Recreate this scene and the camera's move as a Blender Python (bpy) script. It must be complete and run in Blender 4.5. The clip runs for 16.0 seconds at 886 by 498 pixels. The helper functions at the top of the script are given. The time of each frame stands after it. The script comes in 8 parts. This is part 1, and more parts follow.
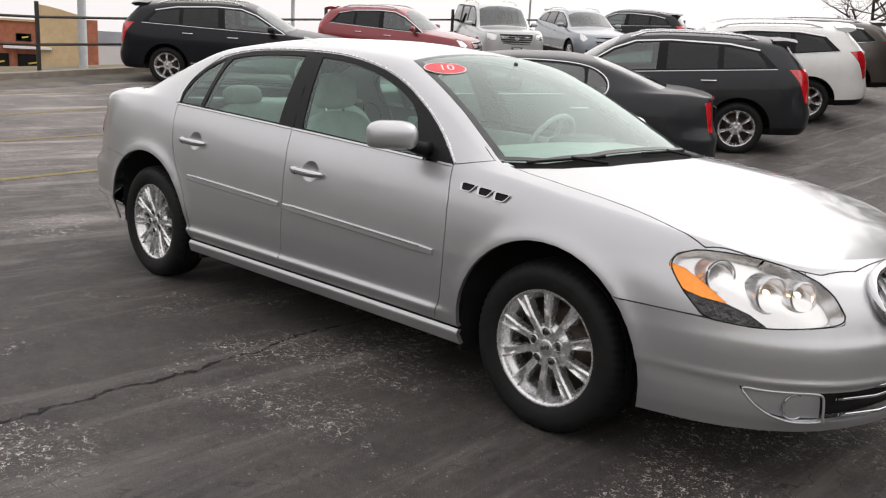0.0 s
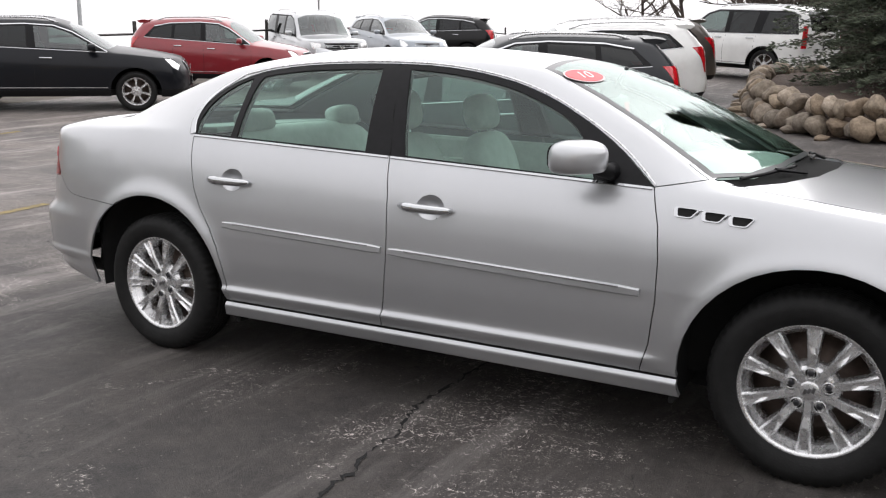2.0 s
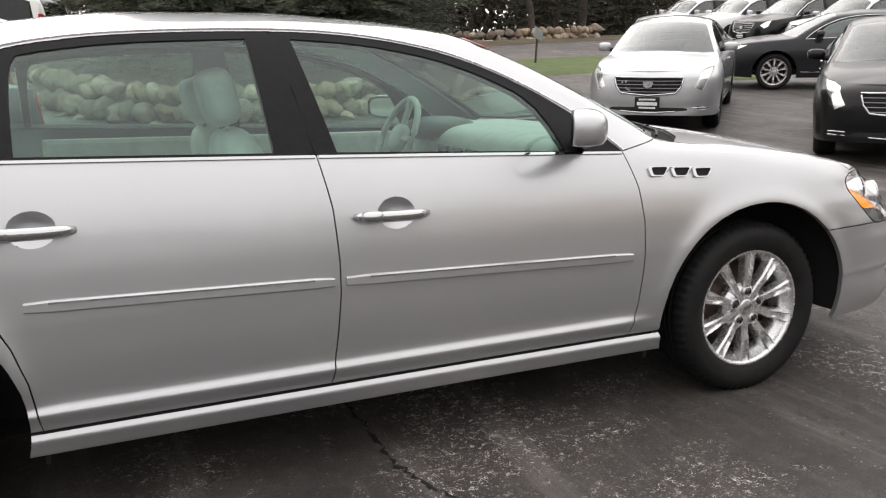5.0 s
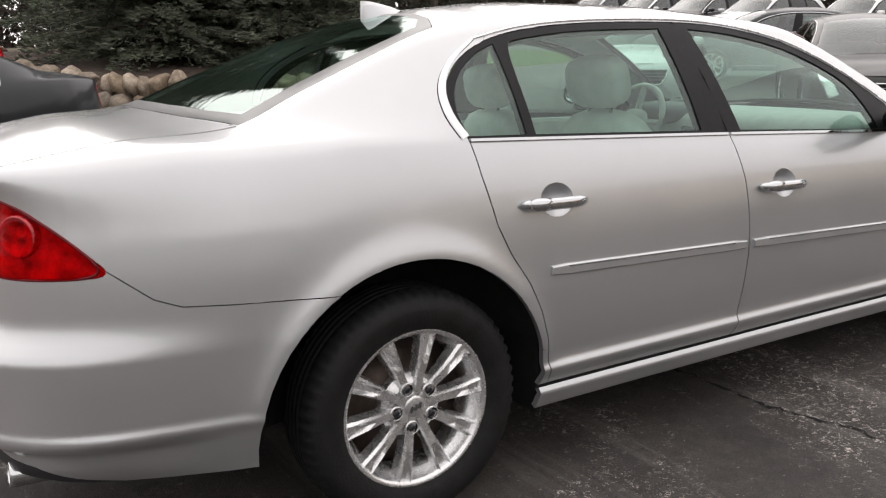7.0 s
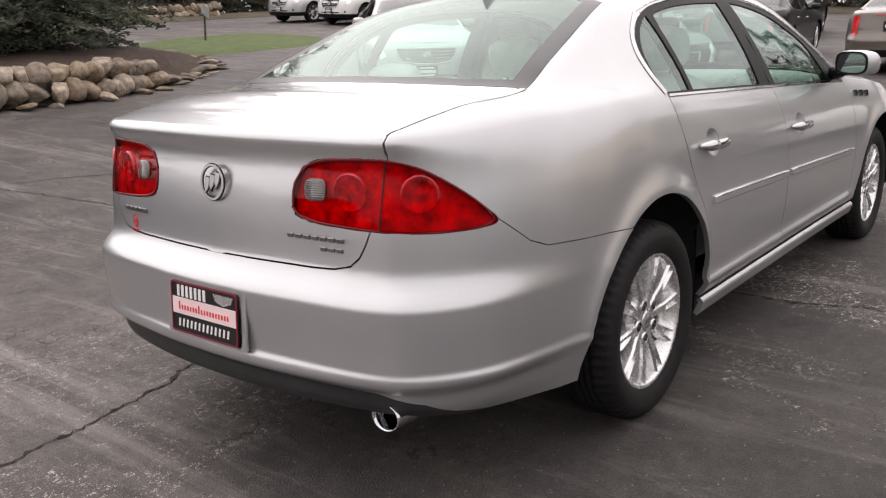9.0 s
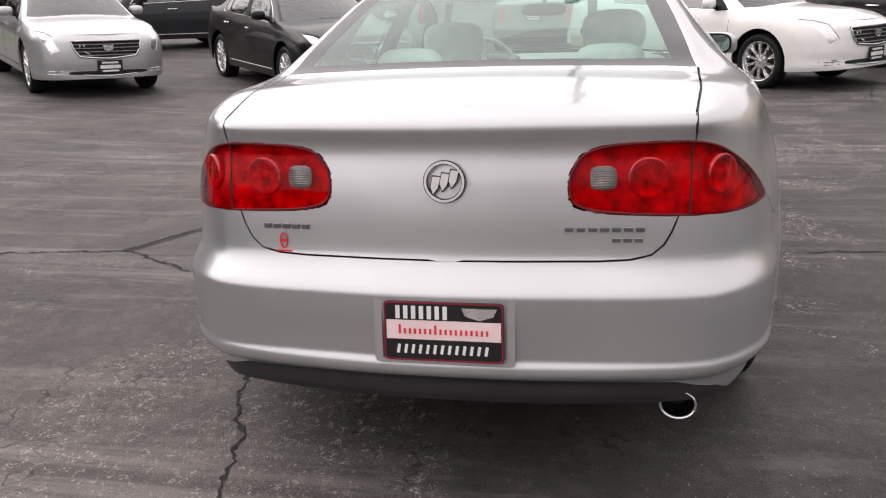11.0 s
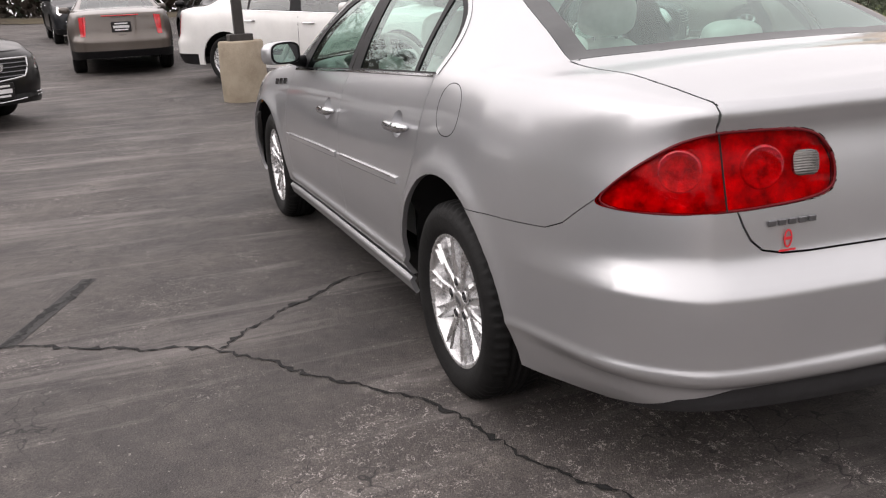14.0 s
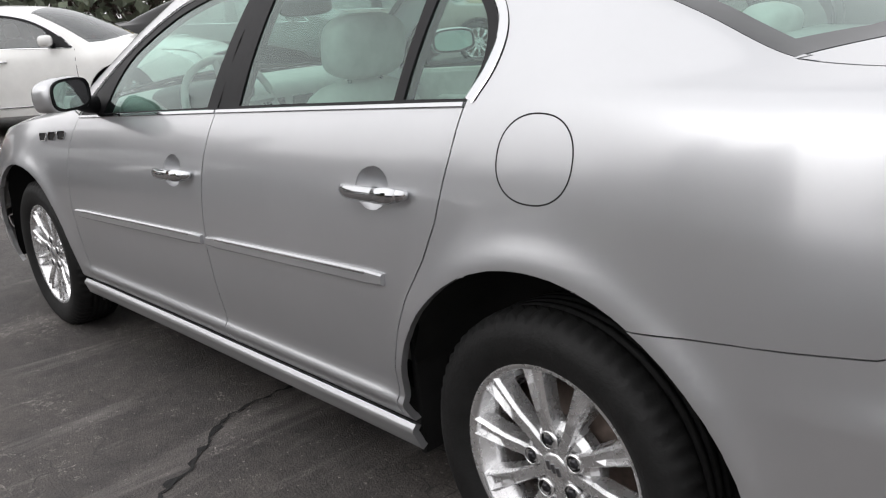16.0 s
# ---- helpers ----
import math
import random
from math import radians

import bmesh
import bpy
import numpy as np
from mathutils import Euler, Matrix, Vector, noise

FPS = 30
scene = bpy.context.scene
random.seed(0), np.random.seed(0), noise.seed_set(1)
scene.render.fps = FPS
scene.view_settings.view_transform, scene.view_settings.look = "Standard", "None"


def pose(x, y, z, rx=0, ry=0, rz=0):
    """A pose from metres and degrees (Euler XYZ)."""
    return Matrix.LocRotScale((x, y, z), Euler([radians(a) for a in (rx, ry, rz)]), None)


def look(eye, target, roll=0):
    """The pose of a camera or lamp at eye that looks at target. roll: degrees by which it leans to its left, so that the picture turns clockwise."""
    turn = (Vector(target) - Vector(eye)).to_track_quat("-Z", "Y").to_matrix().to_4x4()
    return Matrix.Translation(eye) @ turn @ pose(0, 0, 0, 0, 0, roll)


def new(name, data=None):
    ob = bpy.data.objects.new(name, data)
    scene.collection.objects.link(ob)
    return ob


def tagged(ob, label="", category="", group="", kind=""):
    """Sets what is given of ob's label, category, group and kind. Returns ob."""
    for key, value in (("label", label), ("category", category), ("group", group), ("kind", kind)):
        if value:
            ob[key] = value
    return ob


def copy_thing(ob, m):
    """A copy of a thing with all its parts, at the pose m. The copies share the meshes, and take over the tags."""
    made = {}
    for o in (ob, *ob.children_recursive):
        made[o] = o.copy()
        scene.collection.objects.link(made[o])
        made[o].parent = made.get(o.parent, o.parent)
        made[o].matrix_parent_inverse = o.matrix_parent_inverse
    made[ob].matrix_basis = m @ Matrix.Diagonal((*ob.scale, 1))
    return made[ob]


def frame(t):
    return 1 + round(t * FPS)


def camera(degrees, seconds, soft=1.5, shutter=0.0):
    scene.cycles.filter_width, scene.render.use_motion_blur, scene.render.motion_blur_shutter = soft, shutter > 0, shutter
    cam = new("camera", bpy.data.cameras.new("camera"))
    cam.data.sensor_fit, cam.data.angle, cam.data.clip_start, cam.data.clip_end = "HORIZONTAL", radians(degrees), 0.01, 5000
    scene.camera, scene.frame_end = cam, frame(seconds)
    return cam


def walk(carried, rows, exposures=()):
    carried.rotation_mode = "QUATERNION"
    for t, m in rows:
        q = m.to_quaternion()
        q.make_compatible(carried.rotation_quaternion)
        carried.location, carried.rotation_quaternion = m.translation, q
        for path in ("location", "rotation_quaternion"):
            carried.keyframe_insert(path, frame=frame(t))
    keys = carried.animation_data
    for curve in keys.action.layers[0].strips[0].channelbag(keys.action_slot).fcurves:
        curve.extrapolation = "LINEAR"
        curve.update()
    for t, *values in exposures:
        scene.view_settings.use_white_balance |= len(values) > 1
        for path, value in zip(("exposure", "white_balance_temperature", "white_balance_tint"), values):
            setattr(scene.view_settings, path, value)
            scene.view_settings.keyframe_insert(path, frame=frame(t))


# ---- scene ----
cam = camera(54.1, 16.0, soft=1.2)
PATH = [
    (0, (3.314, -3.441, 1.386), (1.984, -2.01, 0.959), 3.1),
    (0.5, (2.95, -3.614, 1.383), (1.732, -2.082, 0.973), 2.6),
    (1, (2.537, -3.697, 1.36), (1.422, -2.086, 0.961), 1.6),
    (1.5, (2.149, -3.758, 1.352), (1.109, -2.097, 0.951), 1.0),
    (2, (1.714, -3.811, 1.342), (0.769, -2.093, 0.949), 0.6),
    (2.5, (1.294, -3.817, 1.331), (0.5, -2.021, 0.948), 0.7),
    (3, (0.865, -3.811, 1.313), (0.414, -1.903, 0.919), -0.1),
    (3.2, (0.702, -3.816, 1.314), (0.402, -1.882, 0.904), -0.9),
    (5.3, (-1.144, -3.298, 1.276), (-0.319, -1.524, 0.861), -1.0),
    (5.5, (-1.329, -3.263, 1.288), (-0.485, -1.498, 0.872), -1.0),
    (6, (-1.76, -3.119, 1.286), (-0.871, -1.381, 0.852), -1.4),
    (6.5, (-2.181, -2.989, 1.292), (-1.241, -1.28, 0.853), -1.1),
    (7, (-2.574, -2.831, 1.289), (-1.556, -1.166, 0.852), -0.9),
    (7.5, (-2.948, -2.677, 1.291), (-1.823, -1.084, 0.85), -0.8),
    (8, (-3.363, -2.543, 1.291), (-2.085, -1.069, 0.852), -1.5),
    (8.5, (-3.711, -2.318, 1.294), (-2.306, -0.971, 0.835), -1.4),
    (8.7, (-3.841, -2.222, 1.293), (-2.396, -0.922, 0.821), -1.7),
    (10.8, (-4.575, -0.624, 1.324), (-2.711, -0.134, 0.79), -2.2),
    (11, (-4.598, -0.442, 1.318), (-2.715, -0.036, 0.781), -2.1),
    (11.5, (-4.615, -0.011, 1.326), (-2.697, 0.16, 0.787), -1.7),
    (12, (-4.576, 0.396, 1.328), (-2.649, 0.35, 0.794), -1.7),
    (12.5, (-4.527, 0.822, 1.341), (-2.611, 0.585, 0.82), -2.3),
    (13, (-4.388, 1.207, 1.325), (-2.498, 0.83, 0.791), -2.5),
    (13.5, (-4.238, 1.585, 1.324), (-2.392, 1.049, 0.772), -2.5),
    (14, (-3.997, 1.881, 1.31), (-2.205, 1.192, 0.751), -3.1),
    (14.5, (-3.704, 2.142, 1.31), (-1.974, 1.293, 0.774), -3.4),
    (15, (-3.322, 2.267, 1.305), (-1.689, 1.242, 0.773), -4.2),
    (15.5, (-2.912, 2.201, 1.3), (-1.344, 1.088, 0.751), -5.5),
    (16, (-2.526, 2.018, 1.262), (-1.073, 0.758, 0.711), -5.6),
]
walk(cam, [(t, look(eye, target, roll)) for t, eye, target, roll in PATH], exposures=[(0, 0.85, 6650, 12), (1.5, 1.0, 6500, 12), (3, 1.26, 6400, 11), (5.5, 1.30, 6750, 12), (7.5, 1.14, 6780, 14), (8.5, 1.20, 6800, 16), (11, 1.10, 6750, 18), (13.5, 1.12, 6750, 17), (15, 1.12, 6600, 14), (16, 1.02, 6450, 11)])

# ---- world and light: an overcast day ----
SUN_EL, SUN_AZ = 42.0, 10.0
world = bpy.data.worlds.new("overcast_sky")
scene.world = world
world.use_nodes = True
_n, _l = world.node_tree.nodes, world.node_tree.links
_n.clear()
_sky = _n.new("ShaderNodeTexSky")
_sky.sky_type, _sky.sun_disc = "NISHITA", False
_sky.sun_elevation, _sky.sun_rotation = radians(SUN_EL), radians(SUN_AZ)
_sky.air_density, _sky.dust_density, _sky.ozone_density = 1.0, 6.0, 1.0
_hs = _n.new("ShaderNodeHueSaturation")
_hs.inputs["Saturation"].default_value = 0.10
_mx = _n.new("ShaderNodeMix")
_mx.data_type = "RGBA"
_mx.inputs["Factor"].default_value = 0.80
# an overcast dome: cloud near the zenith is brighter than at the horizon
_tc, _sp3, _cr = _n.new("ShaderNodeTexCoord"), _n.new("ShaderNodeSeparateXYZ"), _n.new("ShaderNodeValToRGB")
_cr.color_ramp.elements[0].position, _cr.color_ramp.elements[0].color = 0.0, (0.75, 0.735, 0.74, 1)
_cr.color_ramp.elements[1].position, _cr.color_ramp.elements[1].color = 0.9, (0.87, 0.867, 0.88, 1)
_gain = _n.new("ShaderNodeMix")
_gain.data_type, _gain.blend_type = "RGBA", "MULTIPLY"
_gain.inputs["Factor"].default_value = 1.0
_gain.inputs["B"].default_value = (8.6, 8.6, 8.6, 1)
_l.new(_tc.outputs["Generated"], _sp3.inputs[0])
_l.new(_sp3.outputs["Z"], _cr.inputs["Fac"])
_l.new(_cr.outputs["Color"], _gain.inputs["A"])
_l.new(_gain.outputs["Result"], _mx.inputs["B"])
_bg = _n.new("ShaderNodeBackground")
_bg.inputs["Strength"].default_value = 0.10
_ow = _n.new("ShaderNodeOutputWorld")
_l.new(_sky.outputs[0], _hs.inputs["Color"])
_l.new(_hs.outputs[0], _mx.inputs["A"])
_l.new(_mx.outputs["Result"], _bg.inputs["Color"])
_l.new(_bg.outputs[0], _ow.inputs["Surface"])
_sd = bpy.data.lights.new("veiled_sun", "SUN")
_sd.energy, _sd.angle, _sd.color = 0.5, radians(150), (1.0, 0.97, 0.93)
sun = new("veiled_sun", _sd)
sun.matrix_world = pose(0, 0, 30, 90 - SUN_EL, 0, 180 - SUN_AZ)


# ---- materials ----
def mat(name, color, rough=0.5, metal=0.0, coat=0.0, spec=0.5, vary=0.0, scale=20.0, bump=0.0, bump_scale=200.0, color2=None, rvar=0.0):
    """A Principled material with colour variation at two scales and fine relief."""
    m = bpy.data.materials.new(name)
    m.use_nodes = True
    n, l = m.node_tree.nodes, m.node_tree.links
    b = n["Principled BSDF"]
    b.inputs["Base Color"].default_value = (*color, 1)
    b.inputs["Roughness"].default_value = rough
    b.inputs["Metallic"].default_value = metal
    b.inputs["Coat Weight"].default_value = coat
    b.inputs["Coat Roughness"].default_value = 0.04
    b.inputs["Specular IOR Level"].default_value = spec
    if vary or color2 or bump or rvar:
        tc = n.new("ShaderNodeTexCoord")
        nz = n.new("ShaderNodeTexNoise")
        nz.inputs["Scale"].default_value, nz.inputs["Detail"].default_value = scale, 8
        nz.inputs["Roughness"].default_value = 0.65
        l.new(tc.outputs["Object"], nz.inputs["Vector"])
        if vary or color2:
            r = n.new("ShaderNodeValToRGB")
            c2 = color2 or tuple(c * (1 + vary) for c in color)
            c1 = color if color2 else tuple(c * (1 - vary) for c in color)
            r.color_ramp.elements[0].position, r.color_ramp.elements[1].position = 0.35, 0.68
            r.color_ramp.elements[0].color, r.color_ramp.elements[1].color = (*c1, 1), (*c2, 1)
            l.new(nz.outputs["Fac"], r.inputs["Fac"])
            l.new(r.outputs["Color"], b.inputs["Base Color"])
        if rvar:
            mr = n.new("ShaderNodeMapRange")
            mr.inputs["To Min"].default_value, mr.inputs["To Max"].default_value = rough - rvar, rough + rvar
            l.new(nz.outputs["Fac"], mr.inputs["Value"])
            l.new(mr.outputs["Result"], b.inputs["Roughness"])
        if bump:
            nb = n.new("ShaderNodeTexNoise")
            nb.inputs["Scale"].default_value, nb.inputs["Detail"].default_value = bump_scale, 4
            l.new(tc.outputs["Object"], nb.inputs["Vector"])
            bp = n.new("ShaderNodeBump")
            bp.inputs["Strength"].default_value, bp.inputs["Distance"].default_value = bump, 0.01
            l.new(nb.outputs["Fac"], bp.inputs["Height"])
            l.new(bp.outputs["Normal"], b.inputs["Normal"])
    return m


def glass(name, tint, gloss=1.5, sheen=(0.95, 0.97, 0.97)):
    """Thin tinted pane: light passes straight through, both of its surfaces mirror more at a slant. gloss: the index of refraction."""
    m = bpy.data.materials.new(name)
    m.use_nodes = True
    n, l = m.node_tree.nodes, m.node_tree.links
    n.clear()
    o, mx, tr, gl, lw, pw, mr = (n.new("ShaderNode" + k) for k in ("OutputMaterial", "MixShader", "BsdfTransparent", "BsdfGlossy", "LayerWeight", "Math", "MapRange"))
    tr.inputs["Color"].default_value = (*tint, 1)
    gl.inputs["Roughness"].default_value = 0.012
    gl.inputs["Color"].default_value = (*sheen, 1)
    lw.inputs["Blend"].default_value = 0.5
    pw.operation = "POWER"
    pw.inputs[1].default_value = 4.0
    mr.inputs["To Min"].default_value, mr.inputs["To Max"].default_value = ((gloss - 1) / (gloss + 1)) ** 2, 0.92
    l.new(lw.outputs["Facing"], pw.inputs[0])
    l.new(pw.outputs[0], mr.inputs["Value"])
    l.new(mr.outputs["Result"], mx.inputs[0])
    l.new(tr.outputs[0], mx.inputs[1])
    l.new(gl.outputs[0], mx.inputs[2])
    l.new(mx.outputs[0], o.inputs["Surface"])
    return m


def paint(name, color, metal=0.0, rough=0.4, flake=0.0, dirt=0.08, coat=1.0):
    """Car paint: a coloured or metallic base under clear coat, with light road dust."""
    m = mat(name, color, rough, metal, coat=coat, vary=dirt, scale=1.6)
    if coat < 1:
        m.node_tree.nodes["Principled BSDF"].inputs["Specular IOR Level"].default_value = 0.2
    m.node_tree.nodes["Principled BSDF"].inputs["Coat Roughness"].default_value = 0.06
    if flake:
        n, l = m.node_tree.nodes, m.node_tree.links
        b = n["Principled BSDF"]
        nb = n.new("ShaderNodeTexNoise")
        nb.inputs["Scale"].default_value = 900
        bp = n.new("ShaderNodeBump")
        bp.inputs["Strength"].default_value, bp.inputs["Distance"].default_value = flake, 0.001
        l.new(n["Texture Coordinate"].outputs["Object"], nb.inputs["Vector"])
        l.new(nb.outputs["Fac"], bp.inputs["Height"])
        l.new(bp.outputs["Normal"], b.inputs["Normal"])
    return m


SILVER = paint("silver_metallic_paint", (0.500, 0.507, 0.520), 0.75, 0.35, 0.08, 0.03)
WHITE = paint("white_paint", (0.78, 0.78, 0.76), 0, 0.35)
BLACK = paint("black_paint", (0.003, 0.003, 0.0035), 0, 0.35, coat=0.36)
CHARCOAL = paint("dark_grey_metallic_paint", (0.020, 0.022, 0.025), 0.35, 0.4, coat=0.36)
BRIGHT = paint("bright_silver_paint", (0.50, 0.51, 0.52), 0.6, 0.42)
TAUPE = paint("taupe_metallic_paint", (0.135, 0.115, 0.10), 0.55, 0.4)
RED = paint("red_paint", (0.24, 0.012, 0.02), 0.2, 0.35)
BROWN = paint("brown_metallic_paint", (0.10, 0.085, 0.075), 0.4, 0.4)
NAVY = paint("blue_black_paint", (0.004, 0.005, 0.008), 0.1, 0.35, coat=0.28)
GREYBLUE = paint("grey_blue_paint", (0.30, 0.33, 0.36), 0.6, 0.4)
TRIM = mat("black_trim_plastic", (0.007, 0.007, 0.008), 0.50, spec=0.20, vary=0.25, scale=30, bump=0.05)
GAP = mat("dark_underside", (0.006, 0.006, 0.006), 0.9, vary=0.3)
VALANCE = mat("grey_valance_plastic", (0.022, 0.022, 0.024), 0.55, vary=0.25, scale=12, bump=0.06)
RUBBER = mat("tyre_rubber", (0.008, 0.008, 0.008), 0.66, spec=0.30, vary=0.35, scale=25, bump=0.15, bump_scale=120)
CHROME = mat("chrome", (0.56, 0.57, 0.58), 0.07, 1.0, rvar=0.04, scale=8)
ALLOY = mat("machined_alloy", (0.72, 0.72, 0.725), 0.27, 0.85, vary=0.06, scale=30, rvar=0.06)
NUT = mat("dark_steel_nut", (0.05, 0.05, 0.055), 0.35, 0.8, vary=0.2)
ALLOY_DARK = mat("dark_alloy", (0.22, 0.22, 0.23), 0.4, 1.0, vary=0.15)
BADGE = mat("bright_badge", (0.74, 0.74, 0.75), 0.25, 0.55, vary=0.05)
STEEL = mat("stained_brake_disc", (0.12, 0.09, 0.075), 0.55, 0.6, vary=0.4, scale=14)
GLASS = glass("green_tinted_glass", (0.66, 0.85, 0.78), 1.75, (0.84, 0.95, 0.92))
SCREEN = glass("windscreen_glass", (0.68, 0.86, 0.79), 2.1, (0.86, 0.96, 0.93))
REARGLASS = glass("rear_window_glass", (0.66, 0.85, 0.78), 1.85, (0.82, 0.94, 0.90))
GLASS_DARK = glass("privacy_glass", (0.05, 0.055, 0.06), 1.5)
GLASS_CAR = glass("far_car_glass", (0.22, 0.29, 0.27), 2.0)
LENS = glass("clear_lens", (0.95, 0.95, 0.94), 1.1)
RED_LENS = glass("red_lens", (0.90, 0.018, 0.070), 1.20)
RED_BOWL = mat("red_faceted_bowl", (0.20, 0.002, 0.007), 0.25, 0.0, coat=0.6, color2=(0.80, 0.010, 0.030), scale=34, bump=0.5, bump_scale=160)
SCUTTLE = mat("black_scuttle_plastic", (0.006, 0.006, 0.006), 0.8, spec=0.12, vary=0.3, scale=20)
RED_BASE = mat("red_reflector", (0.15, 0.002, 0.006), 0.30, 0.0, coat=0.5, color2=(0.85, 0.010, 0.032), scale=20, bump=0.35, bump_scale=45)
RED_LAMP = mat("red_tail_lamp", (0.60, 0.008, 0.016), 0.18, 0.0, coat=1.0, vary=0.3, scale=18)
AMBER = mat("amber_reflector", (0.95, 0.30, 0.03), 0.25, 0.0, coat=0.6, vary=0.15, scale=60)
REFLECTOR = mat("lamp_reflector", (0.86, 0.86, 0.87), 0.20, 0.85, rvar=0.05, scale=6, bump=0.12, bump_scale=18)
LAMP_DARK = mat("ribbed_grey_lamp_base", (0.10, 0.10, 0.105), 0.3, 0.6, vary=0.3, scale=40, bump=0.8, bump_scale=60)
REV_LENS = mat("clear_reversing_lens", (0.19, 0.18, 0.17), 0.22, 0.35, coat=1.0, vary=0.25, scale=25, bump=0.15, bump_scale=90)
RED_DARK = mat("deep_red_lens_rim", (0.13, 0.002, 0.007), 0.35, 0.0, spec=0.25, vary=0.2)
LEATHER = mat("light_grey_leather", (0.52, 0.52, 0.50), 0.55, vary=0.10, scale=12, bump=0.12, bump_scale=260)
LEATHER_DK = mat("grey_leather", (0.38, 0.38, 0.37), 0.55, vary=0.12, scale=12, bump=0.12, bump_scale=260)
DASH = mat("dark_dashboard_vinyl", (0.05, 0.052, 0.055), 0.6, vary=0.15, scale=30, bump=0.1)
PLATE_W = mat("plate_white", (0.75, 0.75, 0.75), 0.4, vary=0.05)
PLATE_K = mat("plate_black", (0.01, 0.009, 0.01), 0.35, vary=0.2)
PLATE_P = mat("plate_pink", (0.80, 0.62, 0.63), 0.4, vary=0.04)
PLATE_RIM = mat("dark_red_plate_rim", (0.20, 0.010, 0.03), 0.4, vary=0.1)
FRIT = mat("grey_window_border", (0.045, 0.048, 0.049), 0.28, spec=0.45, vary=0.2, scale=10)
STICK_R = mat("red_sticker", (0.68, 0.03, 0.04), 0.4, vary=0.08, scale=40)
MIRROR = mat("mirror", (0.85, 0.87, 0.88), 0.02, 1.0)
BULB = mat("lit_bulb", (1.0, 0.8, 0.6), 0.4)
_b = BULB.node_tree.nodes["Principled BSDF"]
_b.inputs["Emission Color"].default_value, _b.inputs["Emission Strength"].default_value = (1.0, 0.60, 0.32, 1), 7.0
_b = AMBER.node_tree.nodes["Principled BSDF"]
_b.inputs["Emission Color"].default_value, _b.inputs["Emission Strength"].default_value = (1.0, 0.32, 0.02, 1), 0.22


# ---- mesh helpers ----
def part(name, bm, material, parent, label=""):
    me = bpy.data.meshes.new(name)
    bm.normal_update()
    bm.to_mesh(me)
    bm.free()
    for m in material if isinstance(material, (list, tuple)) else (material,):
        me.materials.append(m)
    ob = new(name, me)
    ob.parent = parent
    if label:
        ob["label"] = label
    return ob


def smooth(ob, flat=False):
    ob.data.polygons.foreach_set("use_smooth", [not flat] * len(ob.data.polygons))
    return ob


def thing(name, label, category, m=None, group="", kind=""):
    e = new(name)
    e.empty_display_size = 0.1
    if m is not None:
        e.matrix_world = m
    return tagged(e, label, category, group, kind)


def add_box(bm, size, m=Matrix(), bevel=0.0, segs=2):
    r = bmesh.ops.create_cube(bm, size=1.0, matrix=m @ Matrix.Diagonal((*size, 1)))
    if bevel:
        es = {e for v in r["verts"] for e in v.link_edges}
        bmesh.ops.bevel(bm, geom=list(es), offset=bevel, segments=segs, affect="EDGES", profile=0.6)
    return bm


def add_lathe(bm, prof, n=40, axis="y", m=Matrix(), closed=False):
    """Turns a profile of (radius, along) round an axis."""
    rings = []
    for k in range(n):
        a = 2 * math.pi * k / n
        c, s = math.cos(a), math.sin(a)
        if axis == "y":
            ring = [bm.verts.new(m @ Vector((r * c, h, r * s))) for r, h in prof]
        elif axis == "x":
            ring = [bm.verts.new(m @ Vector((h, r * c, r * s))) for r, h in prof]
        else:
            ring = [bm.verts.new(m @ Vector((r * c, r * s, h))) for r, h in prof]
        rings.append(ring)
    cnt = len(prof) if closed else len(prof) - 1
    for k in range(n):
        a, b = rings[k], rings[(k + 1) % n]
        for i in range(cnt):
            j = (i + 1) % len(prof)
            bm.faces.new((a[i], b[i], b[j], a[j]))
    return bm


def add_tube(bm, pts, radius, n=8, closed=False, flat=1.0):
    """A round or flattened bar along a line of points."""
    pts = [Vector(p) for p in pts]
    rings = []
    cnt = len(pts)
    for i, p in enumerate(pts):
        a = pts[(i - 1) % cnt] if closed or i else p
        b = pts[(i + 1) % cnt] if closed or i < cnt - 1 else p
        t = (b - a).normalized()
        up = Vector((0, 0, 1)) if abs(t.z) < 0.9 else Vector((0, 1, 0))
        s = t.cross(up).normalized()
        w = s.cross(t)
        r = radius[i] if isinstance(radius, (list, tuple)) else radius
        rings.append([bm.verts.new(p + s * r * flat * math.cos(2 * math.pi * k / n) + w * r * math.sin(2 * math.pi * k / n)) for k in range(n)])
    for i in range(cnt if closed else cnt - 1):
        a, b = rings[i], rings[(i + 1) % cnt]
        for k in range(n):
            bm.faces.new((a[k], a[(k + 1) % n], b[(k + 1) % n], b[k]))
    if not closed:
        bm.faces.new(rings[0])
        bm.faces.new(rings[-1][::-1])
    return bm


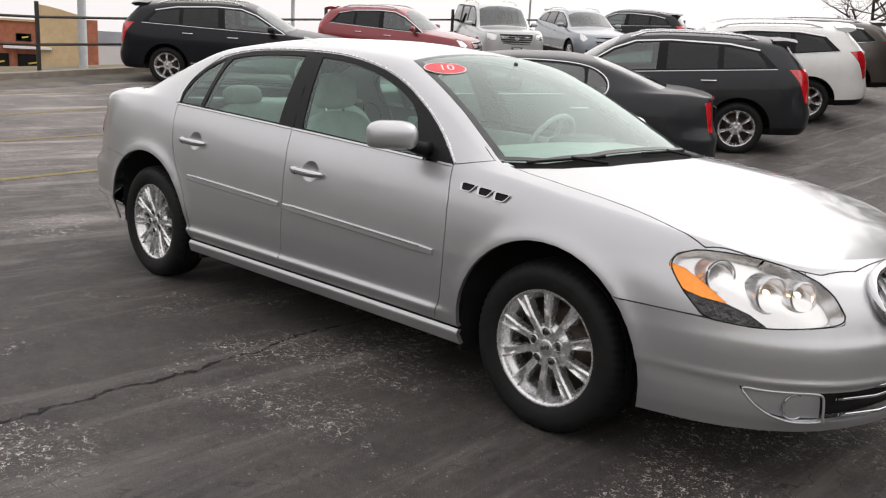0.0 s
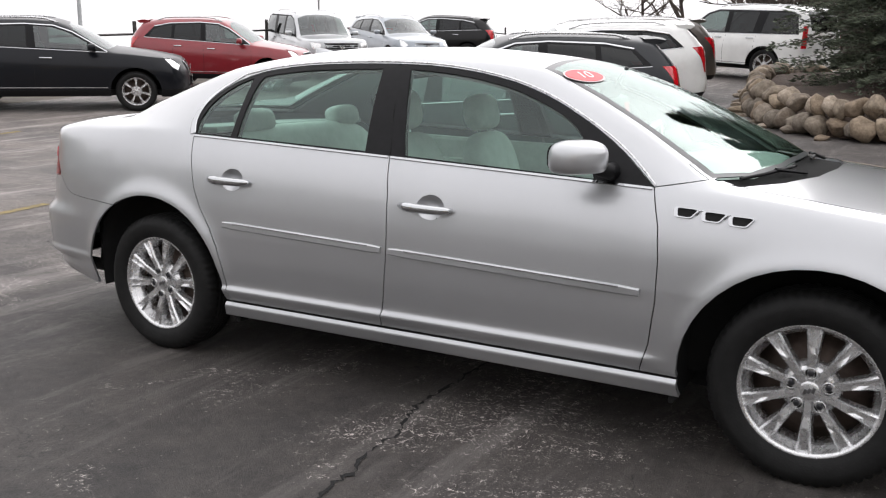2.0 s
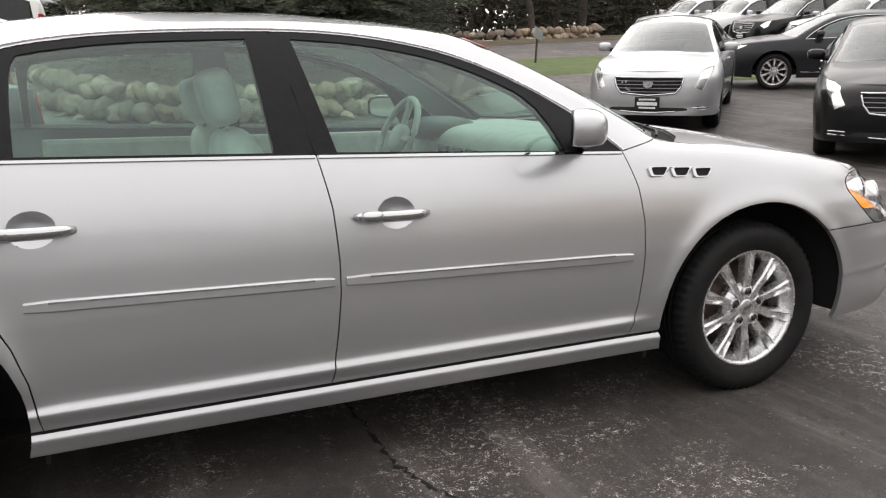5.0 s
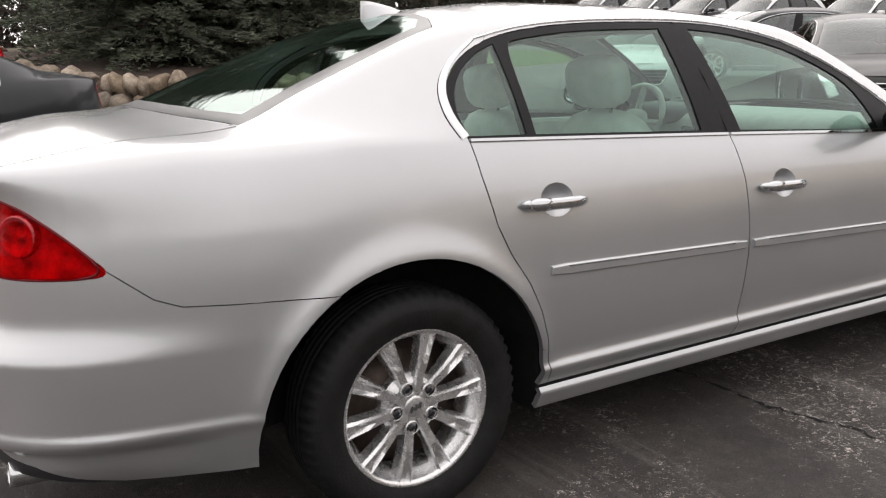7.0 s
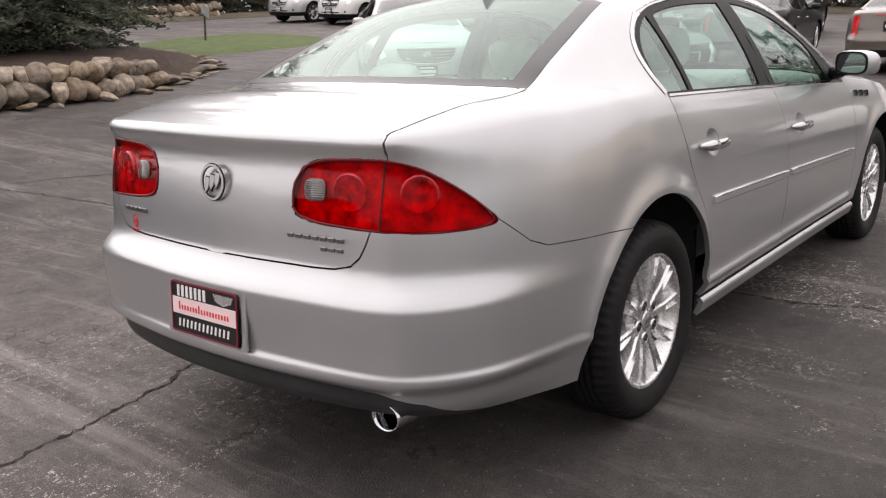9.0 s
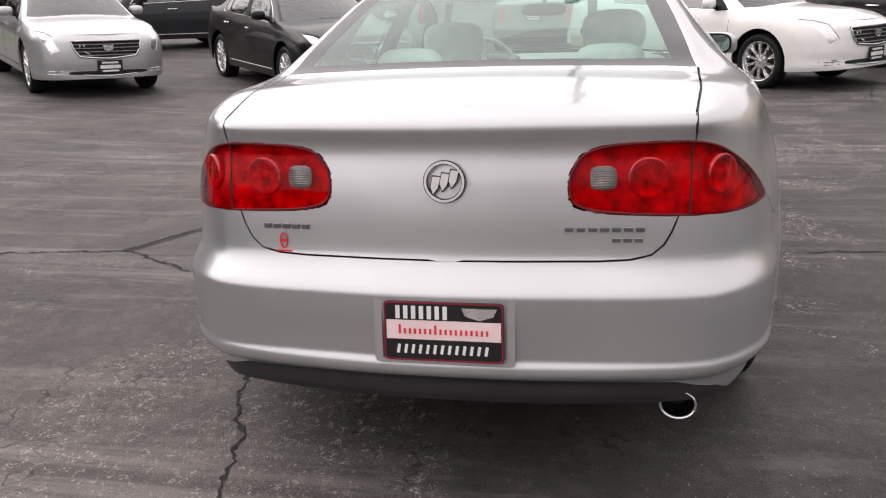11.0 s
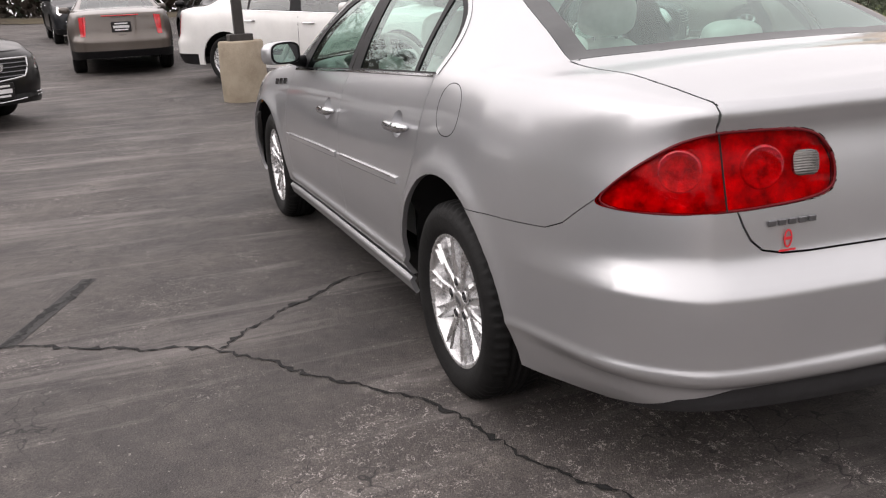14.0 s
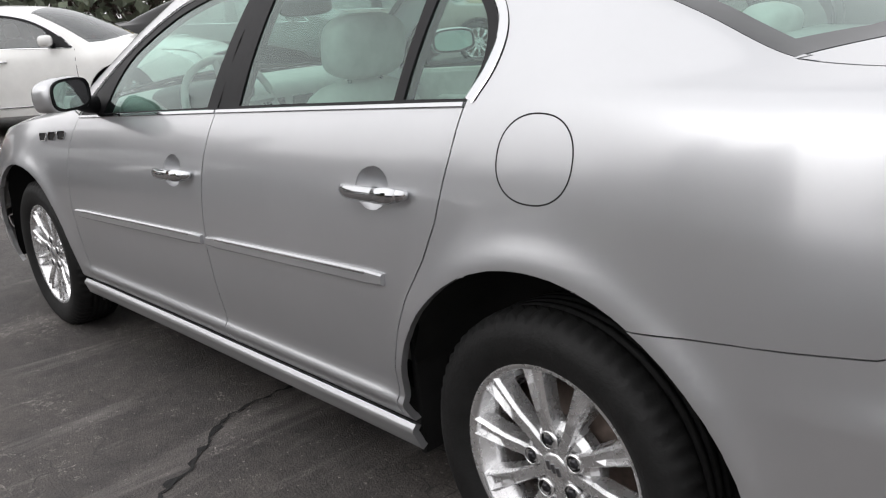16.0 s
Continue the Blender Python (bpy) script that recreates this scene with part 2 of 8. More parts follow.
def pchip(x, y, q):
    """Monotone cubic through (x, y), at q."""
    x, y, q = np.asarray(x, float), np.asarray(y, float), np.asarray(q, float)
    hh, d = np.diff(x), np.diff(y) / np.diff(x)
    m = np.zeros(len(x))
    for k in range(1, len(x) - 1):
        if d[k - 1] * d[k] > 0:
            w1, w2 = 2 * hh[k] + hh[k - 1], hh[k] + 2 * hh[k - 1]
            m[k] = (w1 + w2) / (w1 / d[k - 1] + w2 / d[k])
    m[0], m[-1] = d[0], d[-1]
    i = np.clip(np.searchsorted(x, q) - 1, 0, len(x) - 2)
    t = np.clip((q - x[i]) / hh[i], 0, 1)
    return (y[i] * (1 + 2 * t) * (1 - t) ** 2 + hh[i] * m[i] * t * (1 - t) ** 2 + y[i + 1] * t * t * (3 - 2 * t) + hh[i] * m[i + 1] * t * t * (t - 1))


def inside(poly, x, y):
    hit = False
    for (x0, y0), (x1, y1) in zip(poly, poly[1:] + poly[:1]):
        if (y0 > y) != (y1 > y) and x < (x1 - x0) * (y - y0) / (y1 - y0) + x0:
            hit = not hit
    return hit


def ring_poly(cx, cz, rx, rz, n=28, e=2.0):
    out = []
    for k in range(n):
        a = 2 * math.pi * k / n
        c, s = math.cos(a), math.sin(a)
        out.append((cx + rx * math.copysign(abs(c) ** (2 / e), c), cz + rz * math.copysign(abs(s) ** (2 / e), s)))
    return out


def round_poly(pts, n=5, k=0.25):
    """A polygon with its corners eased."""
    out = []
    for i, p in enumerate(pts):
        a, b = pts[i - 1], pts[(i + 1) % len(pts)]
        for s in range(n + 1):
            t = s / n
            p0 = [p[c] + (a[c] - p[c]) * k for c in (0, 1)]
            p1 = [p[c] + (b[c] - p[c]) * k for c in (0, 1)]
            out.append(tuple((1 - t) ** 2 * p0[c] + 2 * t * (1 - t) * p[c] + t * t * p1[c] for c in (0, 1)))
    return out


# ---- car bodies: one half of the skin as a net, cut along its panel lines ----
class Skin:
    def __init__(self, table, side_low, side_up, front, rear, mid=0.62, step=0.03, low_n=16, up_n=12, glass_n=9, top_n=14, flare=(), ease=2, tuck=None, soft=None):
        """table rows: X, Y of the widest outline; Sz belt height; R(x, y, z) roof rail; T(x, z) centre line; zb bottom; wf, wr nose and tail weights."""
        t = np.array(table, float)
        key = np.r_[0, np.cumsum(np.maximum(np.hypot(*np.diff(t[:, :2], axis=0).T), np.hypot(*np.diff(t[:, 6:8], axis=0).T)))]
        q = np.linspace(0, key[-1], int(key[-1] / step) + 1)
        q = np.unique(np.r_[q, key])
        q = q[np.r_[True, np.diff(q) > step * 0.2]]
        c = np.stack([pchip(key, t[:, k], q) for k in range(t.shape[1])], 1)
        X, Y, Sz, Rx, Ry, Rz, Tx, Tz, zb, wf, wr = c.T
        tx, ty = np.gradient(X), np.gradient(Y)
        nn = np.hypot(tx, ty) + 1e-9
        nx, ny = ty / nn, -tx / nn
        nx[0], ny[0], nx[-1], ny[-1] = 1, 0, -1, 0
        rows = []

        def inset(z, s):
            low = pchip(*zip(*side_low), np.minimum(z, mid))
            up = pchip(*zip(*side_up), np.clip(s, 0, 1))
            return wf * pchip(*zip(*front), z) + wr * pchip(*zip(*rear), z) + (1 - wf - wr) * (low + up)

        def bulge(x, z):
            out = np.zeros_like(x)
            for fx, fz, fr, amount in flare:
                r = np.hypot(x - fx, z - fz)
                k = np.clip((z - fz + 0.03) / 0.16, 0, 1)
                out += amount * np.exp(-(((r - fr) / 0.05) ** 2)) * k * k * (3 - 2 * k)
                # a raised lip round the opening
                out += 0.30 * amount / (1 + np.exp(np.clip((r - fr - 0.030) / 0.006, -40, 40))) * k
            return out

        lows = [zb + (mid - zb) * k / low_n for k in range(low_n)]
        ups = [mid + (Sz - mid) * k / up_n for k in range(up_n + 1)]
        for z in lows + ups:
            d = inset(z, (z - mid) / (Sz - mid)) - bulge(X, z) + (tuck(X, Y, z) if tuck else 0)
            rows.append(np.stack([X - nx * d, np.maximum(Y - ny * d, 0), z + 0 * X], 1))
        for r in rows:
            r[0, 1] = r[-1, 1] = 0
        self.j_belt = len(rows) - 1
        S = rows[-1]
        R = np.stack([Rx, np.minimum(Ry, S[:, 1]), Rz], 1)
        for k in range(1, glass_n + 1):
            s = k / glass_n
            p = S + (R - S) * s
            p[:, 1] += 0.018 * 4 * s * (1 - s) * np.clip((Rz - S[:, 2]) / 0.3, 0, 1)
            rows.append(p)
        self.j_rail = len(rows) - 1
        for k in range(1, top_n + 1):
            s = k / top_n
            e = 1 - (1 - s) ** 2
            rows.append(np.stack([Rx + (Tx - Rx) * e, R[:, 1] * (1 - s), Rz + (Tz - Rz) * (1 - (1 - s) ** 2.1)], 1))
        P = np.array(rows).transpose(1, 0, 2)
        for _ in range(ease):
            P[:, 1:-1] = 0.25 * P[:, :-2] + 0.5 * P[:, 1:-1] + 0.25 * P[:, 2:]
            P[0, :, 1] = P[-1, :, 1] = 0
        if soft is not None:
            # rounds the shoulder over chosen stations
            w = soft(X, Y)[:, None, None]
            j0, j1 = self.j_belt - 9, self.j_rail + 6
            for _ in range(14):
                q = 0.25 * P[:, j0 - 1:j1 - 1] + 0.5 * P[:, j0:j1] + 0.25 * P[:, j0 + 1:j1 + 1]
                P[:, j0:j1] += (q - P[:, j0:j1]) * w
        P[:, -1, 1] = 0
        self.P = P
        ext = np.concatenate([P, P[:, -2:-1] * (1, -1, 1)], 1)
        du, dv = np.gradient(ext, axis=0)[:, :-1], np.gradient(ext, axis=1)[:, :-1]
        N = np.cross(du, dv)
        N /= np.linalg.norm(N, axis=2, keepdims=True) + 1e-12
        if N[P.shape[0] // 2, self.j_belt // 2, 1] < 0:
            N = -N
        N[:, -1, 1] = 0
        N[0, :, 1] = N[-1, :, 1] = 0
        N /= np.linalg.norm(N, axis=2, keepdims=True) + 1e-12
        self.N = N
        nu, nv = P.shape[:2]
        self.ij = [(float(i), float(j)) for i in range(nu) for j in range(nv)]
        self.pos = [tuple(p) for p in P.reshape(-1, 3)]
        self.faces = [[i * nv + j, (i + 1) * nv + j, (i + 1) * nv + j + 1, i * nv + j + 1] for i in range(nu - 1) for j in range(nv - 1)]

    def at(self, i, j, arr):
        nu, nv = arr.shape[:2]
        a, b = min(int(i), nu - 2), min(int(j), nv - 2)
        s, t = i - a, j - b
        return (arr[a, b] * (1 - s) + arr[a + 1, b] * s) * (1 - t) + (arr[a, b + 1] * (1 - s) + arr[a + 1, b + 1] * s) * t

    def cut(self, line, axes, j0=-1, j1=1e9, ok=None, closed=True):
        """Splits faces along a line drawn in the plane of two axes."""
        ax, ay = ("xyzde".index(c) for c in axes)
        segs = list(zip(line, line[1:] + line[:1])) if closed else list(zip(line, line[1:]))
        for (x0, y0), (x1, y1) in segs:
            ln = math.hypot(x1 - x0, y1 - y0)
            if ln < 1e-6:
                continue
            pos = np.array(self.pos)
            pos = np.c_[pos, (pos[:, 1] - pos[:, 0]) * 0.7071, (pos[:, 1] + pos[:, 0]) * 0.7071]
            px, py = pos[:, ax], pos[:, ay]
            d = ((x1 - x0) * (py - y0) - (y1 - y0) * (px - x0)) / ln
            near = (px > min(x0, x1) - 0.08) & (px < max(x0, x1) + 0.08) & (py > min(y0, y1) - 0.08) & (py < max(y0, y1) + 0.08)
            made, out = {}, []
            lox, hix, loy, hiy = min(x0, x1) - 1e-4, max(x0, x1) + 1e-4, min(y0, y1) - 1e-4, max(y0, y1) + 1e-4
            for f in self.faces:
                if not near[f[0]]:
                    out.append(f)
                    continue
                fx, fy = px[f], py[f]
                if fx.max() < lox or fx.min() > hix or fy.max() < loy or fy.min() > hiy:
                    out.append(f)
                    continue
                ds = d[f]
                if ds.max() < 1e-4 or ds.min() > -1e-4:
                    out.append(f)
                    continue
                js = [self.ij[v][1] for v in f]
                if min(js) < j0 or max(js) > j1 or (ok and not ok(self.pos[f[0]])):
                    out.append(f)
                    continue
                loop = []
                for k, v in enumerate(f):
                    w = f[(k + 1) % len(f)]
                    loop.append((v, 0 if abs(d[v]) < 1e-4 else d[v]))
                    if (d[v] > 1e-4 and d[w] < -1e-4) or (d[v] < -1e-4 and d[w] > 1e-4):
                        key = (min(v, w), max(v, w))
                        if key not in made:
                            a, b = key
                            t = d[a] / (d[a] - d[b])
                            made[key] = len(self.pos)
                            self.pos.append(tuple(self.pos[a][c] + (self.pos[b][c] - self.pos[a][c]) * t for c in range(3)))
                            self.ij.append(tuple(self.ij[a][c] + (self.ij[b][c] - self.ij[a][c]) * t for c in range(2)))
                        loop.append((made[key], 0))
                for side in (1, -1):
                    g = [v for v, s in loop if s * side >= 0]
                    if len(g) > 2 and any(s * side > 0 for v, s in loop):
                        out.append(g)
            if made:
                # faces beside a cut share its new points
                ends = {v for key in made for v in key}
                done = []
                for f in out:
                    if sum(v in ends for v in f) > 1:
                        g = []
                        for k, v in enumerate(f):
                            w = f[(k + 1) % len(f)]
                            g.append(v)
                            if (min(v, w), max(v, w)) in made:
                                g.append(made[(min(v, w), max(v, w))])
                        f = g
                    done.append(f)
                out = done
            self.faces = out
        return self

    def sort(self, rule):
        """Groups the faces by rule(x, y, z, i, j)."""
        groups = {}
        for f in self.faces:
            x, y, z = (sum(self.pos[v][c] for v in f) / len(f) for c in range(3))
            i, j = (sum(self.ij[v][c] for v in f) / len(f) for c in range(2))
            groups.setdefault(rule(x, y, z, i, j), []).append(f)
        return groups

    def snap(self, faces, outline, side):
        """Slides the edge points of some faces along the skin onto an outline drawn in the plane of e or d and z."""
        count = {}
        for f in faces:
            for a, b in zip(f, f[1:] + f[:1]):
                count[(min(a, b), max(a, b))] = count.get((min(a, b), max(a, b)), 0) + 1
        u = Vector((side, 1, 0)) * 0.7071
        w = Vector((1, -side, 0)) * 0.7071
        segs = [(Vector(a), Vector(b)) for a, b in zip(outline, outline[1:] + outline[:1])]
        for v in {v for k, c in count.items() if c == 1 for v in k}:
            p = Vector(self.pos[v])
            q = Vector((p.dot(u), p.z))
            best = None
            for a, b in segs:
                t = min(1, max(0, (q - a).dot(b - a) / max((b - a).length_squared, 1e-12)))
                m = a + (b - a) * t - q
                if best is None or m.length < best.length:
                    best = m
            if best.length > 0.03:
                continue
            n = Vector(self.at(*self.ij[v], self.N))
            move = u * best.x + Vector((0, 0, best.y))
            if abs(w.dot(n)) > 0.15:
                move = move - w * (move.dot(n) / w.dot(n))
            self.pos[v] = tuple(p + move)

    def border(self, faces, rounds=2):
        """The outline of some faces as a closed line of points, slightly smoothed."""
        count = {}
        for f in faces:
            for a, b in zip(f, f[1:] + f[:1]):
                count.setdefault((min(a, b), max(a, b)), []).append((a, b))
        nxt = {}
        for k, v in count.items():
            if len(v) == 1:
                for a, b in ((v[0][0], v[0][1]), (v[0][1], v[0][0])):
                    nxt.setdefault(a, []).append(b)
        start = next(iter(nxt))
        loop, prev, cur = [start], None, start
        while True:
            step = [v for v in nxt[cur] if v != prev]
            if not step or step[0] == start:
                break
            prev, cur = cur, step[0]
            loop.append(cur)
            if len(loop) > len(nxt) + 2:
                break
        pts = [Vector(self.pos[v]) for v in loop]
        out = [pts[0]]
        for q in pts[1:]:
            if (q - out[-1]).length > 0.006:
                out.append(q)
        for _ in range(rounds):
            out = [out[k - 1] * 0.25 + out[k] * 0.5 + out[(k + 1) % len(out)] * 0.25 for k in range(len(out))]
        return out

    def mesh(self, name, faces, sides=(1, -1), gap=0.0022, fold=0.018, lift=0.0):
        """A panel of those faces: drawn back from its neighbours by a gap, its edges folded inwards, with the true curved normals."""
        ids = sorted({v for f in faces for v in f})
        at = {v: k for k, v in enumerate(ids)}
        P = np.array([self.pos[v] for v in ids])
        N = np.array([self.at(*self.ij[v], self.N) for v in ids])
        N /= np.linalg.norm(N, axis=1, keepdims=True) + 1e-12
        P = P + N * lift
        F = [[at[v] for v in f] for f in faces]
        count = {}
        for f in F:
            for a, b in zip(f, f[1:] + f[:1]):
                count[(min(a, b), max(a, b))] = count.get((min(a, b), max(a, b)), 0) + 1
        # windings: make all faces look outwards
        for f in F:
            n = sum(np.cross(P[a] - P[f[0]], P[b] - P[f[0]]) for a, b in zip(f[1:], f[2:]))
            if n @ N[f[0]] < 0:
                f.reverse()
        edge = [(a, b, f) for f in F for a, b in zip(f, f[1:] + f[:1]) if count[(min(a, b), max(a, b))] == 1 and not (abs(P[a][1]) < 1e-5 and abs(P[b][1]) < 1e-5)]
        push = np.zeros_like(P)
        for a, b, f in edge:
            t = P[b] - P[a]
            for v in (a, b):
                w = np.cross(N[v], t)
                push[v] += w / (np.linalg.norm(w) + 1e-12) * min(1.0, np.linalg.norm(t) / 0.004)
        ln = np.linalg.norm(push, axis=1, keepdims=True)
        push = np.where(ln > 1e-9, push / (ln + 1e-12), 0)
        # even out the direction along the edge
        beside = {}
        for a, b, f in edge:
            beside.setdefault(a, []).append(b)
            beside.setdefault(b, []).append(a)
        for _ in range(5):
            mean = push.copy()
            for v, w in beside.items():
                q = push[v] + push[w].sum(0) * (0.5 if len(w) == 2 else 0)
                mean[v] = q / (np.linalg.norm(q) + 1e-12)
            push = mean
        push[np.abs(P[:, 1]) < 1e-5, 1] = 0
        P = P + push * gap
        rim = sorted({v for a, b, f in edge for v in (a, b)})
        low = {v: len(P) + k for k, v in enumerate(rim)}
        allP = np.concatenate([P, P[rim] - N[rim] * fold]) if fold and rim else P
        allF, normals = [], []
        for f in F:
            allF.append(f)
            normals += [N[v] for v in f]
        if fold:
            for a, b, f in edge:
                q = [b, a, low[a], low[b]]
                n = np.cross(allP[q[1]] - allP[q[0]], allP[q[2]] - allP[q[0]])
                n = n / (np.linalg.norm(n) + 1e-12)
                allF.append(q)
                normals += [n] * 4
        V, FF, NN = [], [], []
        for s in sides:
            base = len(V)
            V += [(x, y * s, z) for x, y, z in allP]
            k = 0
            for f in allF:
                nn = [(n[0], n[1] * s, n[2]) for n in normals[k : k + len(f)]]
                k += len(f)
                if s > 0:
                    FF.append([v + base for v in f])
                    NN += nn
                else:
                    FF.append([v + base for v in reversed(f)])
                    NN += nn[::-1]
        me = bpy.data.meshes.new(name)
        me.from_pydata(V, [], FF)
        me.update()
        me.polygons.foreach_set("use_smooth", [True] * len(FF))
        me.normals_split_custom_set([tuple(n) for n in NN])
        return me

    def piece(self, name, faces, material, parent, sides=(1, -1), label="", **kw):
        me = self.mesh(name, faces, sides, **kw)
        me.materials.append(material)
        ob = new(name, me)
        ob.parent = parent
        if label:
            ob["label"] = label
        return ob

    def side_y(self, x, z):
        """Half width and outward normal of the flank at (x, z)."""
        P, N = self.P[:, : self.j_rail + 1], self.N[:, : self.j_rail + 1]
        p = P.reshape(-1, 3)
        k = int(np.argmin((p[:, 0] - x) ** 2 + (p[:, 2] - z) ** 2 + np.where(p[:, 1] > 0.3, 0, 9)))
        i, j = divmod(k, P.shape[1])
        for a in (i - 1, i):
            for b in (j - 1, j):
                if 0 <= a < P.shape[0] - 1 and 0 <= b < P.shape[1] - 1:
                    c = [(a, b), (a + 1, b), (a + 1, b + 1), (a, b + 1)]
                    for tri in ((0, 1, 2), (0, 2, 3)):
                        q = np.array([P[c[v]] for v in tri])
                        m = np.array([[*q[:, 0]], [*q[:, 2]], [1, 1, 1]])
                        if abs(np.linalg.det(m)) < 1e-12:
                            continue
                        w = np.linalg.solve(m, (x, z, 1))
                        if w.min() > -1e-6:
                            n = sum(N[c[v]] * w[s] for s, v in enumerate(tri))
                            return float(w @ q[:, 1]), Vector(n).normalized()
        q, n = P[i, j], N[i, j]
        return q[1] - (n[0] * (x - q[0]) + n[2] * (z - q[2])) / max(n[1], 0.2), Vector(n)


# ---- wheels ----
def wheel(parent, x, y, radius, width, rim_r, out, spokes=10, rim_mat=None, hero=False, spin=0.0):
    """A wheel at (x, y) with its outer face towards out (+1 or -1): tyre with tread, alloy rim with spokes, nuts, disc."""
    rim_mat = rim_mat or ALLOY
    w = part_empty("wheel", parent, (x, y, radius))
    n = 180 if hero else 32
    h = width / 2
    R, r = radius, rim_r
    prof = [(r - 0.012, -h * 0.80), (r + 0.012, -h * 0.95), (r + (R - r) * 0.5, -h * 1.04), (R - 0.022, -h * 0.93), (R - 0.005, -h * 0.78), (R, -h * 0.5)]
    for g in (-0.36, -0.12, 0.12, 0.36):
        prof += [(R, h * (g - 0.05)), (R - 0.008, h * (g - 0.035)), (R - 0.008, h * (g + 0.035)), (R, h * (g + 0.05))]
    prof += [(R, h * 0.5), (R - 0.005, h * 0.78), (R - 0.022, h * 0.93), (r + (R - r) * 0.62, h * 1.03), (r + (R - r) * 0.5, h * 1.04), (r + (R - r) * 0.3, h * 1.02), (r + 0.012, h * 0.95), (r - 0.004, h * 0.84), (r - 0.012, h * 0.80)]
    prof = [(a, b * out) for a, b in prof]
    bm = bmesh.new()
    add_lathe(bm, prof, n)
    if hero:
        # cross grooves in the shoulders of the tread
        for v in bm.verts:
            rr = math.hypot(v.co.x, v.co.z)
            if rr > R - 0.012 and abs(v.co.y) > h * 0.48:
                k = int((math.atan2(v.co.z, v.co.x) / (2 * math.pi) % 1.0) * n + 0.5) % 3
                if k == 0:
                    v.co.x *= 1 - 0.010 / rr
                    v.co.z *= 1 - 0.010 / rr
    bmesh.ops.recalc_face_normals(bm, faces=bm.faces)
    smooth(part("tyre", bm, RUBBER, w, "black rubber tyre"), hero)
    for p in w.children:
        smooth(p)
    bm = bmesh.new()
    f = h * 0.80
    rim = [(r - 0.008, -f), (r - 0.03, -f * 0.8), (r - 0.040, f * 0.2), (r - 0.030, f * 0.60), (r - 0.020, f * 0.70), (r - 0.016, f * 0.94), (r - 0.010, f * 1.05), (r - 0.002, f * 1.08), (r + 0.004, f * 1.06), (r + 0.005, f * 0.95)]
    add_lathe(bm, [(a, b * out) for a, b in rim], 72 if hero else 32)
    bmesh.ops.recalc_face_normals(bm, faces=bm.faces)
    smooth(part("rim", bm, rim_mat, w, "bright alloy rim"))
    bm = bmesh.new()
    hub_out = f * 0.86
    for k in range(spokes):
        a = 2 * math.pi * k / spokes + math.pi / 2 + radians(spin)
        rot = Matrix.Rotation(-a, 4, "Y")
        # each spoke: a tapered bar that forks into two ridges at the rim
        secs = [(0.032, 0.0150, hub_out * 0.99, 0.0, 0.1), (r * 0.40, 0.0150, hub_out * 1.04, 0.0, 0.1), (r * 0.56, 0.0165, f * 0.97, 0.0005, 0.04), (r * 0.66, 0.0185, f * 0.99, 0.007, 0.12), (r * 0.80, 0.0215, f * 1.01, 0.012, 0.30), (r - 0.005, 0.0262, f * 1.03, 0.016, 0.42)]
        rings = []
        for rr, hw, yy, notch, nw in secs:
            pts = [(-hw * 1.22, yy - 0.040), (-hw, yy - 0.008), (-hw * 0.70, yy), (-hw * nw, yy - notch), (hw * nw, yy - notch), (hw * 0.70, yy), (hw, yy - 0.008), (hw * 1.22, yy - 0.040)]
            rings.append([bm.verts.new(rot @ Vector((rr, p[1] * out, p[0]))) for p in pts])
        for a0, b0 in zip(rings, rings[1:]):
            for i in range(7):
                bm.faces.new((a0[i], a0[i + 1], b0[i + 1], b0[i]))
    add_lathe(bm, [(0.0, hub_out * out * 0.99), (0.034, hub_out * out * 0.99), (0.036, hub_out * out * 0.93), (0.044, hub_out * out * 0.92), (0.070, hub_out * out * 0.90), (0.082, hub_out * out * 0.82), (0.094, hub_out * out * 0.62), (0.098, hub_out * out * 0.3)], 40)
    bmesh.ops.remove_doubles(bm, verts=bm.verts, dist=1e-5)
    bmesh.ops.recalc_face_normals(bm, faces=bm.faces)
    smooth(part("spokes", bm, rim_mat, w), True)
    bm = bmesh.new()
    add_lathe(bm, [(0.0, hub_out * out * 1.05), (0.026, hub_out * out * 1.05), (0.031, hub_out * out * 1.02), (0.033, hub_out * out * 0.98)], 24)
    bmesh.ops.recalc_face_normals(bm, faces=bm.faces)
    cap = smooth(part("hub_cap", bm, ALLOY, w))
    if hero:
        for k in range(5):
            a = 2 * math.pi * k / 5 + math.pi / 2 + radians(spin)
            m = pose(0.0605 * math.cos(a), 0, 0.0605 * math.sin(a))
            bm = bmesh.new()
            add_lathe(bm, [(0.0, hub_out * out * 0.98), (0.0165, hub_out * out * 0.98), (0.0170, hub_out * out * 1.05)], 24, m=m)
            pocket = smooth(part("nut_pocket", bm, GAP, w, "dark nut pocket"), True)
            bm = bmesh.new()
            add_lathe(bm, [(0.0170, hub_out * out * 0.98), (0.0172, hub_out * out * 1.065), (0.0195, hub_out * out * 1.065), (0.0215, hub_out * out * 0.98)], 24, m=m)
            bmesh.ops.recalc_face_normals(bm, faces=bm.faces)
            smooth(part("pocket_lip", bm, rim_mat, pocket))
            bm = bmesh.new()
            add_lathe(bm, [(0.0, hub_out * out * 1.10), (0.007, hub_out * out * 1.09), (0.0105, hub_out * out * 1.05), (0.0125, hub_out * out * 0.985)], 6, m=m)
            bmesh.ops.recalc_face_normals(bm, faces=bm.faces)
            smooth(part("lug_nut", bm, NUT, pocket, "dark steel lug nut"), True)
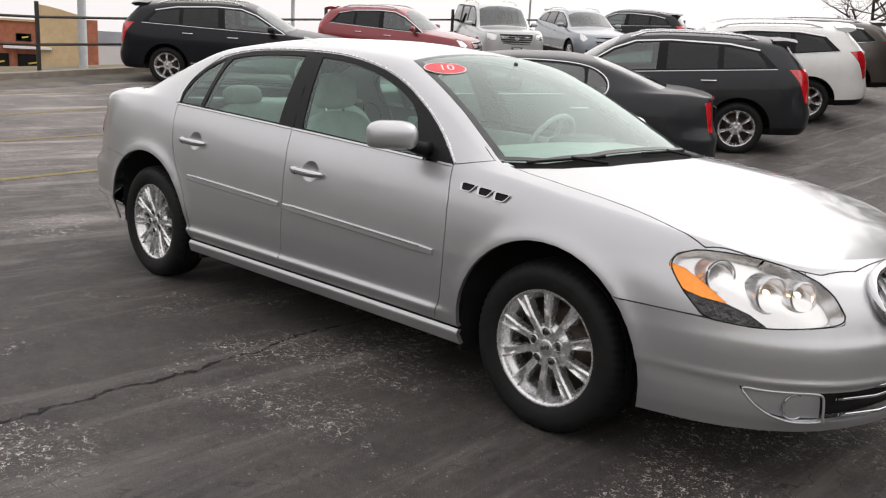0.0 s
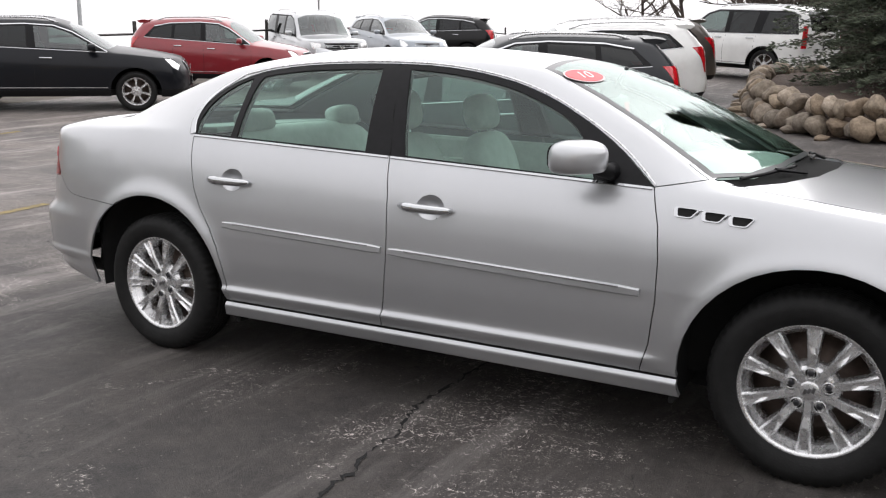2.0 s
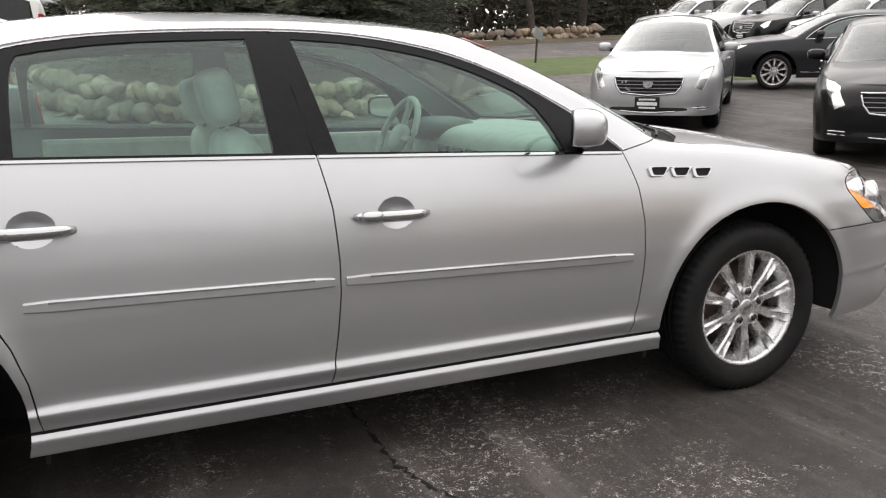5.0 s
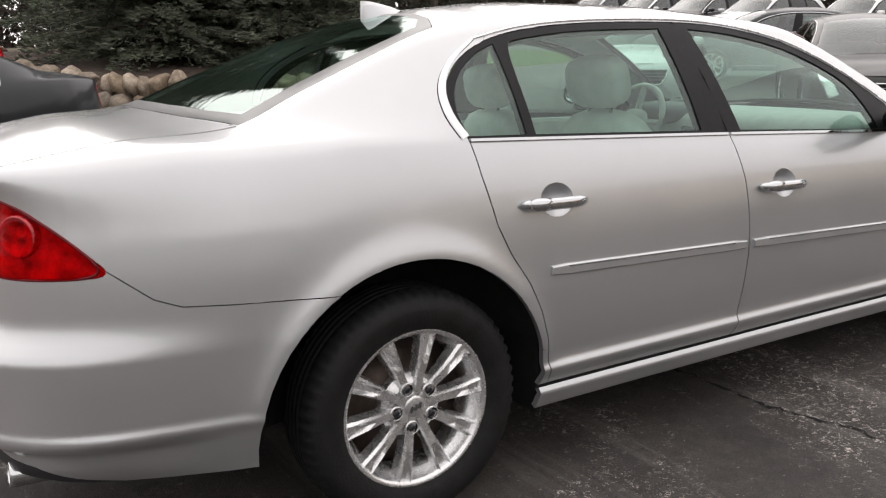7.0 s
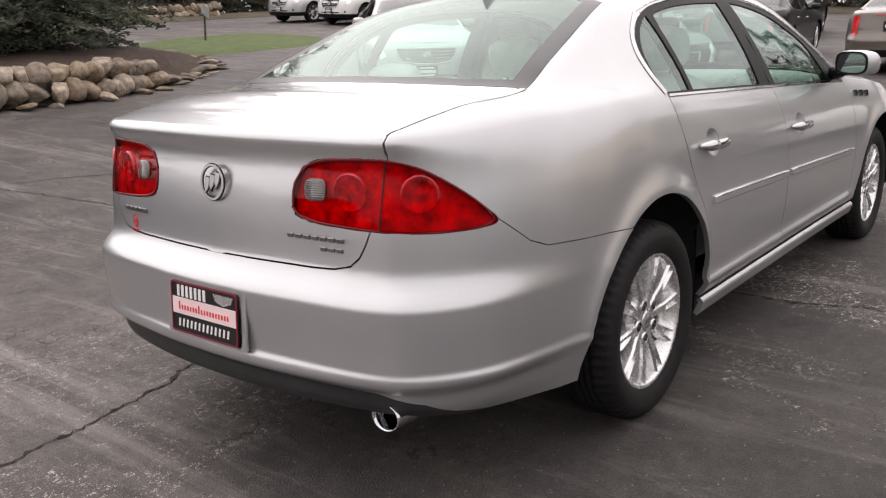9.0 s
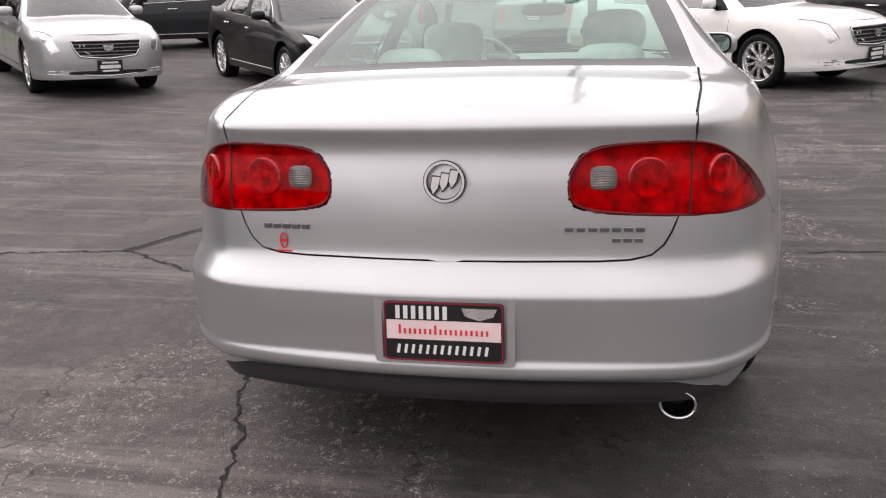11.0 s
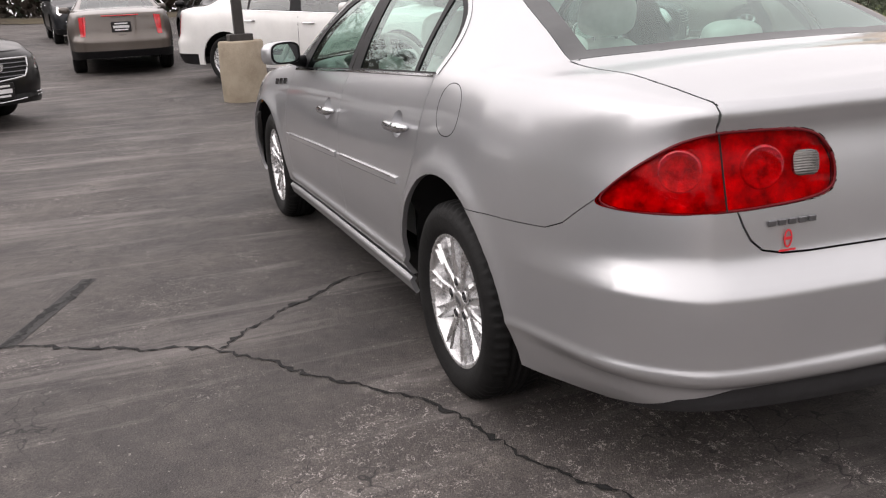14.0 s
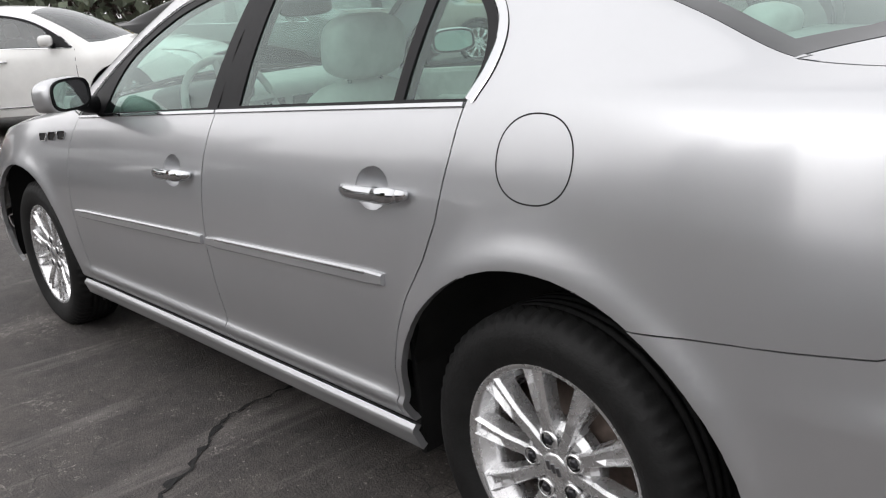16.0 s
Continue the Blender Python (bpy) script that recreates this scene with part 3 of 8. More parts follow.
        # three small slanted shields in relief on the cap
        for k in (-1, 0, 1):
            bm = bmesh.new()
            add_box(bm, (0.010, 0.003, 0.020), pose(0.013 * k, hub_out * out * 1.06, 0.004 * k, 0, 20, 0), 0.001, 1)
            part("cap_relief", bm, ALLOY_DARK, cap)
    bm = bmesh.new()
    add_lathe(bm, [(0.0, f * 0.15 * out), (0.075, f * 0.15 * out), (0.08, f * 0.02 * out), (0.148, f * 0.02 * out), (0.148, -f * 0.15 * out), (r - 0.03, -f * 0.3 * out), (r - 0.03, -f * 0.7 * out), (0.0, -f * 0.7 * out)], 36)
    bmesh.ops.recalc_face_normals(bm, faces=bm.faces)
    smooth(part("brake_disc", bm, STEEL, w, "brown stained brake disc"))
    return w


def part_empty(name, parent, at):
    """A mesh-less group would be a thing of its own, so a small hub mesh carries the pieces."""
    bm = bmesh.new()
    add_lathe(bm, [(0.0, -0.05), (0.03, -0.05), (0.03, 0.02), (0.0, 0.02)], 8)
    ob = part(name, bm, GAP, parent)
    ob.location = at
    return ob


# ---- the silver saloon that the camera walks round ----
HERO = [
    # X      Y     Sz     Rx     Ry    Rz     Tx     Tz     zb    wf  wr
    (2.600, 0.00, 0.775, 2.430, 0.00, 0.785, 2.420, 0.790, 0.275, 1, 0),
    (2.590, 0.22, 0.775, 2.410, 0.21, 0.790, 2.360, 0.810, 0.275, 1, 0),
    (2.545, 0.45, 0.775, 2.350, 0.42, 0.795, 2.260, 0.840, 0.272, 1, 0),
    (2.450, 0.65, 0.780, 2.240, 0.60, 0.802, 2.120, 0.875, 0.264, 1, 0),
    (2.290, 0.80, 0.802, 2.110, 0.71, 0.830, 1.980, 0.910, 0.255, 0.8, 0),
    (2.080, 0.885, 0.840, 1.950, 0.755, 0.868, 1.860, 0.935, 0.245, 0.4, 0),
    (1.800, 0.920, 0.885, 1.750, 0.770, 0.908, 1.720, 0.962, 0.236, 0.1, 0),
    (1.470, 0.928, 0.925, 1.450, 0.778, 0.948, 1.550, 0.990, 0.23, 0, 0),
    (1.250, 0.912, 0.948, 1.220, 0.770, 0.970, 1.430, 1.006, 0.235, 0, 0),
    (1.140, 0.905, 0.957, 1.110, 0.768, 0.985, 1.350, 1.016, 0.235, 0, 0),
    (0.950, 0.900, 0.965, 0.980, 0.735, 1.055, 1.200, 1.090, 0.235, 0, 0),
    (0.750, 0.898, 0.975, 0.800, 0.680, 1.165, 0.980, 1.195, 0.235, 0, 0),
    (0.500, 0.897, 0.985, 0.550, 0.615, 1.295, 0.680, 1.325, 0.235, 0, 0),
    (0.300, 0.896, 0.993, 0.350, 0.580, 1.370, 0.400, 1.410, 0.235, 0, 0),
    (0.100, 0.896, 1.000, 0.100, 0.578, 1.396, 0.120, 1.448, 0.235, 0, 0),
    (-0.250, 0.897, 1.015, -0.250, 0.585, 1.410, -0.250, 1.474, 0.235, 0, 0),
    (-0.650, 0.898, 1.030, -0.650, 0.583, 1.408, -0.650, 1.476, 0.235, 0, 0),
    (-0.950, 0.900, 1.045, -0.980, 0.580, 1.390, -0.950, 1.454, 0.235, 0, 0),
    (-1.150, 0.903, 1.055, -1.200, 0.580, 1.362, -1.080, 1.432, 0.235, 0, 0),
    (-1.300, 0.908, 1.065, -1.420, 0.605, 1.290, -1.320, 1.365, 0.24, 0, 0),
    (-1.500, 0.913, 1.075, -1.650, 0.640, 1.200, -1.620, 1.262, 0.25, 0, 0),
    (-1.720, 0.914, 1.082, -1.860, 0.670, 1.118, -1.960, 1.140, 0.27, 0, 0),
    (-1.920, 0.898, 1.083, -1.990, 0.668, 1.104, -2.040, 1.130, 0.28, 0, 0),
    (-2.100, 0.866, 1.078, -2.120, 0.660, 1.100, -2.150, 1.124, 0.28, 0.0, 0.3),
    (-2.320, 0.808, 1.060, -2.255, 0.630, 1.083, -2.270, 1.106, 0.285, 0, 0.8),
    (-2.500, 0.645, 1.050, -2.360, 0.540, 1.068, -2.350, 1.088, 0.31, 0, 1),
    (-2.556, 0.360, 1.050, -2.415, 0.320, 1.066, -2.395, 1.080, 0.31, 0, 1),
    (-2.5751, 0.130, 1.050, -2.4367, 0.118, 1.0643, -2.4209, 1.0697, 0.31, 0, 1),
    (-2.578, 0.000, 1.050, -2.440, 0.000, 1.064, -2.425, 1.068, 0.31, 0, 1),
]
SIDE_LOW = [(0.19, 0.10), (0.224, 0.066), (0.236, 0.034), (0.262, 0.024), (0.290, 0.014), (0.298, 0.018), (0.305, 0.038), (0.314, 0.026), (0.330, 0.016), (0.350, 0.006), (0.366, 0.000), (0.380, 0.013), (0.40, 0.014), (0.44, 0.010), (0.52, 0.003), (0.62, 0.0)]
SIDE_PLAIN = [(0.19, 0.055), (0.24, 0.034), (0.30, 0.020), (0.40, 0.010), (0.52, 0.003), (0.62, 0.0)]
SIDE_UP = [(0, 0), (0.3, 0.007), (0.5, 0.018), (0.7, 0.036), (0.85, 0.057), (0.95, 0.076), (1, 0.088)]
FRONT = [(0.19, 0.11), (0.23, 0.045), (0.28, 0.018), (0.31, 0.004), (0.36, 0.0), (0.40, 0.004), (0.416, 0.003), (0.430, -0.007), (0.447, 0.001), (0.50, 0.001), (0.545, 0.006), (0.58, 0.021), (0.66, 0.055), (0.72, 0.10), (0.78, 0.165), (0.90, 0.20), (1.1, 0.22)]
REAR = [(0.28, 0.075), (0.31, 0.048), (0.34, 0.034), (0.380, 0.028), (0.393, 0.010), (0.410, 0.000), (0.428, 0.001), (0.444, 0.010), (0.50, 0.008), (0.56, 0.004), (0.608, 0.003), (0.626, 0.005), (0.638, 0.014), (0.655, 0.034), (0.675, 0.052), (0.69, 0.061), (0.80, 0.071), (0.90, 0.087), (0.94, 0.097), (0.975, 0.103), (1.0, 0.099), (1.022, 0.083), (1.034, 0.077), (1.043, 0.083), (1.05, 0.104), (1.1, 0.17)]

DLO = [(0.905, 0.966), (-0.19, 1.017), (-1.255, 1.062), (-1.282, 1.12), (-1.272, 1.195), (-1.21, 1.262), (-1.10, 1.322), (-0.95, 1.360), (-0.70, 1.384), (-0.30, 1.390), (0.0, 1.374), (0.27, 1.325), (0.45, 1.262), (0.63, 1.172), (0.78, 1.075)]


def eased(pts, keep, rounds=2):
    """Rounds an outline but keeps the named corners."""
    pts = [(p, i in keep) for i, p in enumerate(pts)]
    for _ in range(rounds):
        out = []
        for k, (p, hard) in enumerate(pts):
            a, b = pts[k - 1][0], pts[(k + 1) % len(pts)][0]
            if hard:
                out.append((p, True))
            else:
                out.append((tuple(0.25 * a[c] + 0.75 * p[c] for c in (0, 1)), False))
                out.append((tuple(0.25 * b[c] + 0.75 * p[c] for c in (0, 1)), False))
        pts = out
    return [p for p, _ in pts]


DLO = eased(DLO, (0, 1, 2))
GL_F = [(-0.122, 1.022), (0.68, 0.982), (0.60, 1.150), (0.43, 1.240), (0.25, 1.303), (0.0, 1.350), (-0.205, 1.364)]
GL_R = [(-1.01, 1.060), (-0.315, 1.031), (-0.345, 1.366), (-0.70, 1.361), (-0.94, 1.336), (-1.01, 1.318)]
GL_Q = [(-1.246, 1.069), (-1.045, 1.062), (-1.045, 1.320), (-1.13, 1.290), (-1.228, 1.218), (-1.264, 1.130)]
GL_F, GL_R, GL_Q = eased(GL_F, (0, 1, 6)), eased(GL_R, (0, 1, 2)), eased(GL_Q, (0, 1, 2))
DOOR_F = [(-0.19, 1.017), (-0.163, 0.86), (-0.155, 0.70), (-0.157, 0.60), (-0.170, 0.47), (-0.192, 0.312), (0.905, 0.312), (0.935, 0.42), (0.953, 0.58), (0.953, 0.72), (0.940, 0.84), (0.905, 0.966)]
DOOR_R = [(-1.255, 1.062), (-1.240, 0.96), (-1.205, 0.82), (-1.165, 0.735), (-1.105, 0.645), (-1.065, 0.56), (-1.035, 0.46), (-1.015, 0.312), (-0.192, 0.312), (-0.170, 0.47), (-0.157, 0.60), (-0.155, 0.70), (-0.163, 0.86), (-0.19, 1.017)]
ARCH_F = ring_poly(1.468, 0.335, 0.430, 0.418, 40)
ARCH_R = ring_poly(-1.486, 0.335, 0.440, 0.431, 52)
TAIL = round_poly([(-1.500, 0.817), (-1.538, 0.838), (-1.532, 0.905), (-1.498, 0.960), (-1.445, 0.981), (-1.287, 0.986), (-1.205, 0.965), (-1.10, 0.902), (-0.986, 0.806), (-1.2, 0.803)], 5, 0.30)
HEAD = round_poly([(-0.768, 0.760), (-0.792, 0.795), (-0.860, 0.816), (-0.930, 0.816), (-1.043, 0.804), (-1.153, 0.778), (-1.239, 0.742), (-1.282, 0.705), (-1.312, 0.648), (-1.308, 0.620), (-1.124, 0.605), (-1.005, 0.601), (-0.866, 0.612), (-0.806, 0.686)], 3, 0.2)
AMB = [(-0.750, 0.772), (-0.782, 0.764), (-0.815, 0.756), (-0.866, 0.722), (-0.932, 0.668), (-0.862, 0.675), (-0.815, 0.688), (-0.77, 0.72)]
RIB = [(-0.79, 0.690), (-0.815, 0.688), (-0.862, 0.675), (-0.935, 0.664), (-1.00, 0.640), (-1.06, 0.60), (-1.06, 0.57), (-0.79, 0.57)]
FOG = [(-0.985, 0.407), (-1.05, 0.402), (-1.20, 0.402), (-1.36, 0.404), (-1.52, 0.412), (-1.90, 0.418), (-1.90, 0.335), (-1.526, 0.326), (-1.35, 0.313), (-1.238, 0.302), (-1.162, 0.298), (-1.083, 0.319), (-1.027, 0.357)]
CUPS = [ring_poly(-0.985, 0.872, 0.060, 0.047, 20), ring_poly(0.038, 0.831, 0.060, 0.047, 20)]
TRUNK_YZ = [(0.612, 1.2), (0.612, 1.00), (0.580, 0.82), (0.562, 0.770), (0.543, 0.735), (0.513, 0.709), (0.46, 0.697), (0.38, 0.693), (-0.1, 0.691)]
TRUNK_XY = [(-2.48, 0.607), (-2.40, 0.613), (-2.20, 0.636), (-1.86, 0.652)]
BUMP_R = [(-1.66, 0.705), (-1.85, 0.712), (-2.08, 0.725), (-2.14, 0.748), (-2.23, 0.82)]
VAL_YZ = [(-0.1, 0.394), (0.13, 0.392), (0.42, 0.384), (0.58, 0.376), (0.69, 0.343), (0.74, 0.30), (0.78, 0.25)]
SCREEN_XY = [(1.300, -0.1), (1.297, 0.1), (1.27, 0.35), (1.20, 0.58), (1.085, 0.735), (0.80, 0.652), (0.50, 0.580), (0.37, 0.545), (0.355, 0.35), (0.345, -0.1)]
SCREEN_IN = [(1.280, -0.1), (1.277, 0.1), (1.250, 0.345), (1.183, 0.565), (1.085, 0.702), (0.80, 0.626), (0.52, 0.554), (0.400, 0.518), (0.385, 0.35), (0.375, -0.1)]
REARGL_XY = [(-1.955, -0.1), (-1.95, 0.15), (-1.92, 0.40), (-1.85, 0.645), (-1.50, 0.592), (-1.20, 0.540), (-1.13, 0.40), (-1.09, 0.2), (-1.08, -0.1)]
REARGL_IN = [(-1.900, -0.1), (-1.895, 0.15), (-1.865, 0.40), (-1.815, 0.575), (-1.50, 0.520), (-1.22, 0.475), (-1.155, 0.38), (-1.12, 0.2), (-1.11, -0.1)]
HOOD_XY = [(1.435, -0.1), (1.43, 0.15), (1.39, 0.40), (1.30, 0.60), (1.18, 0.745), (1.45, 0.775), (1.75, 0.780), (1.93, 0.790), (2.03, 0.785), (2.17, 0.700), (2.26, 0.634), (2.335, 0.56), (2.395, 0.42), (2.42, 0.2), (2.43, -0.1)]


def rear_tuck(x, y, z):
    """The bumper stands out at the rear corners and draws in below its lip."""
    ease = lambda v: np.clip(v, 0, 1) ** 2 * (3 - 2 * np.clip(v, 0, 1))
    back = ease((-1.90 - x) / 0.35) * ease((y - 0.25) / 0.45) * (0.020 * ease((0.46 - z) / 0.12) + 0.010 * ease((0.72 - z) / 0.10) - 0.020)
    # ahead of the doors the flank falls straight to the bumper's edge
    zz = np.minimum(z, 0.62)
    low = pchip(*zip(*SIDE_PLAIN), zz) - pchip(*zip(*SIDE_LOW), zz)
    # a lip runs round the bumper, and below it the skirt draws in
    side = ease((-1.84 - x) / 0.12) * ease((x + 2.52) / 0.3)
    back = back + side * (0.14 * np.maximum(0.400 - z, 0) - 0.007 * np.exp(-(((z - 0.420) / 0.013) ** 2)))
    nose = np.where(z > 0.316, 0.84, 1.08)
    tail = np.where(z > 0.316, -1.02, -1.45)
    return back + low * (ease((x - nose) / 0.2) * (1 - np.interp(x, [1.47, 1.8, 2.08, 2.29, 2.45], [0, 0.1, 0.4, 0.8, 1])) + ease((tail - x) / 0.3) * (1 - np.interp(-x, [1.92, 2.1, 2.32, 2.5], [0, 0.3, 0.8, 1])))


def shoulder(x, y):
    """Where the rear wings roll softly over into the deck."""
    ease = lambda v: np.clip(v, 0, 1) ** 2 * (3 - 2 * np.clip(v, 0, 1))
    return ease((-1.55 - x) / 0.35) * ease((y - 0.66) / 0.16)


def hero_car():
    car = thing("saloon_car", "silver four-door saloon car parked on wet-dark asphalt", "car")
    sk = Skin(HERO, SIDE_LOW, SIDE_UP, FRONT, REAR, step=0.024, low_n=52, up_n=24, ease=1, glass_n=12, top_n=18, flare=((1.468, 0.335, 0.425, 0.010), (-1.484, 0.335, 0.436, 0.014)), tuck=rear_tuck, soft=shoulder)
    jb, jr = sk.j_belt, sk.j_rail
    out = lambda p: p[1] > 0.45
    for a in (ARCH_F, ARCH_R):
        sk.cut(a, "xz", ok=out)
    sk.cut(DLO, "xz", ok=out)
    for g in (GL_F, GL_R, GL_Q):
        sk.cut(g, "xz", ok=out)
    sk.cut(DOOR_F[:6], "xz", ok=out, closed=False)
    sk.cut(DOOR_F[6:], "xz", ok=out, closed=False)
    sk.cut(DOOR_R[:8], "xz", ok=out, closed=False)
    sk.cut([(-1.10, 0.304), (1.10, 0.304)], "xz", ok=out, closed=False)
    sk.cut([(0.905, 0.966), (1.085, 1.0)], "xz", ok=lambda p: p[1] > 0.7, closed=False)
    sk.cut(TAIL, "ez", ok=lambda p: p[0] < -2.0)
    sk.cut([(-1.287, 0.99), (-1.318, 0.79)], "ez", ok=lambda p: p[0] < -2.0, closed=False)
    sk.cut(TRUNK_YZ, "yz", ok=lambda p: p[0] < -2.28, closed=False)
    sk.cut(TRUNK_XY, "xy", ok=lambda p: p[2] > 1.02, closed=False)
    sk.cut(BUMP_R, "xz", ok=lambda p: p[1] > 0.5, closed=False)
    sk.cut(VAL_YZ, "yz", ok=lambda p: p[0] < -1.98, closed=False)
    sk.cut(HEAD, "dz", ok=lambda p: p[0] > 1.6)
    sk.cut(AMB, "dz", ok=lambda p: p[0] > 1.6 and p[2] > 0.6)
    sk.cut(RIB, "dz", ok=lambda p: p[0] > 1.6 and p[2] > 0.6)
    sk.cut(FOG, "dz", ok=lambda p: p[0] > 2.1)
    sk.cut([(-1.245, 0.46), (-1.262, 0.28)], "dz", ok=lambda p: p[0] > 2.1, closed=False)
    for c in CUPS:
        sk.cut(c, "xz", ok=out)
    sk.cut(SCREEN_XY, "xy", j0=jb + 1)
    sk.cut(SCREEN_IN, "xy", j0=jb + 1)
    sk.cut(REARGL_XY, "xy", j0=jb + 1)
    sk.cut(REARGL_IN, "xy", j0=jb + 1)
    sk.cut(HOOD_XY, "xy", j0=jb - 3)
    sk.cut([(1.76, 0.622), (1.82, 0.619), (2.09, 0.614)], "xz", ok=out, closed=False)

    def rule(x, y, z, i, j):
        d, e = (y - x) * 0.7071, (y + x) * 0.7071
        if y > 0.45 and (inside(ARCH_F, x, z) or inside(ARCH_R, x, z)):
            return "none"
        if x < -2.0 and inside(TAIL, e, z):
            return "tail_in" if e < -1.287 - (0.984 - z) * 0.155 else "tail_out"
        if x > 1.6 and inside(HEAD, d, z):
            return "amber" if inside(AMB, d, z) else "rib" if inside(RIB, d, z) else "head"
        if y > 0.45 and j <= jr + 4 and inside(DLO, x, z):
            for k, g in (("gf", GL_F), ("gr", GL_R), ("gq", GL_Q)):
                if inside(g, x, z):
                    return k
            return "frame"
        if j > jb + 1:
            if inside(SCREEN_XY, x, y):
                return "screen" if inside(SCREEN_IN, x, y) else "screen_frit"
            if inside(REARGL_IN, x, y):
                return "rear_glass"
            if inside(REARGL_XY, x, y):
                return "rear_frit"
        if x > 1.1 and j > jb - 3 and inside(HOOD_XY, x, y):
            return "hood"
        if j > jb + 1 and 1.1 < x < 1.45 and inside(HOOD_XY + [(1.0, -0.1)], x, y) is False and x < 1.44 and y < 0.76 and z > 0.975 and inside([(1.435, -0.1), (1.43, 0.15), (1.39, 0.40), (1.30, 0.60), (1.18, 0.745), (1.085, 0.735), (1.20, 0.58), (1.27, 0.35), (1.297, 0.1), (1.30, -0.1)], x, y):
            return "cowl"
        for k in (0, 1):
            if y > 0.6 and inside(CUPS[k], x, z):
                return "cup%d" % k
        if y > 0.45 and inside(DOOR_F, x, z):
            return "door_f"
        if y > 0.45 and inside(DOOR_R, x, z):
            return "door_r"
        if 0.304 < z < 0.312 and abs(x) < 1.12 and y > 0.6:
            return "sill_gap"
        if z < 0.304 and abs(x) < 1.2:
            return "rocker"
        if x < -1.7:
            if x < -1.98 and z < float(np.interp(y, *zip(*VAL_YZ))):
                return "valance"
            if z > 1.02 and x < -1.86 and y < float(np.interp(x, [-2.48, -2.4, -2.2, -1.86], [0.607, 0.613, 0.636, 0.652])):
                return "trunk"
            if x < -2.28 and inside(TRUNK_YZ + [(-0.1, 1.2)], y, z):
                return "trunk"
            if z < float(np.interp(-x, [1.66, 1.85, 2.08, 2.14, 2.23], [0.705, 0.712, 0.725, 0.748, 0.82])):
                return "bumper_r"
            return "shell"
        if x > 2.1 and inside(FOG, d, z):
            return "fog" if d > -1.245 - (0.46 - z) * 0.095 else "low_grille"
        if x > 1.7 and z < (float(np.interp(x, [1.76, 1.82, 2.09], [0.622, 0.619, 0.614])) if x < 2.1 else 0.70 if d > -1.2 else 0.9):
            return "bumper_f"
        if x > 0.9 and j <= jr and x + (z - 0.966) * -5.3 > 0.905:
            return "fender"
        if x > 1.0 and j > jr:
            return "fender"
        return "shell"

    g = sk.sort(rule)
    sk.snap(g["tail_in"] + g["tail_out"], TAIL, 1)
    sk.piece("body_shell", g["shell"], SILVER, car, label="silver roof, pillars and rear quarters")
    sk.piece("bonnet", g["hood"], SILVER, car, gap=0.0024)
    sk.piece("boot_lid", g["trunk"], SILVER, car, gap=0.0046)
    sk.piece("front_bumper", g["bumper_f"], SILVER, car)
    sk.piece("rear_bumper", g["bumper_r"], SILVER, car, gap=0.0006, fold=0.010)
    sk.piece("rear_valance", g["valance"], VALANCE, car, label="dark grey plastic valance", fold=0.03)
    sk.piece("windscreen", g["screen"], SCREEN, car, fold=0, gap=0, label="green tinted windscreen")
    if "sill_gap" in g:
        for s in (1, -1):
            sk.piece("sill_gap", g["sill_gap"], GAP, car, (s,), fold=0, gap=0, lift=-0.012)
    sk.piece("rear_window", g["rear_glass"], REARGLASS, car, fold=0, gap=0, label="green tinted rear window")
    if "screen_frit" in g:
        sk.piece("windscreen_border", g["screen_frit"], FRIT, car, fold=0.004, gap=0)
    sk.piece("rear_window_border", g["rear_frit"], FRIT, car, fold=0.004, gap=0)
    if "cowl" in g:
        sk.piece("scuttle", g["cowl"], SCUTTLE, car, fold=0.01, gap=0, lift=-0.012)
    sk.piece("lower_grille", g["low_grille"], TRIM, car, fold=0, gap=0, lift=-0.035, label="black lower grille")
    for s in (1, -1):
        sd = (s,)
        door = sk.piece("front_door", g["door_f"], SILVER, car, sd)
        reard = sk.piece("rear_door", g["door_r"], SILVER, car, sd)
        sk.piece("fender", g["fender"], SILVER, car, sd)
        sk.piece("sill", g["rocker"], SILVER, car, sd)
        sk.piece("window_frame", g["frame"], TRIM, car, sd, label="black window surround", fold=0.03, gap=0.001, lift=-0.002)
        for k in ("gf", "gr", "gq"):
            sk.piece("side_window", g[k], GLASS, car, sd, fold=0, gap=0, lift=-0.006, label="green tinted side window")
        for (cx, cz), owner in (((-0.985, 0.872), reard), ((0.038, 0.831), door)):
            bm = bmesh.new()
            rows = []
            for k in range(8):
                q = 1.06 * (1 - k / 7)
                row = []
                for i in range(28):
                    x, z = cx + 0.060 * q * math.cos(2 * math.pi * i / 28), cz + 0.047 * q * math.sin(2 * math.pi * i / 28)
                    y = sk.side_y(x, z)[0] - 0.001 - 0.030 * max(0, 1 - q * q) ** 0.8
                    row.append(bm.verts.new((x, s * y, z)))
                rows.append(row)
            for a, b in zip(rows, rows[1:]):
                for i in range(28):
                    bm.faces.new((a[i], a[(i + 1) % 28], b[(i + 1) % 28], b[i]))
            bmesh.ops.remove_doubles(bm, verts=bm.verts, dist=1e-5)
            bmesh.ops.recalc_face_normals(bm, faces=bm.faces)
            smooth(part("handle_cup", bm, SILVER, owner))
        hero_side(sk, car, s, door, reard, g)
    hero_rear(sk, car)
    hero_front(sk, car, g)
    hero_cabin(sk, car)
    return car, sk, g


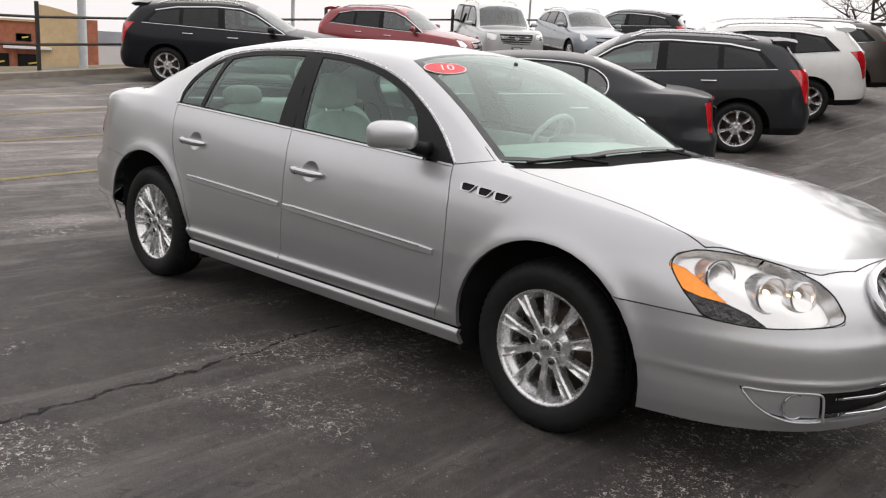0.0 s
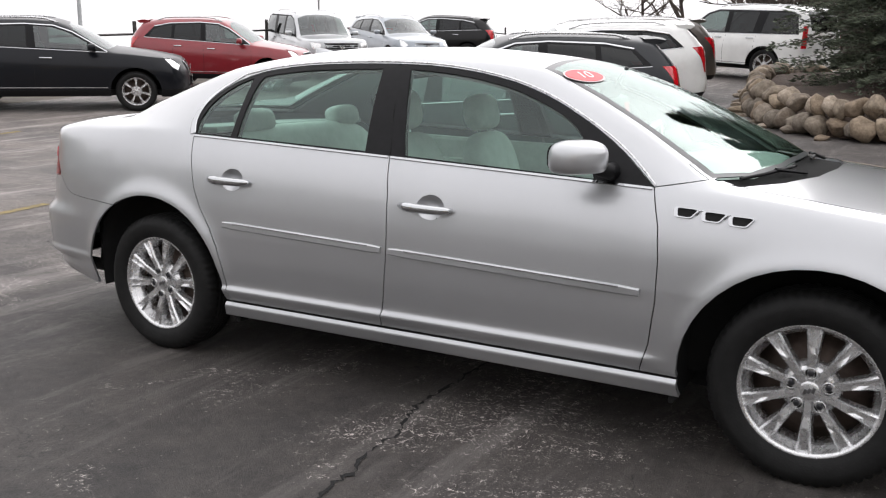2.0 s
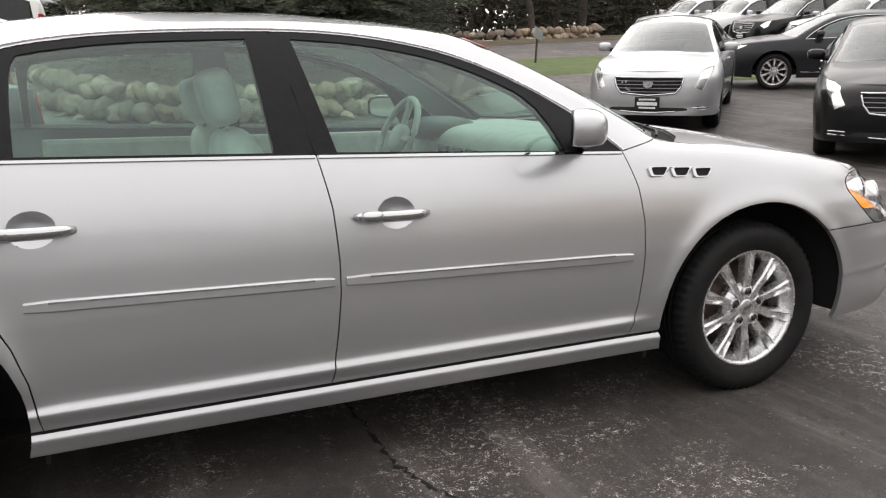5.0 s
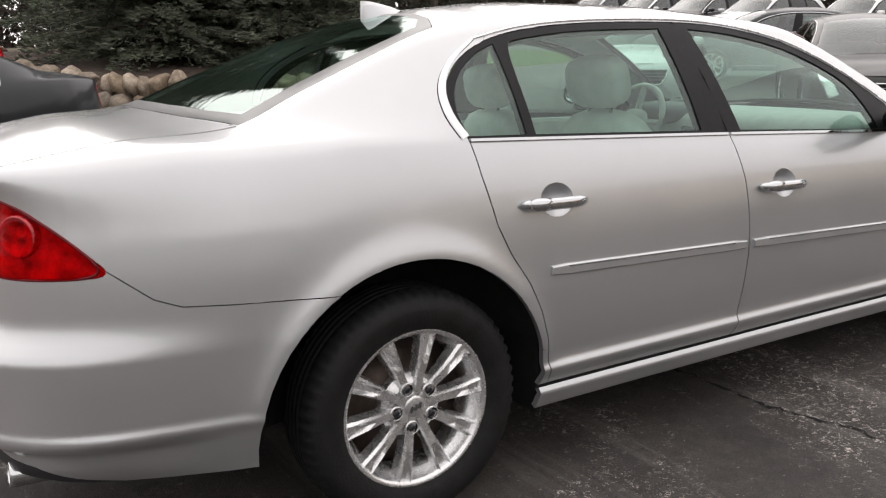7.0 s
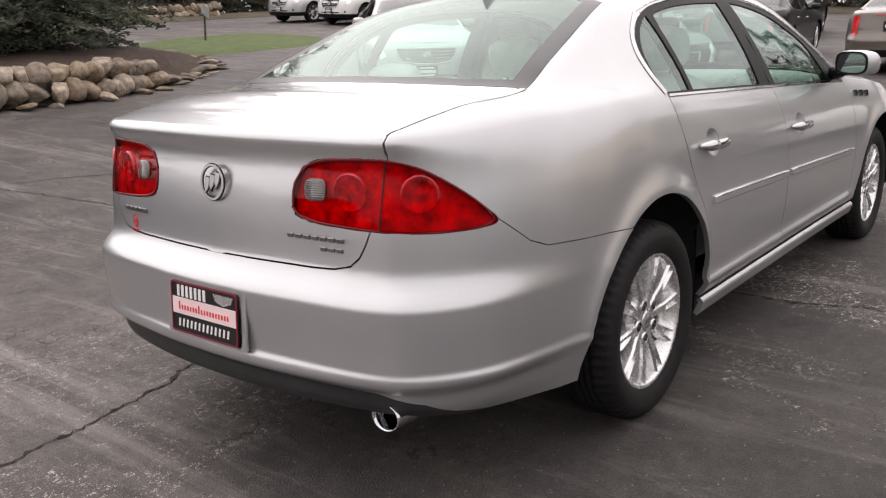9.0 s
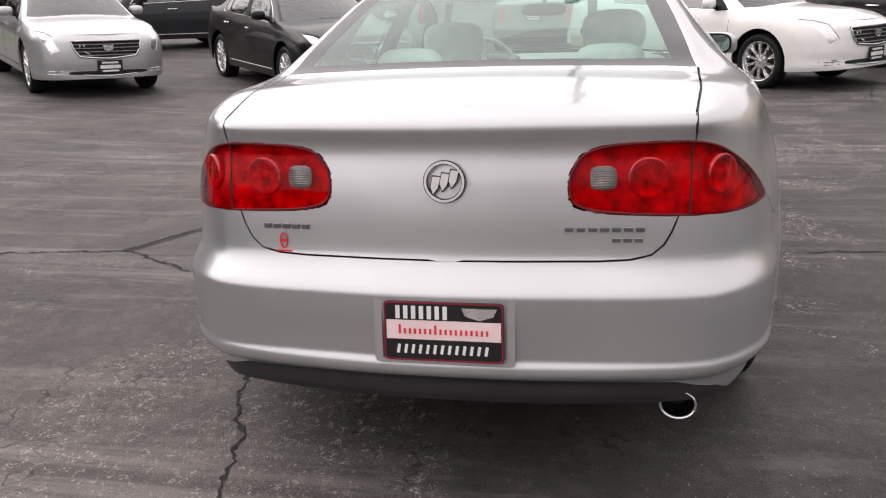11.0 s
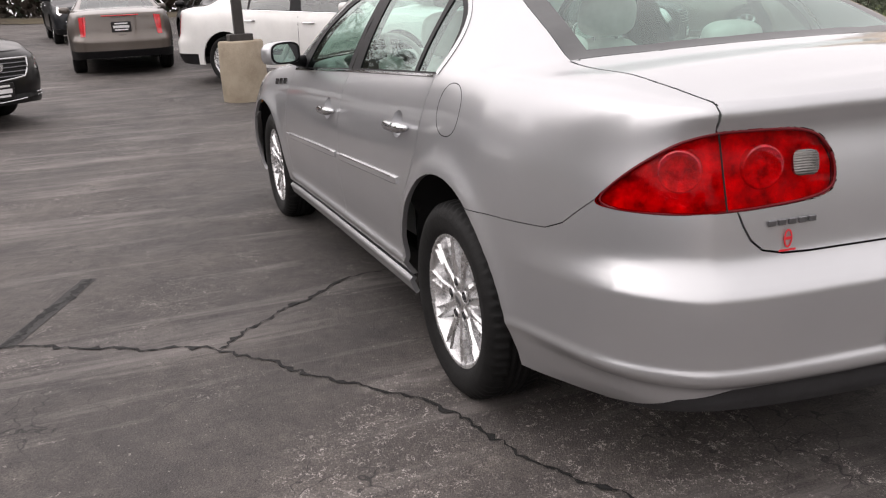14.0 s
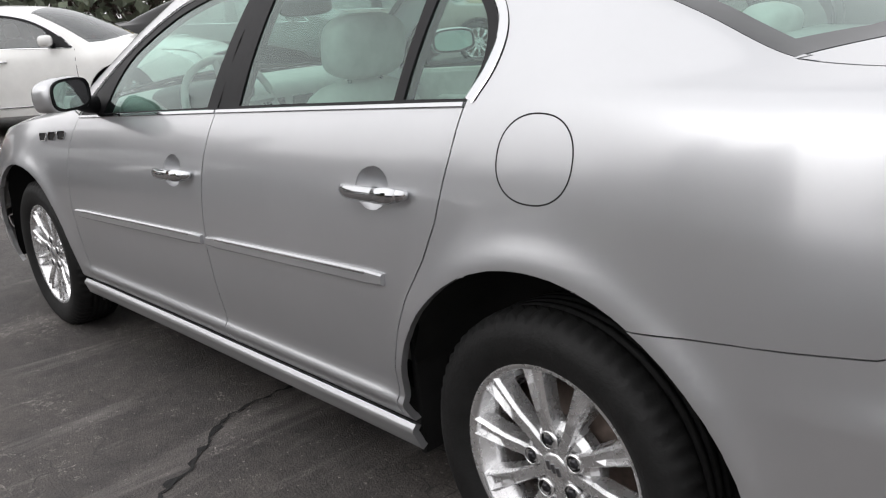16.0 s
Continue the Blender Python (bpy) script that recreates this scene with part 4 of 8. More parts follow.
def ribbon(name, sk, line, width, proud, material, parent, s, closed=False, sink=0.004, label="", ends=True):
    """A strip that lies on the flank along a line of (x, z), with eased edges."""
    bm = bmesh.new()
    rings = []
    n = len(line)
    P, N = [], []
    for x, z in line:
        y, nn = sk.side_y(x, z)
        P.append(Vector((x, y, z)))
        N.append(nn)
    for i in range(n):
        a = P[(i - 1) % n] if closed or i else P[i]
        b = P[(i + 1) % n] if closed or i < n - 1 else P[i]
        t = (b - a).normalized()
        c = N[i].cross(t).normalized()
        w = width[i] if isinstance(width, (list, tuple)) else width
        prof = [(-0.5, -sink), (-0.5, proud * 0.6), (-0.36, proud), (0.36, proud), (0.5, proud * 0.6), (0.5, -sink)]
        ring = []
        for u, v in prof:
            p = P[i] + c * (u * w) + N[i] * v
            ring.append(bm.verts.new((p.x, p.y * s, p.z)))
        rings.append(ring)
    for i in range(n if closed else n - 1):
        a, b = rings[i], rings[(i + 1) % n]
        for k in range(5):
            bm.faces.new((a[k], a[k + 1], b[k + 1], b[k]))
    if not closed and ends:
        bm.faces.new(rings[0])
        bm.faces.new(rings[-1])
    bmesh.ops.recalc_face_normals(bm, faces=bm.faces)
    return smooth(part(name, bm, material, parent, label), True)


def dense(line, n=6, closed=False):
    segs = list(zip(line, line[1:] + line[:1])) if closed else list(zip(line, line[1:]))
    out = [tuple(a[c] + (b[c] - a[c]) * k / n for c in (0, 1)) for a, b in segs for k in range(n)]
    return out if closed else out + [line[-1]]


def add_blob(bm, centre, radii, e=0.7, m=Matrix(), nu=24, nv=14):
    """A rounded box-like body."""
    f = lambda v: math.copysign(abs(v) ** e, v)
    rows = []
    for j in range(nv + 1):
        b = -math.pi / 2 + math.pi * j / nv
        row = []
        for i in range(nu):
            a = 2 * math.pi * i / nu
            p = Vector((radii[0] * f(math.cos(b)) * f(math.cos(a)), radii[1] * f(math.cos(b)) * f(math.sin(a)), radii[2] * f(math.sin(b))))
            row.append(bm.verts.new(m @ (p + Vector(centre))))
        rows.append(row)
    for a, b in zip(rows, rows[1:]):
        for i in range(nu):
            bm.faces.new((a[i], a[(i + 1) % nu], b[(i + 1) % nu], b[i]))
    bmesh.ops.remove_doubles(bm, verts=bm.verts, dist=1e-6)
    return bm


def add_prism(bm, poly, depth, m=Matrix(), bevel=0.0):
    """A flat polygon in x-y of m, made thick along z."""
    a = [bm.verts.new(m @ Vector((x, y, 0))) for x, y in poly]
    if bevel:
        cx, cy = sum(p[0] for p in poly) / len(poly), sum(p[1] for p in poly) / len(poly)
        md = [bm.verts.new(m @ Vector((x, y, depth - bevel))) for x, y in poly]
        b = [bm.verts.new(m @ Vector((x + (cx - x) * bevel * 8, y + (cy - y) * bevel * 8, depth))) for x, y in poly]
        layers = [a, md, b]
    else:
        b = [bm.verts.new(m @ Vector((x, y, depth))) for x, y in poly]
        layers = [a, b]
    n = len(poly)
    for p, q in zip(layers, layers[1:]):
        for i in range(n):
            bm.faces.new((p[i], p[(i + 1) % n], q[(i + 1) % n], q[i]))
    bm.faces.new(layers[-1])
    bm.faces.new(layers[0][::-1])
    return bm


def add_ring(bm, outer, inner, depth, m=Matrix()):
    """A flat frame between two outlines with as many points each."""
    n = len(outer)
    rows = [[bm.verts.new(m @ Vector((x, y, z))) for x, y in o] for o, z in ((outer, 0), (outer, depth), (inner, depth), (inner, 0))]
    for a, b in zip(rows, rows[1:]):
        for i in range(n):
            bm.faces.new((a[i], a[(i + 1) % n], b[(i + 1) % n], b[i]))
    return bm


def hero_side(sk, car, s, door, reard, g):
    # a sheet closes the rear arch behind the wheel
    bm = bmesh.new()
    add_box(bm, (0.014, 0.38, 0.30), pose(-1.918, s * 0.640, 0.510, 0, 8, 0), 0.004)
    part("splash_guard", bm, GAP, car, "black splash guard")
    # wheels and arch liners
    for x in (1.468, -1.468):
        wheel(car, x, s * (0.780 if x > 0 else 0.788), 0.335, 0.210, 0.228, s, hero=True, spin=0 if x > 0 else 24 if s < 0 else -10)
        bm = bmesh.new()
        prof = [(0.458, 0.062), (0.458, 0.0), (0.458, -0.18), (0.0, -0.18)]
        add_lathe(bm, [(r, h * s) for r, h in prof], 40, m=pose(x, s * 0.82, 0.335))
        for v in list(bm.verts):
            if v.co.z < 0.2:
                bm.verts.remove(v)
            elif v.co.z < 0.60 and abs(v.co.y) > 0.78:
                v.co.y = s * (0.872 if x > 0 else 0.842 if v.co.z > 0.46 else 0.825)
        smooth(part("wheel_arch_liner", bm, GAP, car))
        bm = bmesh.new()
        add_box(bm, (0.02, 0.34, 0.45), pose(x - 0.455 if x > 0 else x + 0.455, s * 0.665, 0.42), 0.005, 1)
        part("splash_guard", bm, GAP, car)
    # side mouldings, in two lengths, each with a bright line along its upper edge
    mz = lambda x: 0.669 - 0.0338 * (x + 1.025)
    for x0, x1, owner in ((-1.025, -0.178, reard), (-0.140, 0.897, door)):
        xs = [x0 + (x1 - x0) * k / 14 for k in range(15)]
        w = [0.026] + [0.033] * 13 + [0.026]
        strip = ribbon("side_moulding", sk, [(x, mz(x)) for x in xs], w, 0.012, SILVER, owner, s)
        ribbon("bright_line", sk, [(x, mz(x) + 0.010) for x in xs[1:-1]], 0.006, 0.0145, CHROME, strip, s, sink=-0.008)
    # chrome belt strips and window surround
    for x0, x1, owner in ((-1.252, -0.196, reard), (-0.184, 0.90, door)):
        bz = lambda x: float(np.interp(x, [-1.255, -0.19, 0.905], [1.062, 1.017, 0.966])) - 0.006
        ribbon("chrome_belt_strip", sk, [(x0 + (x1 - x0) * k / 16, bz(x0 + (x1 - x0) * k / 16)) for k in range(17)], 0.012, 0.005, CHROME, owner, s)
    rear_edge = eased([(-1.264, 1.064), (-1.292, 1.12), (-1.285, 1.196), (-1.222, 1.268), (-1.112, 1.331)], (0, 4), 3)
    nre = len(rear_edge)
    ribbon("chrome_pillar_strip", sk, rear_edge, [0.030 - 0.018 * (k / (nre - 1)) ** 1.5 for k in range(nre)], 0.004, CHROME, car, s)
    top_edge = [(-1.112, 1.333), (-0.95, 1.370), (-0.70, 1.393), (-0.30, 1.399), (0.0, 1.383), (0.27, 1.334), (0.45, 1.271), (0.63, 1.181), (0.79, 1.083), (0.91, 0.972)]
    ribbon("window_top_strip", sk, eased(top_edge, (0, 9), 3), 0.007, 0.004, ALLOY, car, s)
    ribbon("pillar_strip_gap", sk, [(x - 0.017 + 0.009 * k / (nre - 1), z) for k, (x, z) in enumerate(rear_edge)], 0.004, 0.0008, GAP, car, s)
    # split of the two door frames on the middle pillar
    ribbon("pillar_gap", sk, [(-0.192, 1.022), (-0.225, 1.20), (-0.268, 1.388)], 0.005, 0.0006, GAP, car, s)
    # door handles
    for cx, cz, owner in ((-1.0, 0.868, reard), (0.020, 0.827, door)):
        pts, rad = [], []
        for k in range(13):
            u = -1 + k / 6
            x = cx + 0.122 * u
            y, n = sk.side_y(x, cz)
            off = 0.030 * (1 - abs(u) ** 3.2) + 0.006
            pts.append((x, s * (y + off), cz - 0.003 * u))
            rad.append(0.0180 * (1 - 0.45 * abs(u) ** 5))
        bm = bmesh.new()
        add_tube(bm, pts, rad, 12, flat=0.72)
        bmesh.ops.recalc_face_normals(bm, faces=bm.faces)
        bar = smooth(part("door_handle", bm, CHROME, owner, "chrome door handle"))
        bm = bmesh.new()
        add_tube(bm, pts[1:5], [0.0150, 0.0192, 0.0196, 0.0188], 12, flat=0.78)
        bmesh.ops.recalc_face_normals(bm, faces=bm.faces)
        smooth(part("lock_cap", bm, CHROME, bar))
    # three port-hole vents
    for k, (cx, cz) in enumerate(((1.034, 0.889), (1.128, 0.882), (1.218, 0.875))):
        y, n = sk.side_y(cx, cz)
        out_p = [(-0.046, 0.019), (0.042, 0.015), (0.016, -0.0185), (-0.041, -0.016)]
        in_p = [(-0.033, 0.0170), (0.037, 0.0130), (0.013, -0.0150), (-0.029, -0.0125)]
        side = Vector((1, 0, 0)) - n * n.x
        side.normalize()
        up = n.cross(side)
        up = up if up.z > 0 else -up
        at = Vector((cx, y, cz)) + n * 0.001
        m = Matrix.Diagonal((1, s, 1, 1)) @ Matrix((( side.x, up.x, n.x, at.x), (side.y, up.y, n.y, at.y), (side.z, up.z, n.z, at.z), (0, 0, 0, 1)))
        bm = bmesh.new()
        add_ring(bm, round_poly(out_p, 3, 0.2), round_poly(in_p, 3, 0.2), 0.007, m)
        bmesh.ops.recalc_face_normals(bm, faces=bm.faces)
        v = smooth(part("fender_vent", bm, CHROME, car, "chrome fender vent"), True)
        bm = bmesh.new()
        add_prism(bm, round_poly(in_p, 3, 0.2), 0.0015, m)
        bmesh.ops.recalc_face_normals(bm, faces=bm.faces)
        part("vent_hole", bm, GAP, v, "black vent hole")
        if k < 2:
            bm = bmesh.new()
            add_tube(bm, [m @ Vector(q) for q in ((0.030, -0.004, 0.004), (0.040, 0.010, 0.005), (0.050, 0.013, 0.005), (0.058, 0.004, 0.004))], 0.0030, 6)
            bmesh.ops.recalc_face_normals(bm, faces=bm.faces)
            smooth(part("vent_bridge", bm, CHROME, v))
    # door mirror
    bm = bmesh.new()
    m = pose(0.672, s * 0.945, 1.062, 0, 0, s * 33)
    add_blob(bm, (0, 0, 0), (0.072, 0.112, 0.066), 0.66, m)
    for v in bm.verts:
        q = m.inverted() @ v.co
        if q.x < -0.038:
            q.x = -0.038
        if q.x > 0:
            # the nose of the housing draws in and its roof falls
            q.z *= 1 - 3.2 * q.x ** 1.2
            q.y *= 1 - 1.6 * q.x
        if q.z < -0.045:
            q.z = -0.045 + (q.z + 0.045) * 0.4
        v.co = m @ q
    bmesh.ops.recalc_face_normals(bm, faces=bm.faces)
    mir = smooth(part("door_mirror", bm, SILVER, car, "silver door mirror housing"))
    o, i = ring_poly(0, 0, 0.104, 0.056, 28, 3.2), ring_poly(0, 0, 0.094, 0.047, 28, 3.2)
    mm = m @ Matrix.Translation((-0.039, 0, 0.004)) @ Matrix(((0, 0, -1, 0), (1, 0, 0, 0), (0, 1, 0, 0), (0, 0, 0, 1)))
    bm = bmesh.new()
    add_ring(bm, o, i, 0.006, mm)
    bmesh.ops.recalc_face_normals(bm, faces=bm.faces)
    smooth(part("mirror_rim", bm, TRIM, mir), True)
    bm = bmesh.new()
    add_prism(bm, i, 0.002, mm)
    part("mirror_glass", bm, MIRROR, mir, "mirror glass")
    bm = bmesh.new()
    add_tube(bm, [(0.748, s * 0.800, 1.010), (0.742, s * 0.835, 1.014), (0.722, s * 0.870, 1.024), (0.700, s * 0.905, 1.040)], [0.034, 0.030, 0.027, 0.026], 12, flat=0.9)
    bmesh.ops.recalc_face_normals(bm, faces=bm.faces)
    smooth(part("mirror_arm", bm, TRIM, mir, "black mirror arm"))
    # lamps
    for key, mt, r, nm, lb in ((("tail_in", "tail_out"), RED_DARK, 0.0040, "lamp_rim", "dark red lamp rim"), (("head", "amber", "rib"), TRIM, 0.0022, "lamp_seal", "black lamp seal")):
        bm = bmesh.new()
        line = sk.border([f for k in key for f in g[k]], 9)
        add_tube(bm, [(q.x, q.y * s, q.z) for q in line], r, 8, closed=True)
        bmesh.ops.recalc_face_normals(bm, faces=bm.faces)
        smooth(part(nm, bm, mt, car, lb))
    vin, vout = {v for f in g["tail_in"] for v in f}, {v for f in g["tail_out"] for v in f}
    mid_line = sorted((sk.pos[v] for v in vin & vout), key=lambda q: q[2])
    bm = bmesh.new()
    add_tube(bm, [(q[0] - 0.002, q[1] * s, q[2]) for q in mid_line[::2] + mid_line[-1:]], 0.0022, 8)
    smooth(part("lamp_divider", bm, GAP, car))
    for k, nm in (("tail_in", "boot_tail_lamp"), ("tail_out", "quarter_tail_lamp")):
        base = sk.piece(nm, g[k], RED_BASE, car, (s,), label="red tail lamp", fold=0.0, gap=0.0, lift=-0.016)
        sk.piece("lens", g[k], RED_LENS, base, (s,), fold=0.012, gap=0.0008, lift=0.002).visible_shadow = False
        sk.piece("surround", g[k], GAP, base, (s,), fold=0, gap=0.0, lift=-0.04)
        ys = ((-2.456, 0.501, 0.899, 0.052, RED_BOWL, "bulb_ring"), (-2.4705, 0.392, 0.901, 0.0, REV_LENS, "reversing_lamp")) if k == "tail_in" else ((-2.3905, 0.6795, 0.899, 0.050, RED_BOWL, "bulb_ring"),)
        for x, y, z, r, mt, pn in ys:
            a = math.degrees(math.atan2(0.45 * y, 0.6)) if k == "tail_in" else 42
            bm = bmesh.new()
            mm = pose(x, s * y, z, 0, 0, -s * a * 0.6 if k == "tail_in" else -s * a)
            if not r:
                mm = mm @ pose(-0.004, 0, 0, 0, 7, 0)
            if r:
                add_lathe(bm, [(0.0, 0.002), (r * 0.24, 0.002), (r * 0.28, 0.006), (r * 0.5, 0.005), (r * 0.86, 0.0), (r * 0.90, -0.004), (r * 0.96, -0.004), (r, 0.002), (r, 0.02)], 32, "x", mm)
            else:
                flat = mm @ Matrix(((0, 0, -1, 0), (1, 0, 0, 0), (0, 1, 0, 0), (0, 0, 0, 1)))
                rib = []
                for q in range(41):
                    v = q / 20 - 1
                    u = 0.033 * max(0.02, 1 - abs(v) ** 3.4) ** (1 / 3.4)
                    rib.append([bm.verts.new(flat @ Vector((f * u, v * 0.030, d if q % 40 else -0.006))) for f, d in ((-1, -0.006), (-0.96, 0.004 + 0.0016 * math.cos(q * 1.571)), (0.96, 0.004 + 0.0016 * math.cos(q * 1.571)), (1, -0.006))])
                for a, b in zip(rib, rib[1:]):
                    for c in range(3):
                        bm.faces.new((a[c], a[c + 1], b[c + 1], b[c]))
            bmesh.ops.recalc_face_normals(bm, faces=bm.faces)
            smooth(part(pn, bm, mt, base))
    if s > 0:
        ring = ring_poly(-1.470, 0.968, 0.094, 0.080, 48, 2.3)
        ribbon("fuel_flap_gap", sk, ring, 0.0032, 0.0006, GAP, car, s, closed=True)


def hero_rear(sk, car):
    lid = next(o for o in car.children if o.name.startswith("boot_lid"))
    bump = next(o for o in car.children if o.name.startswith("rear_bumper"))
    face = pose(-2.503, 0, 0.896) @ Matrix(((0, 0, -1, 0), (-1, 0, 0, 0), (0, 1, 0, 0), (0, 0, 0, 1))) @ pose(0, 0, 0, -6)
    # round badge: a ring with three slanted shields, plain shapes
    bm = bmesh.new()
    add_ring(bm, ring_poly(0, 0, 0.052, 0.052, 40), ring_poly(0, 0, 0.0455, 0.0455, 40), 0.006, face)
    bmesh.ops.recalc_face_normals(bm, faces=bm.faces)
    out_l = bmesh.new()
    add_ring(out_l, ring_poly(0, 0, 0.0545, 0.0545, 40), ring_poly(0, 0, 0.0435, 0.0435, 40), 0.003, face)
    badge = smooth(part("badge_ring", bm, BADGE, lid, "round chrome badge"), True)
    part("badge_edge", out_l, TRIM, badge)
    for k in (-1, 0, 1):
        bm = bmesh.new()
        m = face @ pose(0.0235 * k, 0.008 * k, 0, 0, 0, -12)
        add_prism(bm, [(-0.0125, 0.0225), (0.0125, 0.0245), (0.0115, -0.007), (0.0, -0.028), (-0.0125, -0.0095)], 0.003, m)
        part("shield_edge", bm, TRIM, badge)
        bm = bmesh.new()
        add_prism(bm, [(-0.010, 0.020), (0.010, 0.022), (0.009, -0.006), (0.0, -0.024), (-0.010, -0.008)], 0.006, m, 0.002)
        bmesh.ops.recalc_face_normals(bm, faces=bm.faces)
        part("shield", bm, BADGE, badge)
    # chrome nameplates as plain bars
    def bars(name, y0, y1, z, n, hgt, material, owner, x=None, lean=0.0):
        w = abs(y1 - y0) / n
        for k in range(n):
            y = y0 + (y1 - y0) * (k + 0.5) / n
            xx = x if x is not None else -2.578 + 0.069 - 0.00 + 0.10 * y * y
            bm = bmesh.new()
            add_box(bm, (0.006, w * 0.74, hgt), pose(xx, y, z, 0, 0, -math.degrees(0.20 * y) if x is None else 0), 0.0015, 1)
            part(name, bm, material, owner)
    bars("nameplate_bar", 0.505, 0.368, 0.772, 5, 0.014, ALLOY_DARK, lid)
    bars("nameplate_bar", -0.296, -0.498, 0.776, 7, 0.012, ALLOY_DARK, lid)
    bars("nameplate_bar", -0.412, -0.494, 0.749, 3, 0.011, ALLOY_DARK, lid)
    m = pose(-2.490, 0.447, 0.732, 0, 0, -5) @ Matrix(((0, 0, -1, 0), (-1, 0, 0, 0), (0, 1, 0, 0), (0, 0, 0, 1)))
    bm = bmesh.new()
    add_ring(bm, ring_poly(0, 0, 0.011, 0.022, 24), ring_poly(0, 0, 0.008, 0.018, 24), 0.002, m)
    dec = part("red_decal", bm, STICK_R, lid, "small red oval decal")
    bm = bmesh.new()
    add_box(bm, (0.007, 0.022, 0.002), m @ pose(0, -0.0, 0.0, 0, 0, 90))
    part("decal_mark", bm, STICK_R, dec)
    bm = bmesh.new()
    add_box(bm, (0.045, 0.005, 0.002), m @ pose(0, -0.028, 0.0))
    part("decal_line", bm, STICK_R, dec)
    # number plate in a shallow framed recess
    tilt = math.degrees(math.atan2(0.020, 0.14))
    pm = pose(-2.574, 0.0, 0.523) @ Matrix(((0, 0, -1, 0), (-1, 0, 0, 0), (0, 1, 0, 0), (0, 0, 0, 1))) @ pose(0, 0, 0, -tilt + 4)
    box = lambda w, h: round_poly([(-w / 2, -h / 2), (w / 2, -h / 2), (w / 2, h / 2), (-w / 2, h / 2)], 4, 0.06)
    bm = bmesh.new()
    add_ring(bm, box(0.365, 0.178), box(0.325, 0.160), 0.006, pm @ pose(0.0, 0, -0.004))
    bmesh.ops.recalc_face_normals(bm, faces=bm.faces)
    smooth(part("plate_recess", bm, SILVER, bump), True)
    bm = bmesh.new()
    add_prism(bm, box(0.310, 0.157), 0.008, pm)
    bmesh.ops.recalc_face_normals(bm, faces=bm.faces)
    pl = part("licence_plate", bm, PLATE_K, bump, "black and pink dealer plate with red rim")
    bm = bmesh.new()
    add_ring(bm, box(0.308, 0.155), box(0.300, 0.147), 0.003, pm @ pose(0, 0, 0.008))
    part("plate_rim", bm, PLATE_RIM, pl)
    bm = bmesh.new()
    add_box(bm, (0.296, 0.050, 0.002), pm @ pose(0, 0.004, 0.009))
    part("pink_band", bm, PLATE_P, pl)
    for k in range(7):
        bm = bmesh.new()
        add_box(bm, (0.011, 0.034, 0.002), pm @ pose(-0.118 + 0.0205 * k, 0.050, 0.0092))
        part("white_bar", bm, PLATE_W, pl)
    for k in range(18):
        bm = bmesh.new()
        hh = 0.024 if k in (0, 7) else 0.014
        add_box(bm, (0.0055, hh, 0.0015), pm @ pose(-0.113 + 0.0133 * k, 0.002 + (hh - 0.017) / 2, 0.0108))
        part("red_bar", bm, STICK_R, pl)
    for k in range(13):
        bm = bmesh.new()
        add_box(bm, (0.0075, 0.024, 0.0015), pm @ pose(-0.117 + 0.0190 * k, -0.047, 0.0092, 0, 0, -10))
        part("white_bar", bm, PLATE_W, pl)
    bm = bmesh.new()
    add_prism(bm, [(-0.045, 0.014), (0.045, 0.014), (0.036, -0.006), (0.0, -0.017), (-0.036, -0.006)], 0.002, pm @ pose(0.093, 0.050, 0.0085))
    part("crest_shape", bm, ALLOY, pl)
    # exhaust tip
    bm = bmesh.new()
    add_lathe(bm, [(0.036, 0.16), (0.040, 0.0), (0.041, -0.012), (0.038, -0.013), (0.034, -0.002), (0.031, 0.15)], 28, "x", pose(-2.456, -0.590, 0.302, 0, 4, 0) @ Matrix.Diagonal((1, 1.18, 0.95, 1)))
    bmesh.ops.recalc_face_normals(bm, faces=bm.faces)
    ex = smooth(part("exhaust_tip", bm, CHROME, car, "chrome exhaust tip"))
    bm = bmesh.new()
    add_lathe(bm, [(0.0, 0.12), (0.034, 0.12), (0.034, 0.5), (0.0, 0.5)], 16, "x", pose(-2.500, -0.590, 0.292))
    smooth(part("exhaust_pipe", bm, GAP, ex))
    # aerial fin
    bm = bmesh.new()
    rows = []
    for x, w, z in ((-0.985, 0.004, 0.000), (-1.03, 0.022, 0.022), (-1.08, 0.030, 0.042), (-1.12, 0.028, 0.060), (-1.150, 0.016, 0.068), (-1.152, 0.012, 0.0)):
        b = float(np.interp(-x, [0.95, 1.08, 1.32], [1.454, 1.432, 1.365])) - 0.008
        rows.append([bm.verts.new((x, -w, b)), bm.verts.new((x - 0.008, -w * 0.35, b + z * 0.8)), bm.verts.new((x - 0.016, 0, b + z + 0.004)), bm.verts.new((x - 0.008, w * 0.35, b + z * 0.8)), bm.verts.new((x, w, b))])
    for a, b in zip(rows, rows[1:]):
        for i in range(4):
            bm.faces.new((a[i], a[i + 1], b[i + 1], b[i]))
    bmesh.ops.recalc_face_normals(bm, faces=bm.faces)
    smooth(part("aerial_fin", bm, SILVER, car))


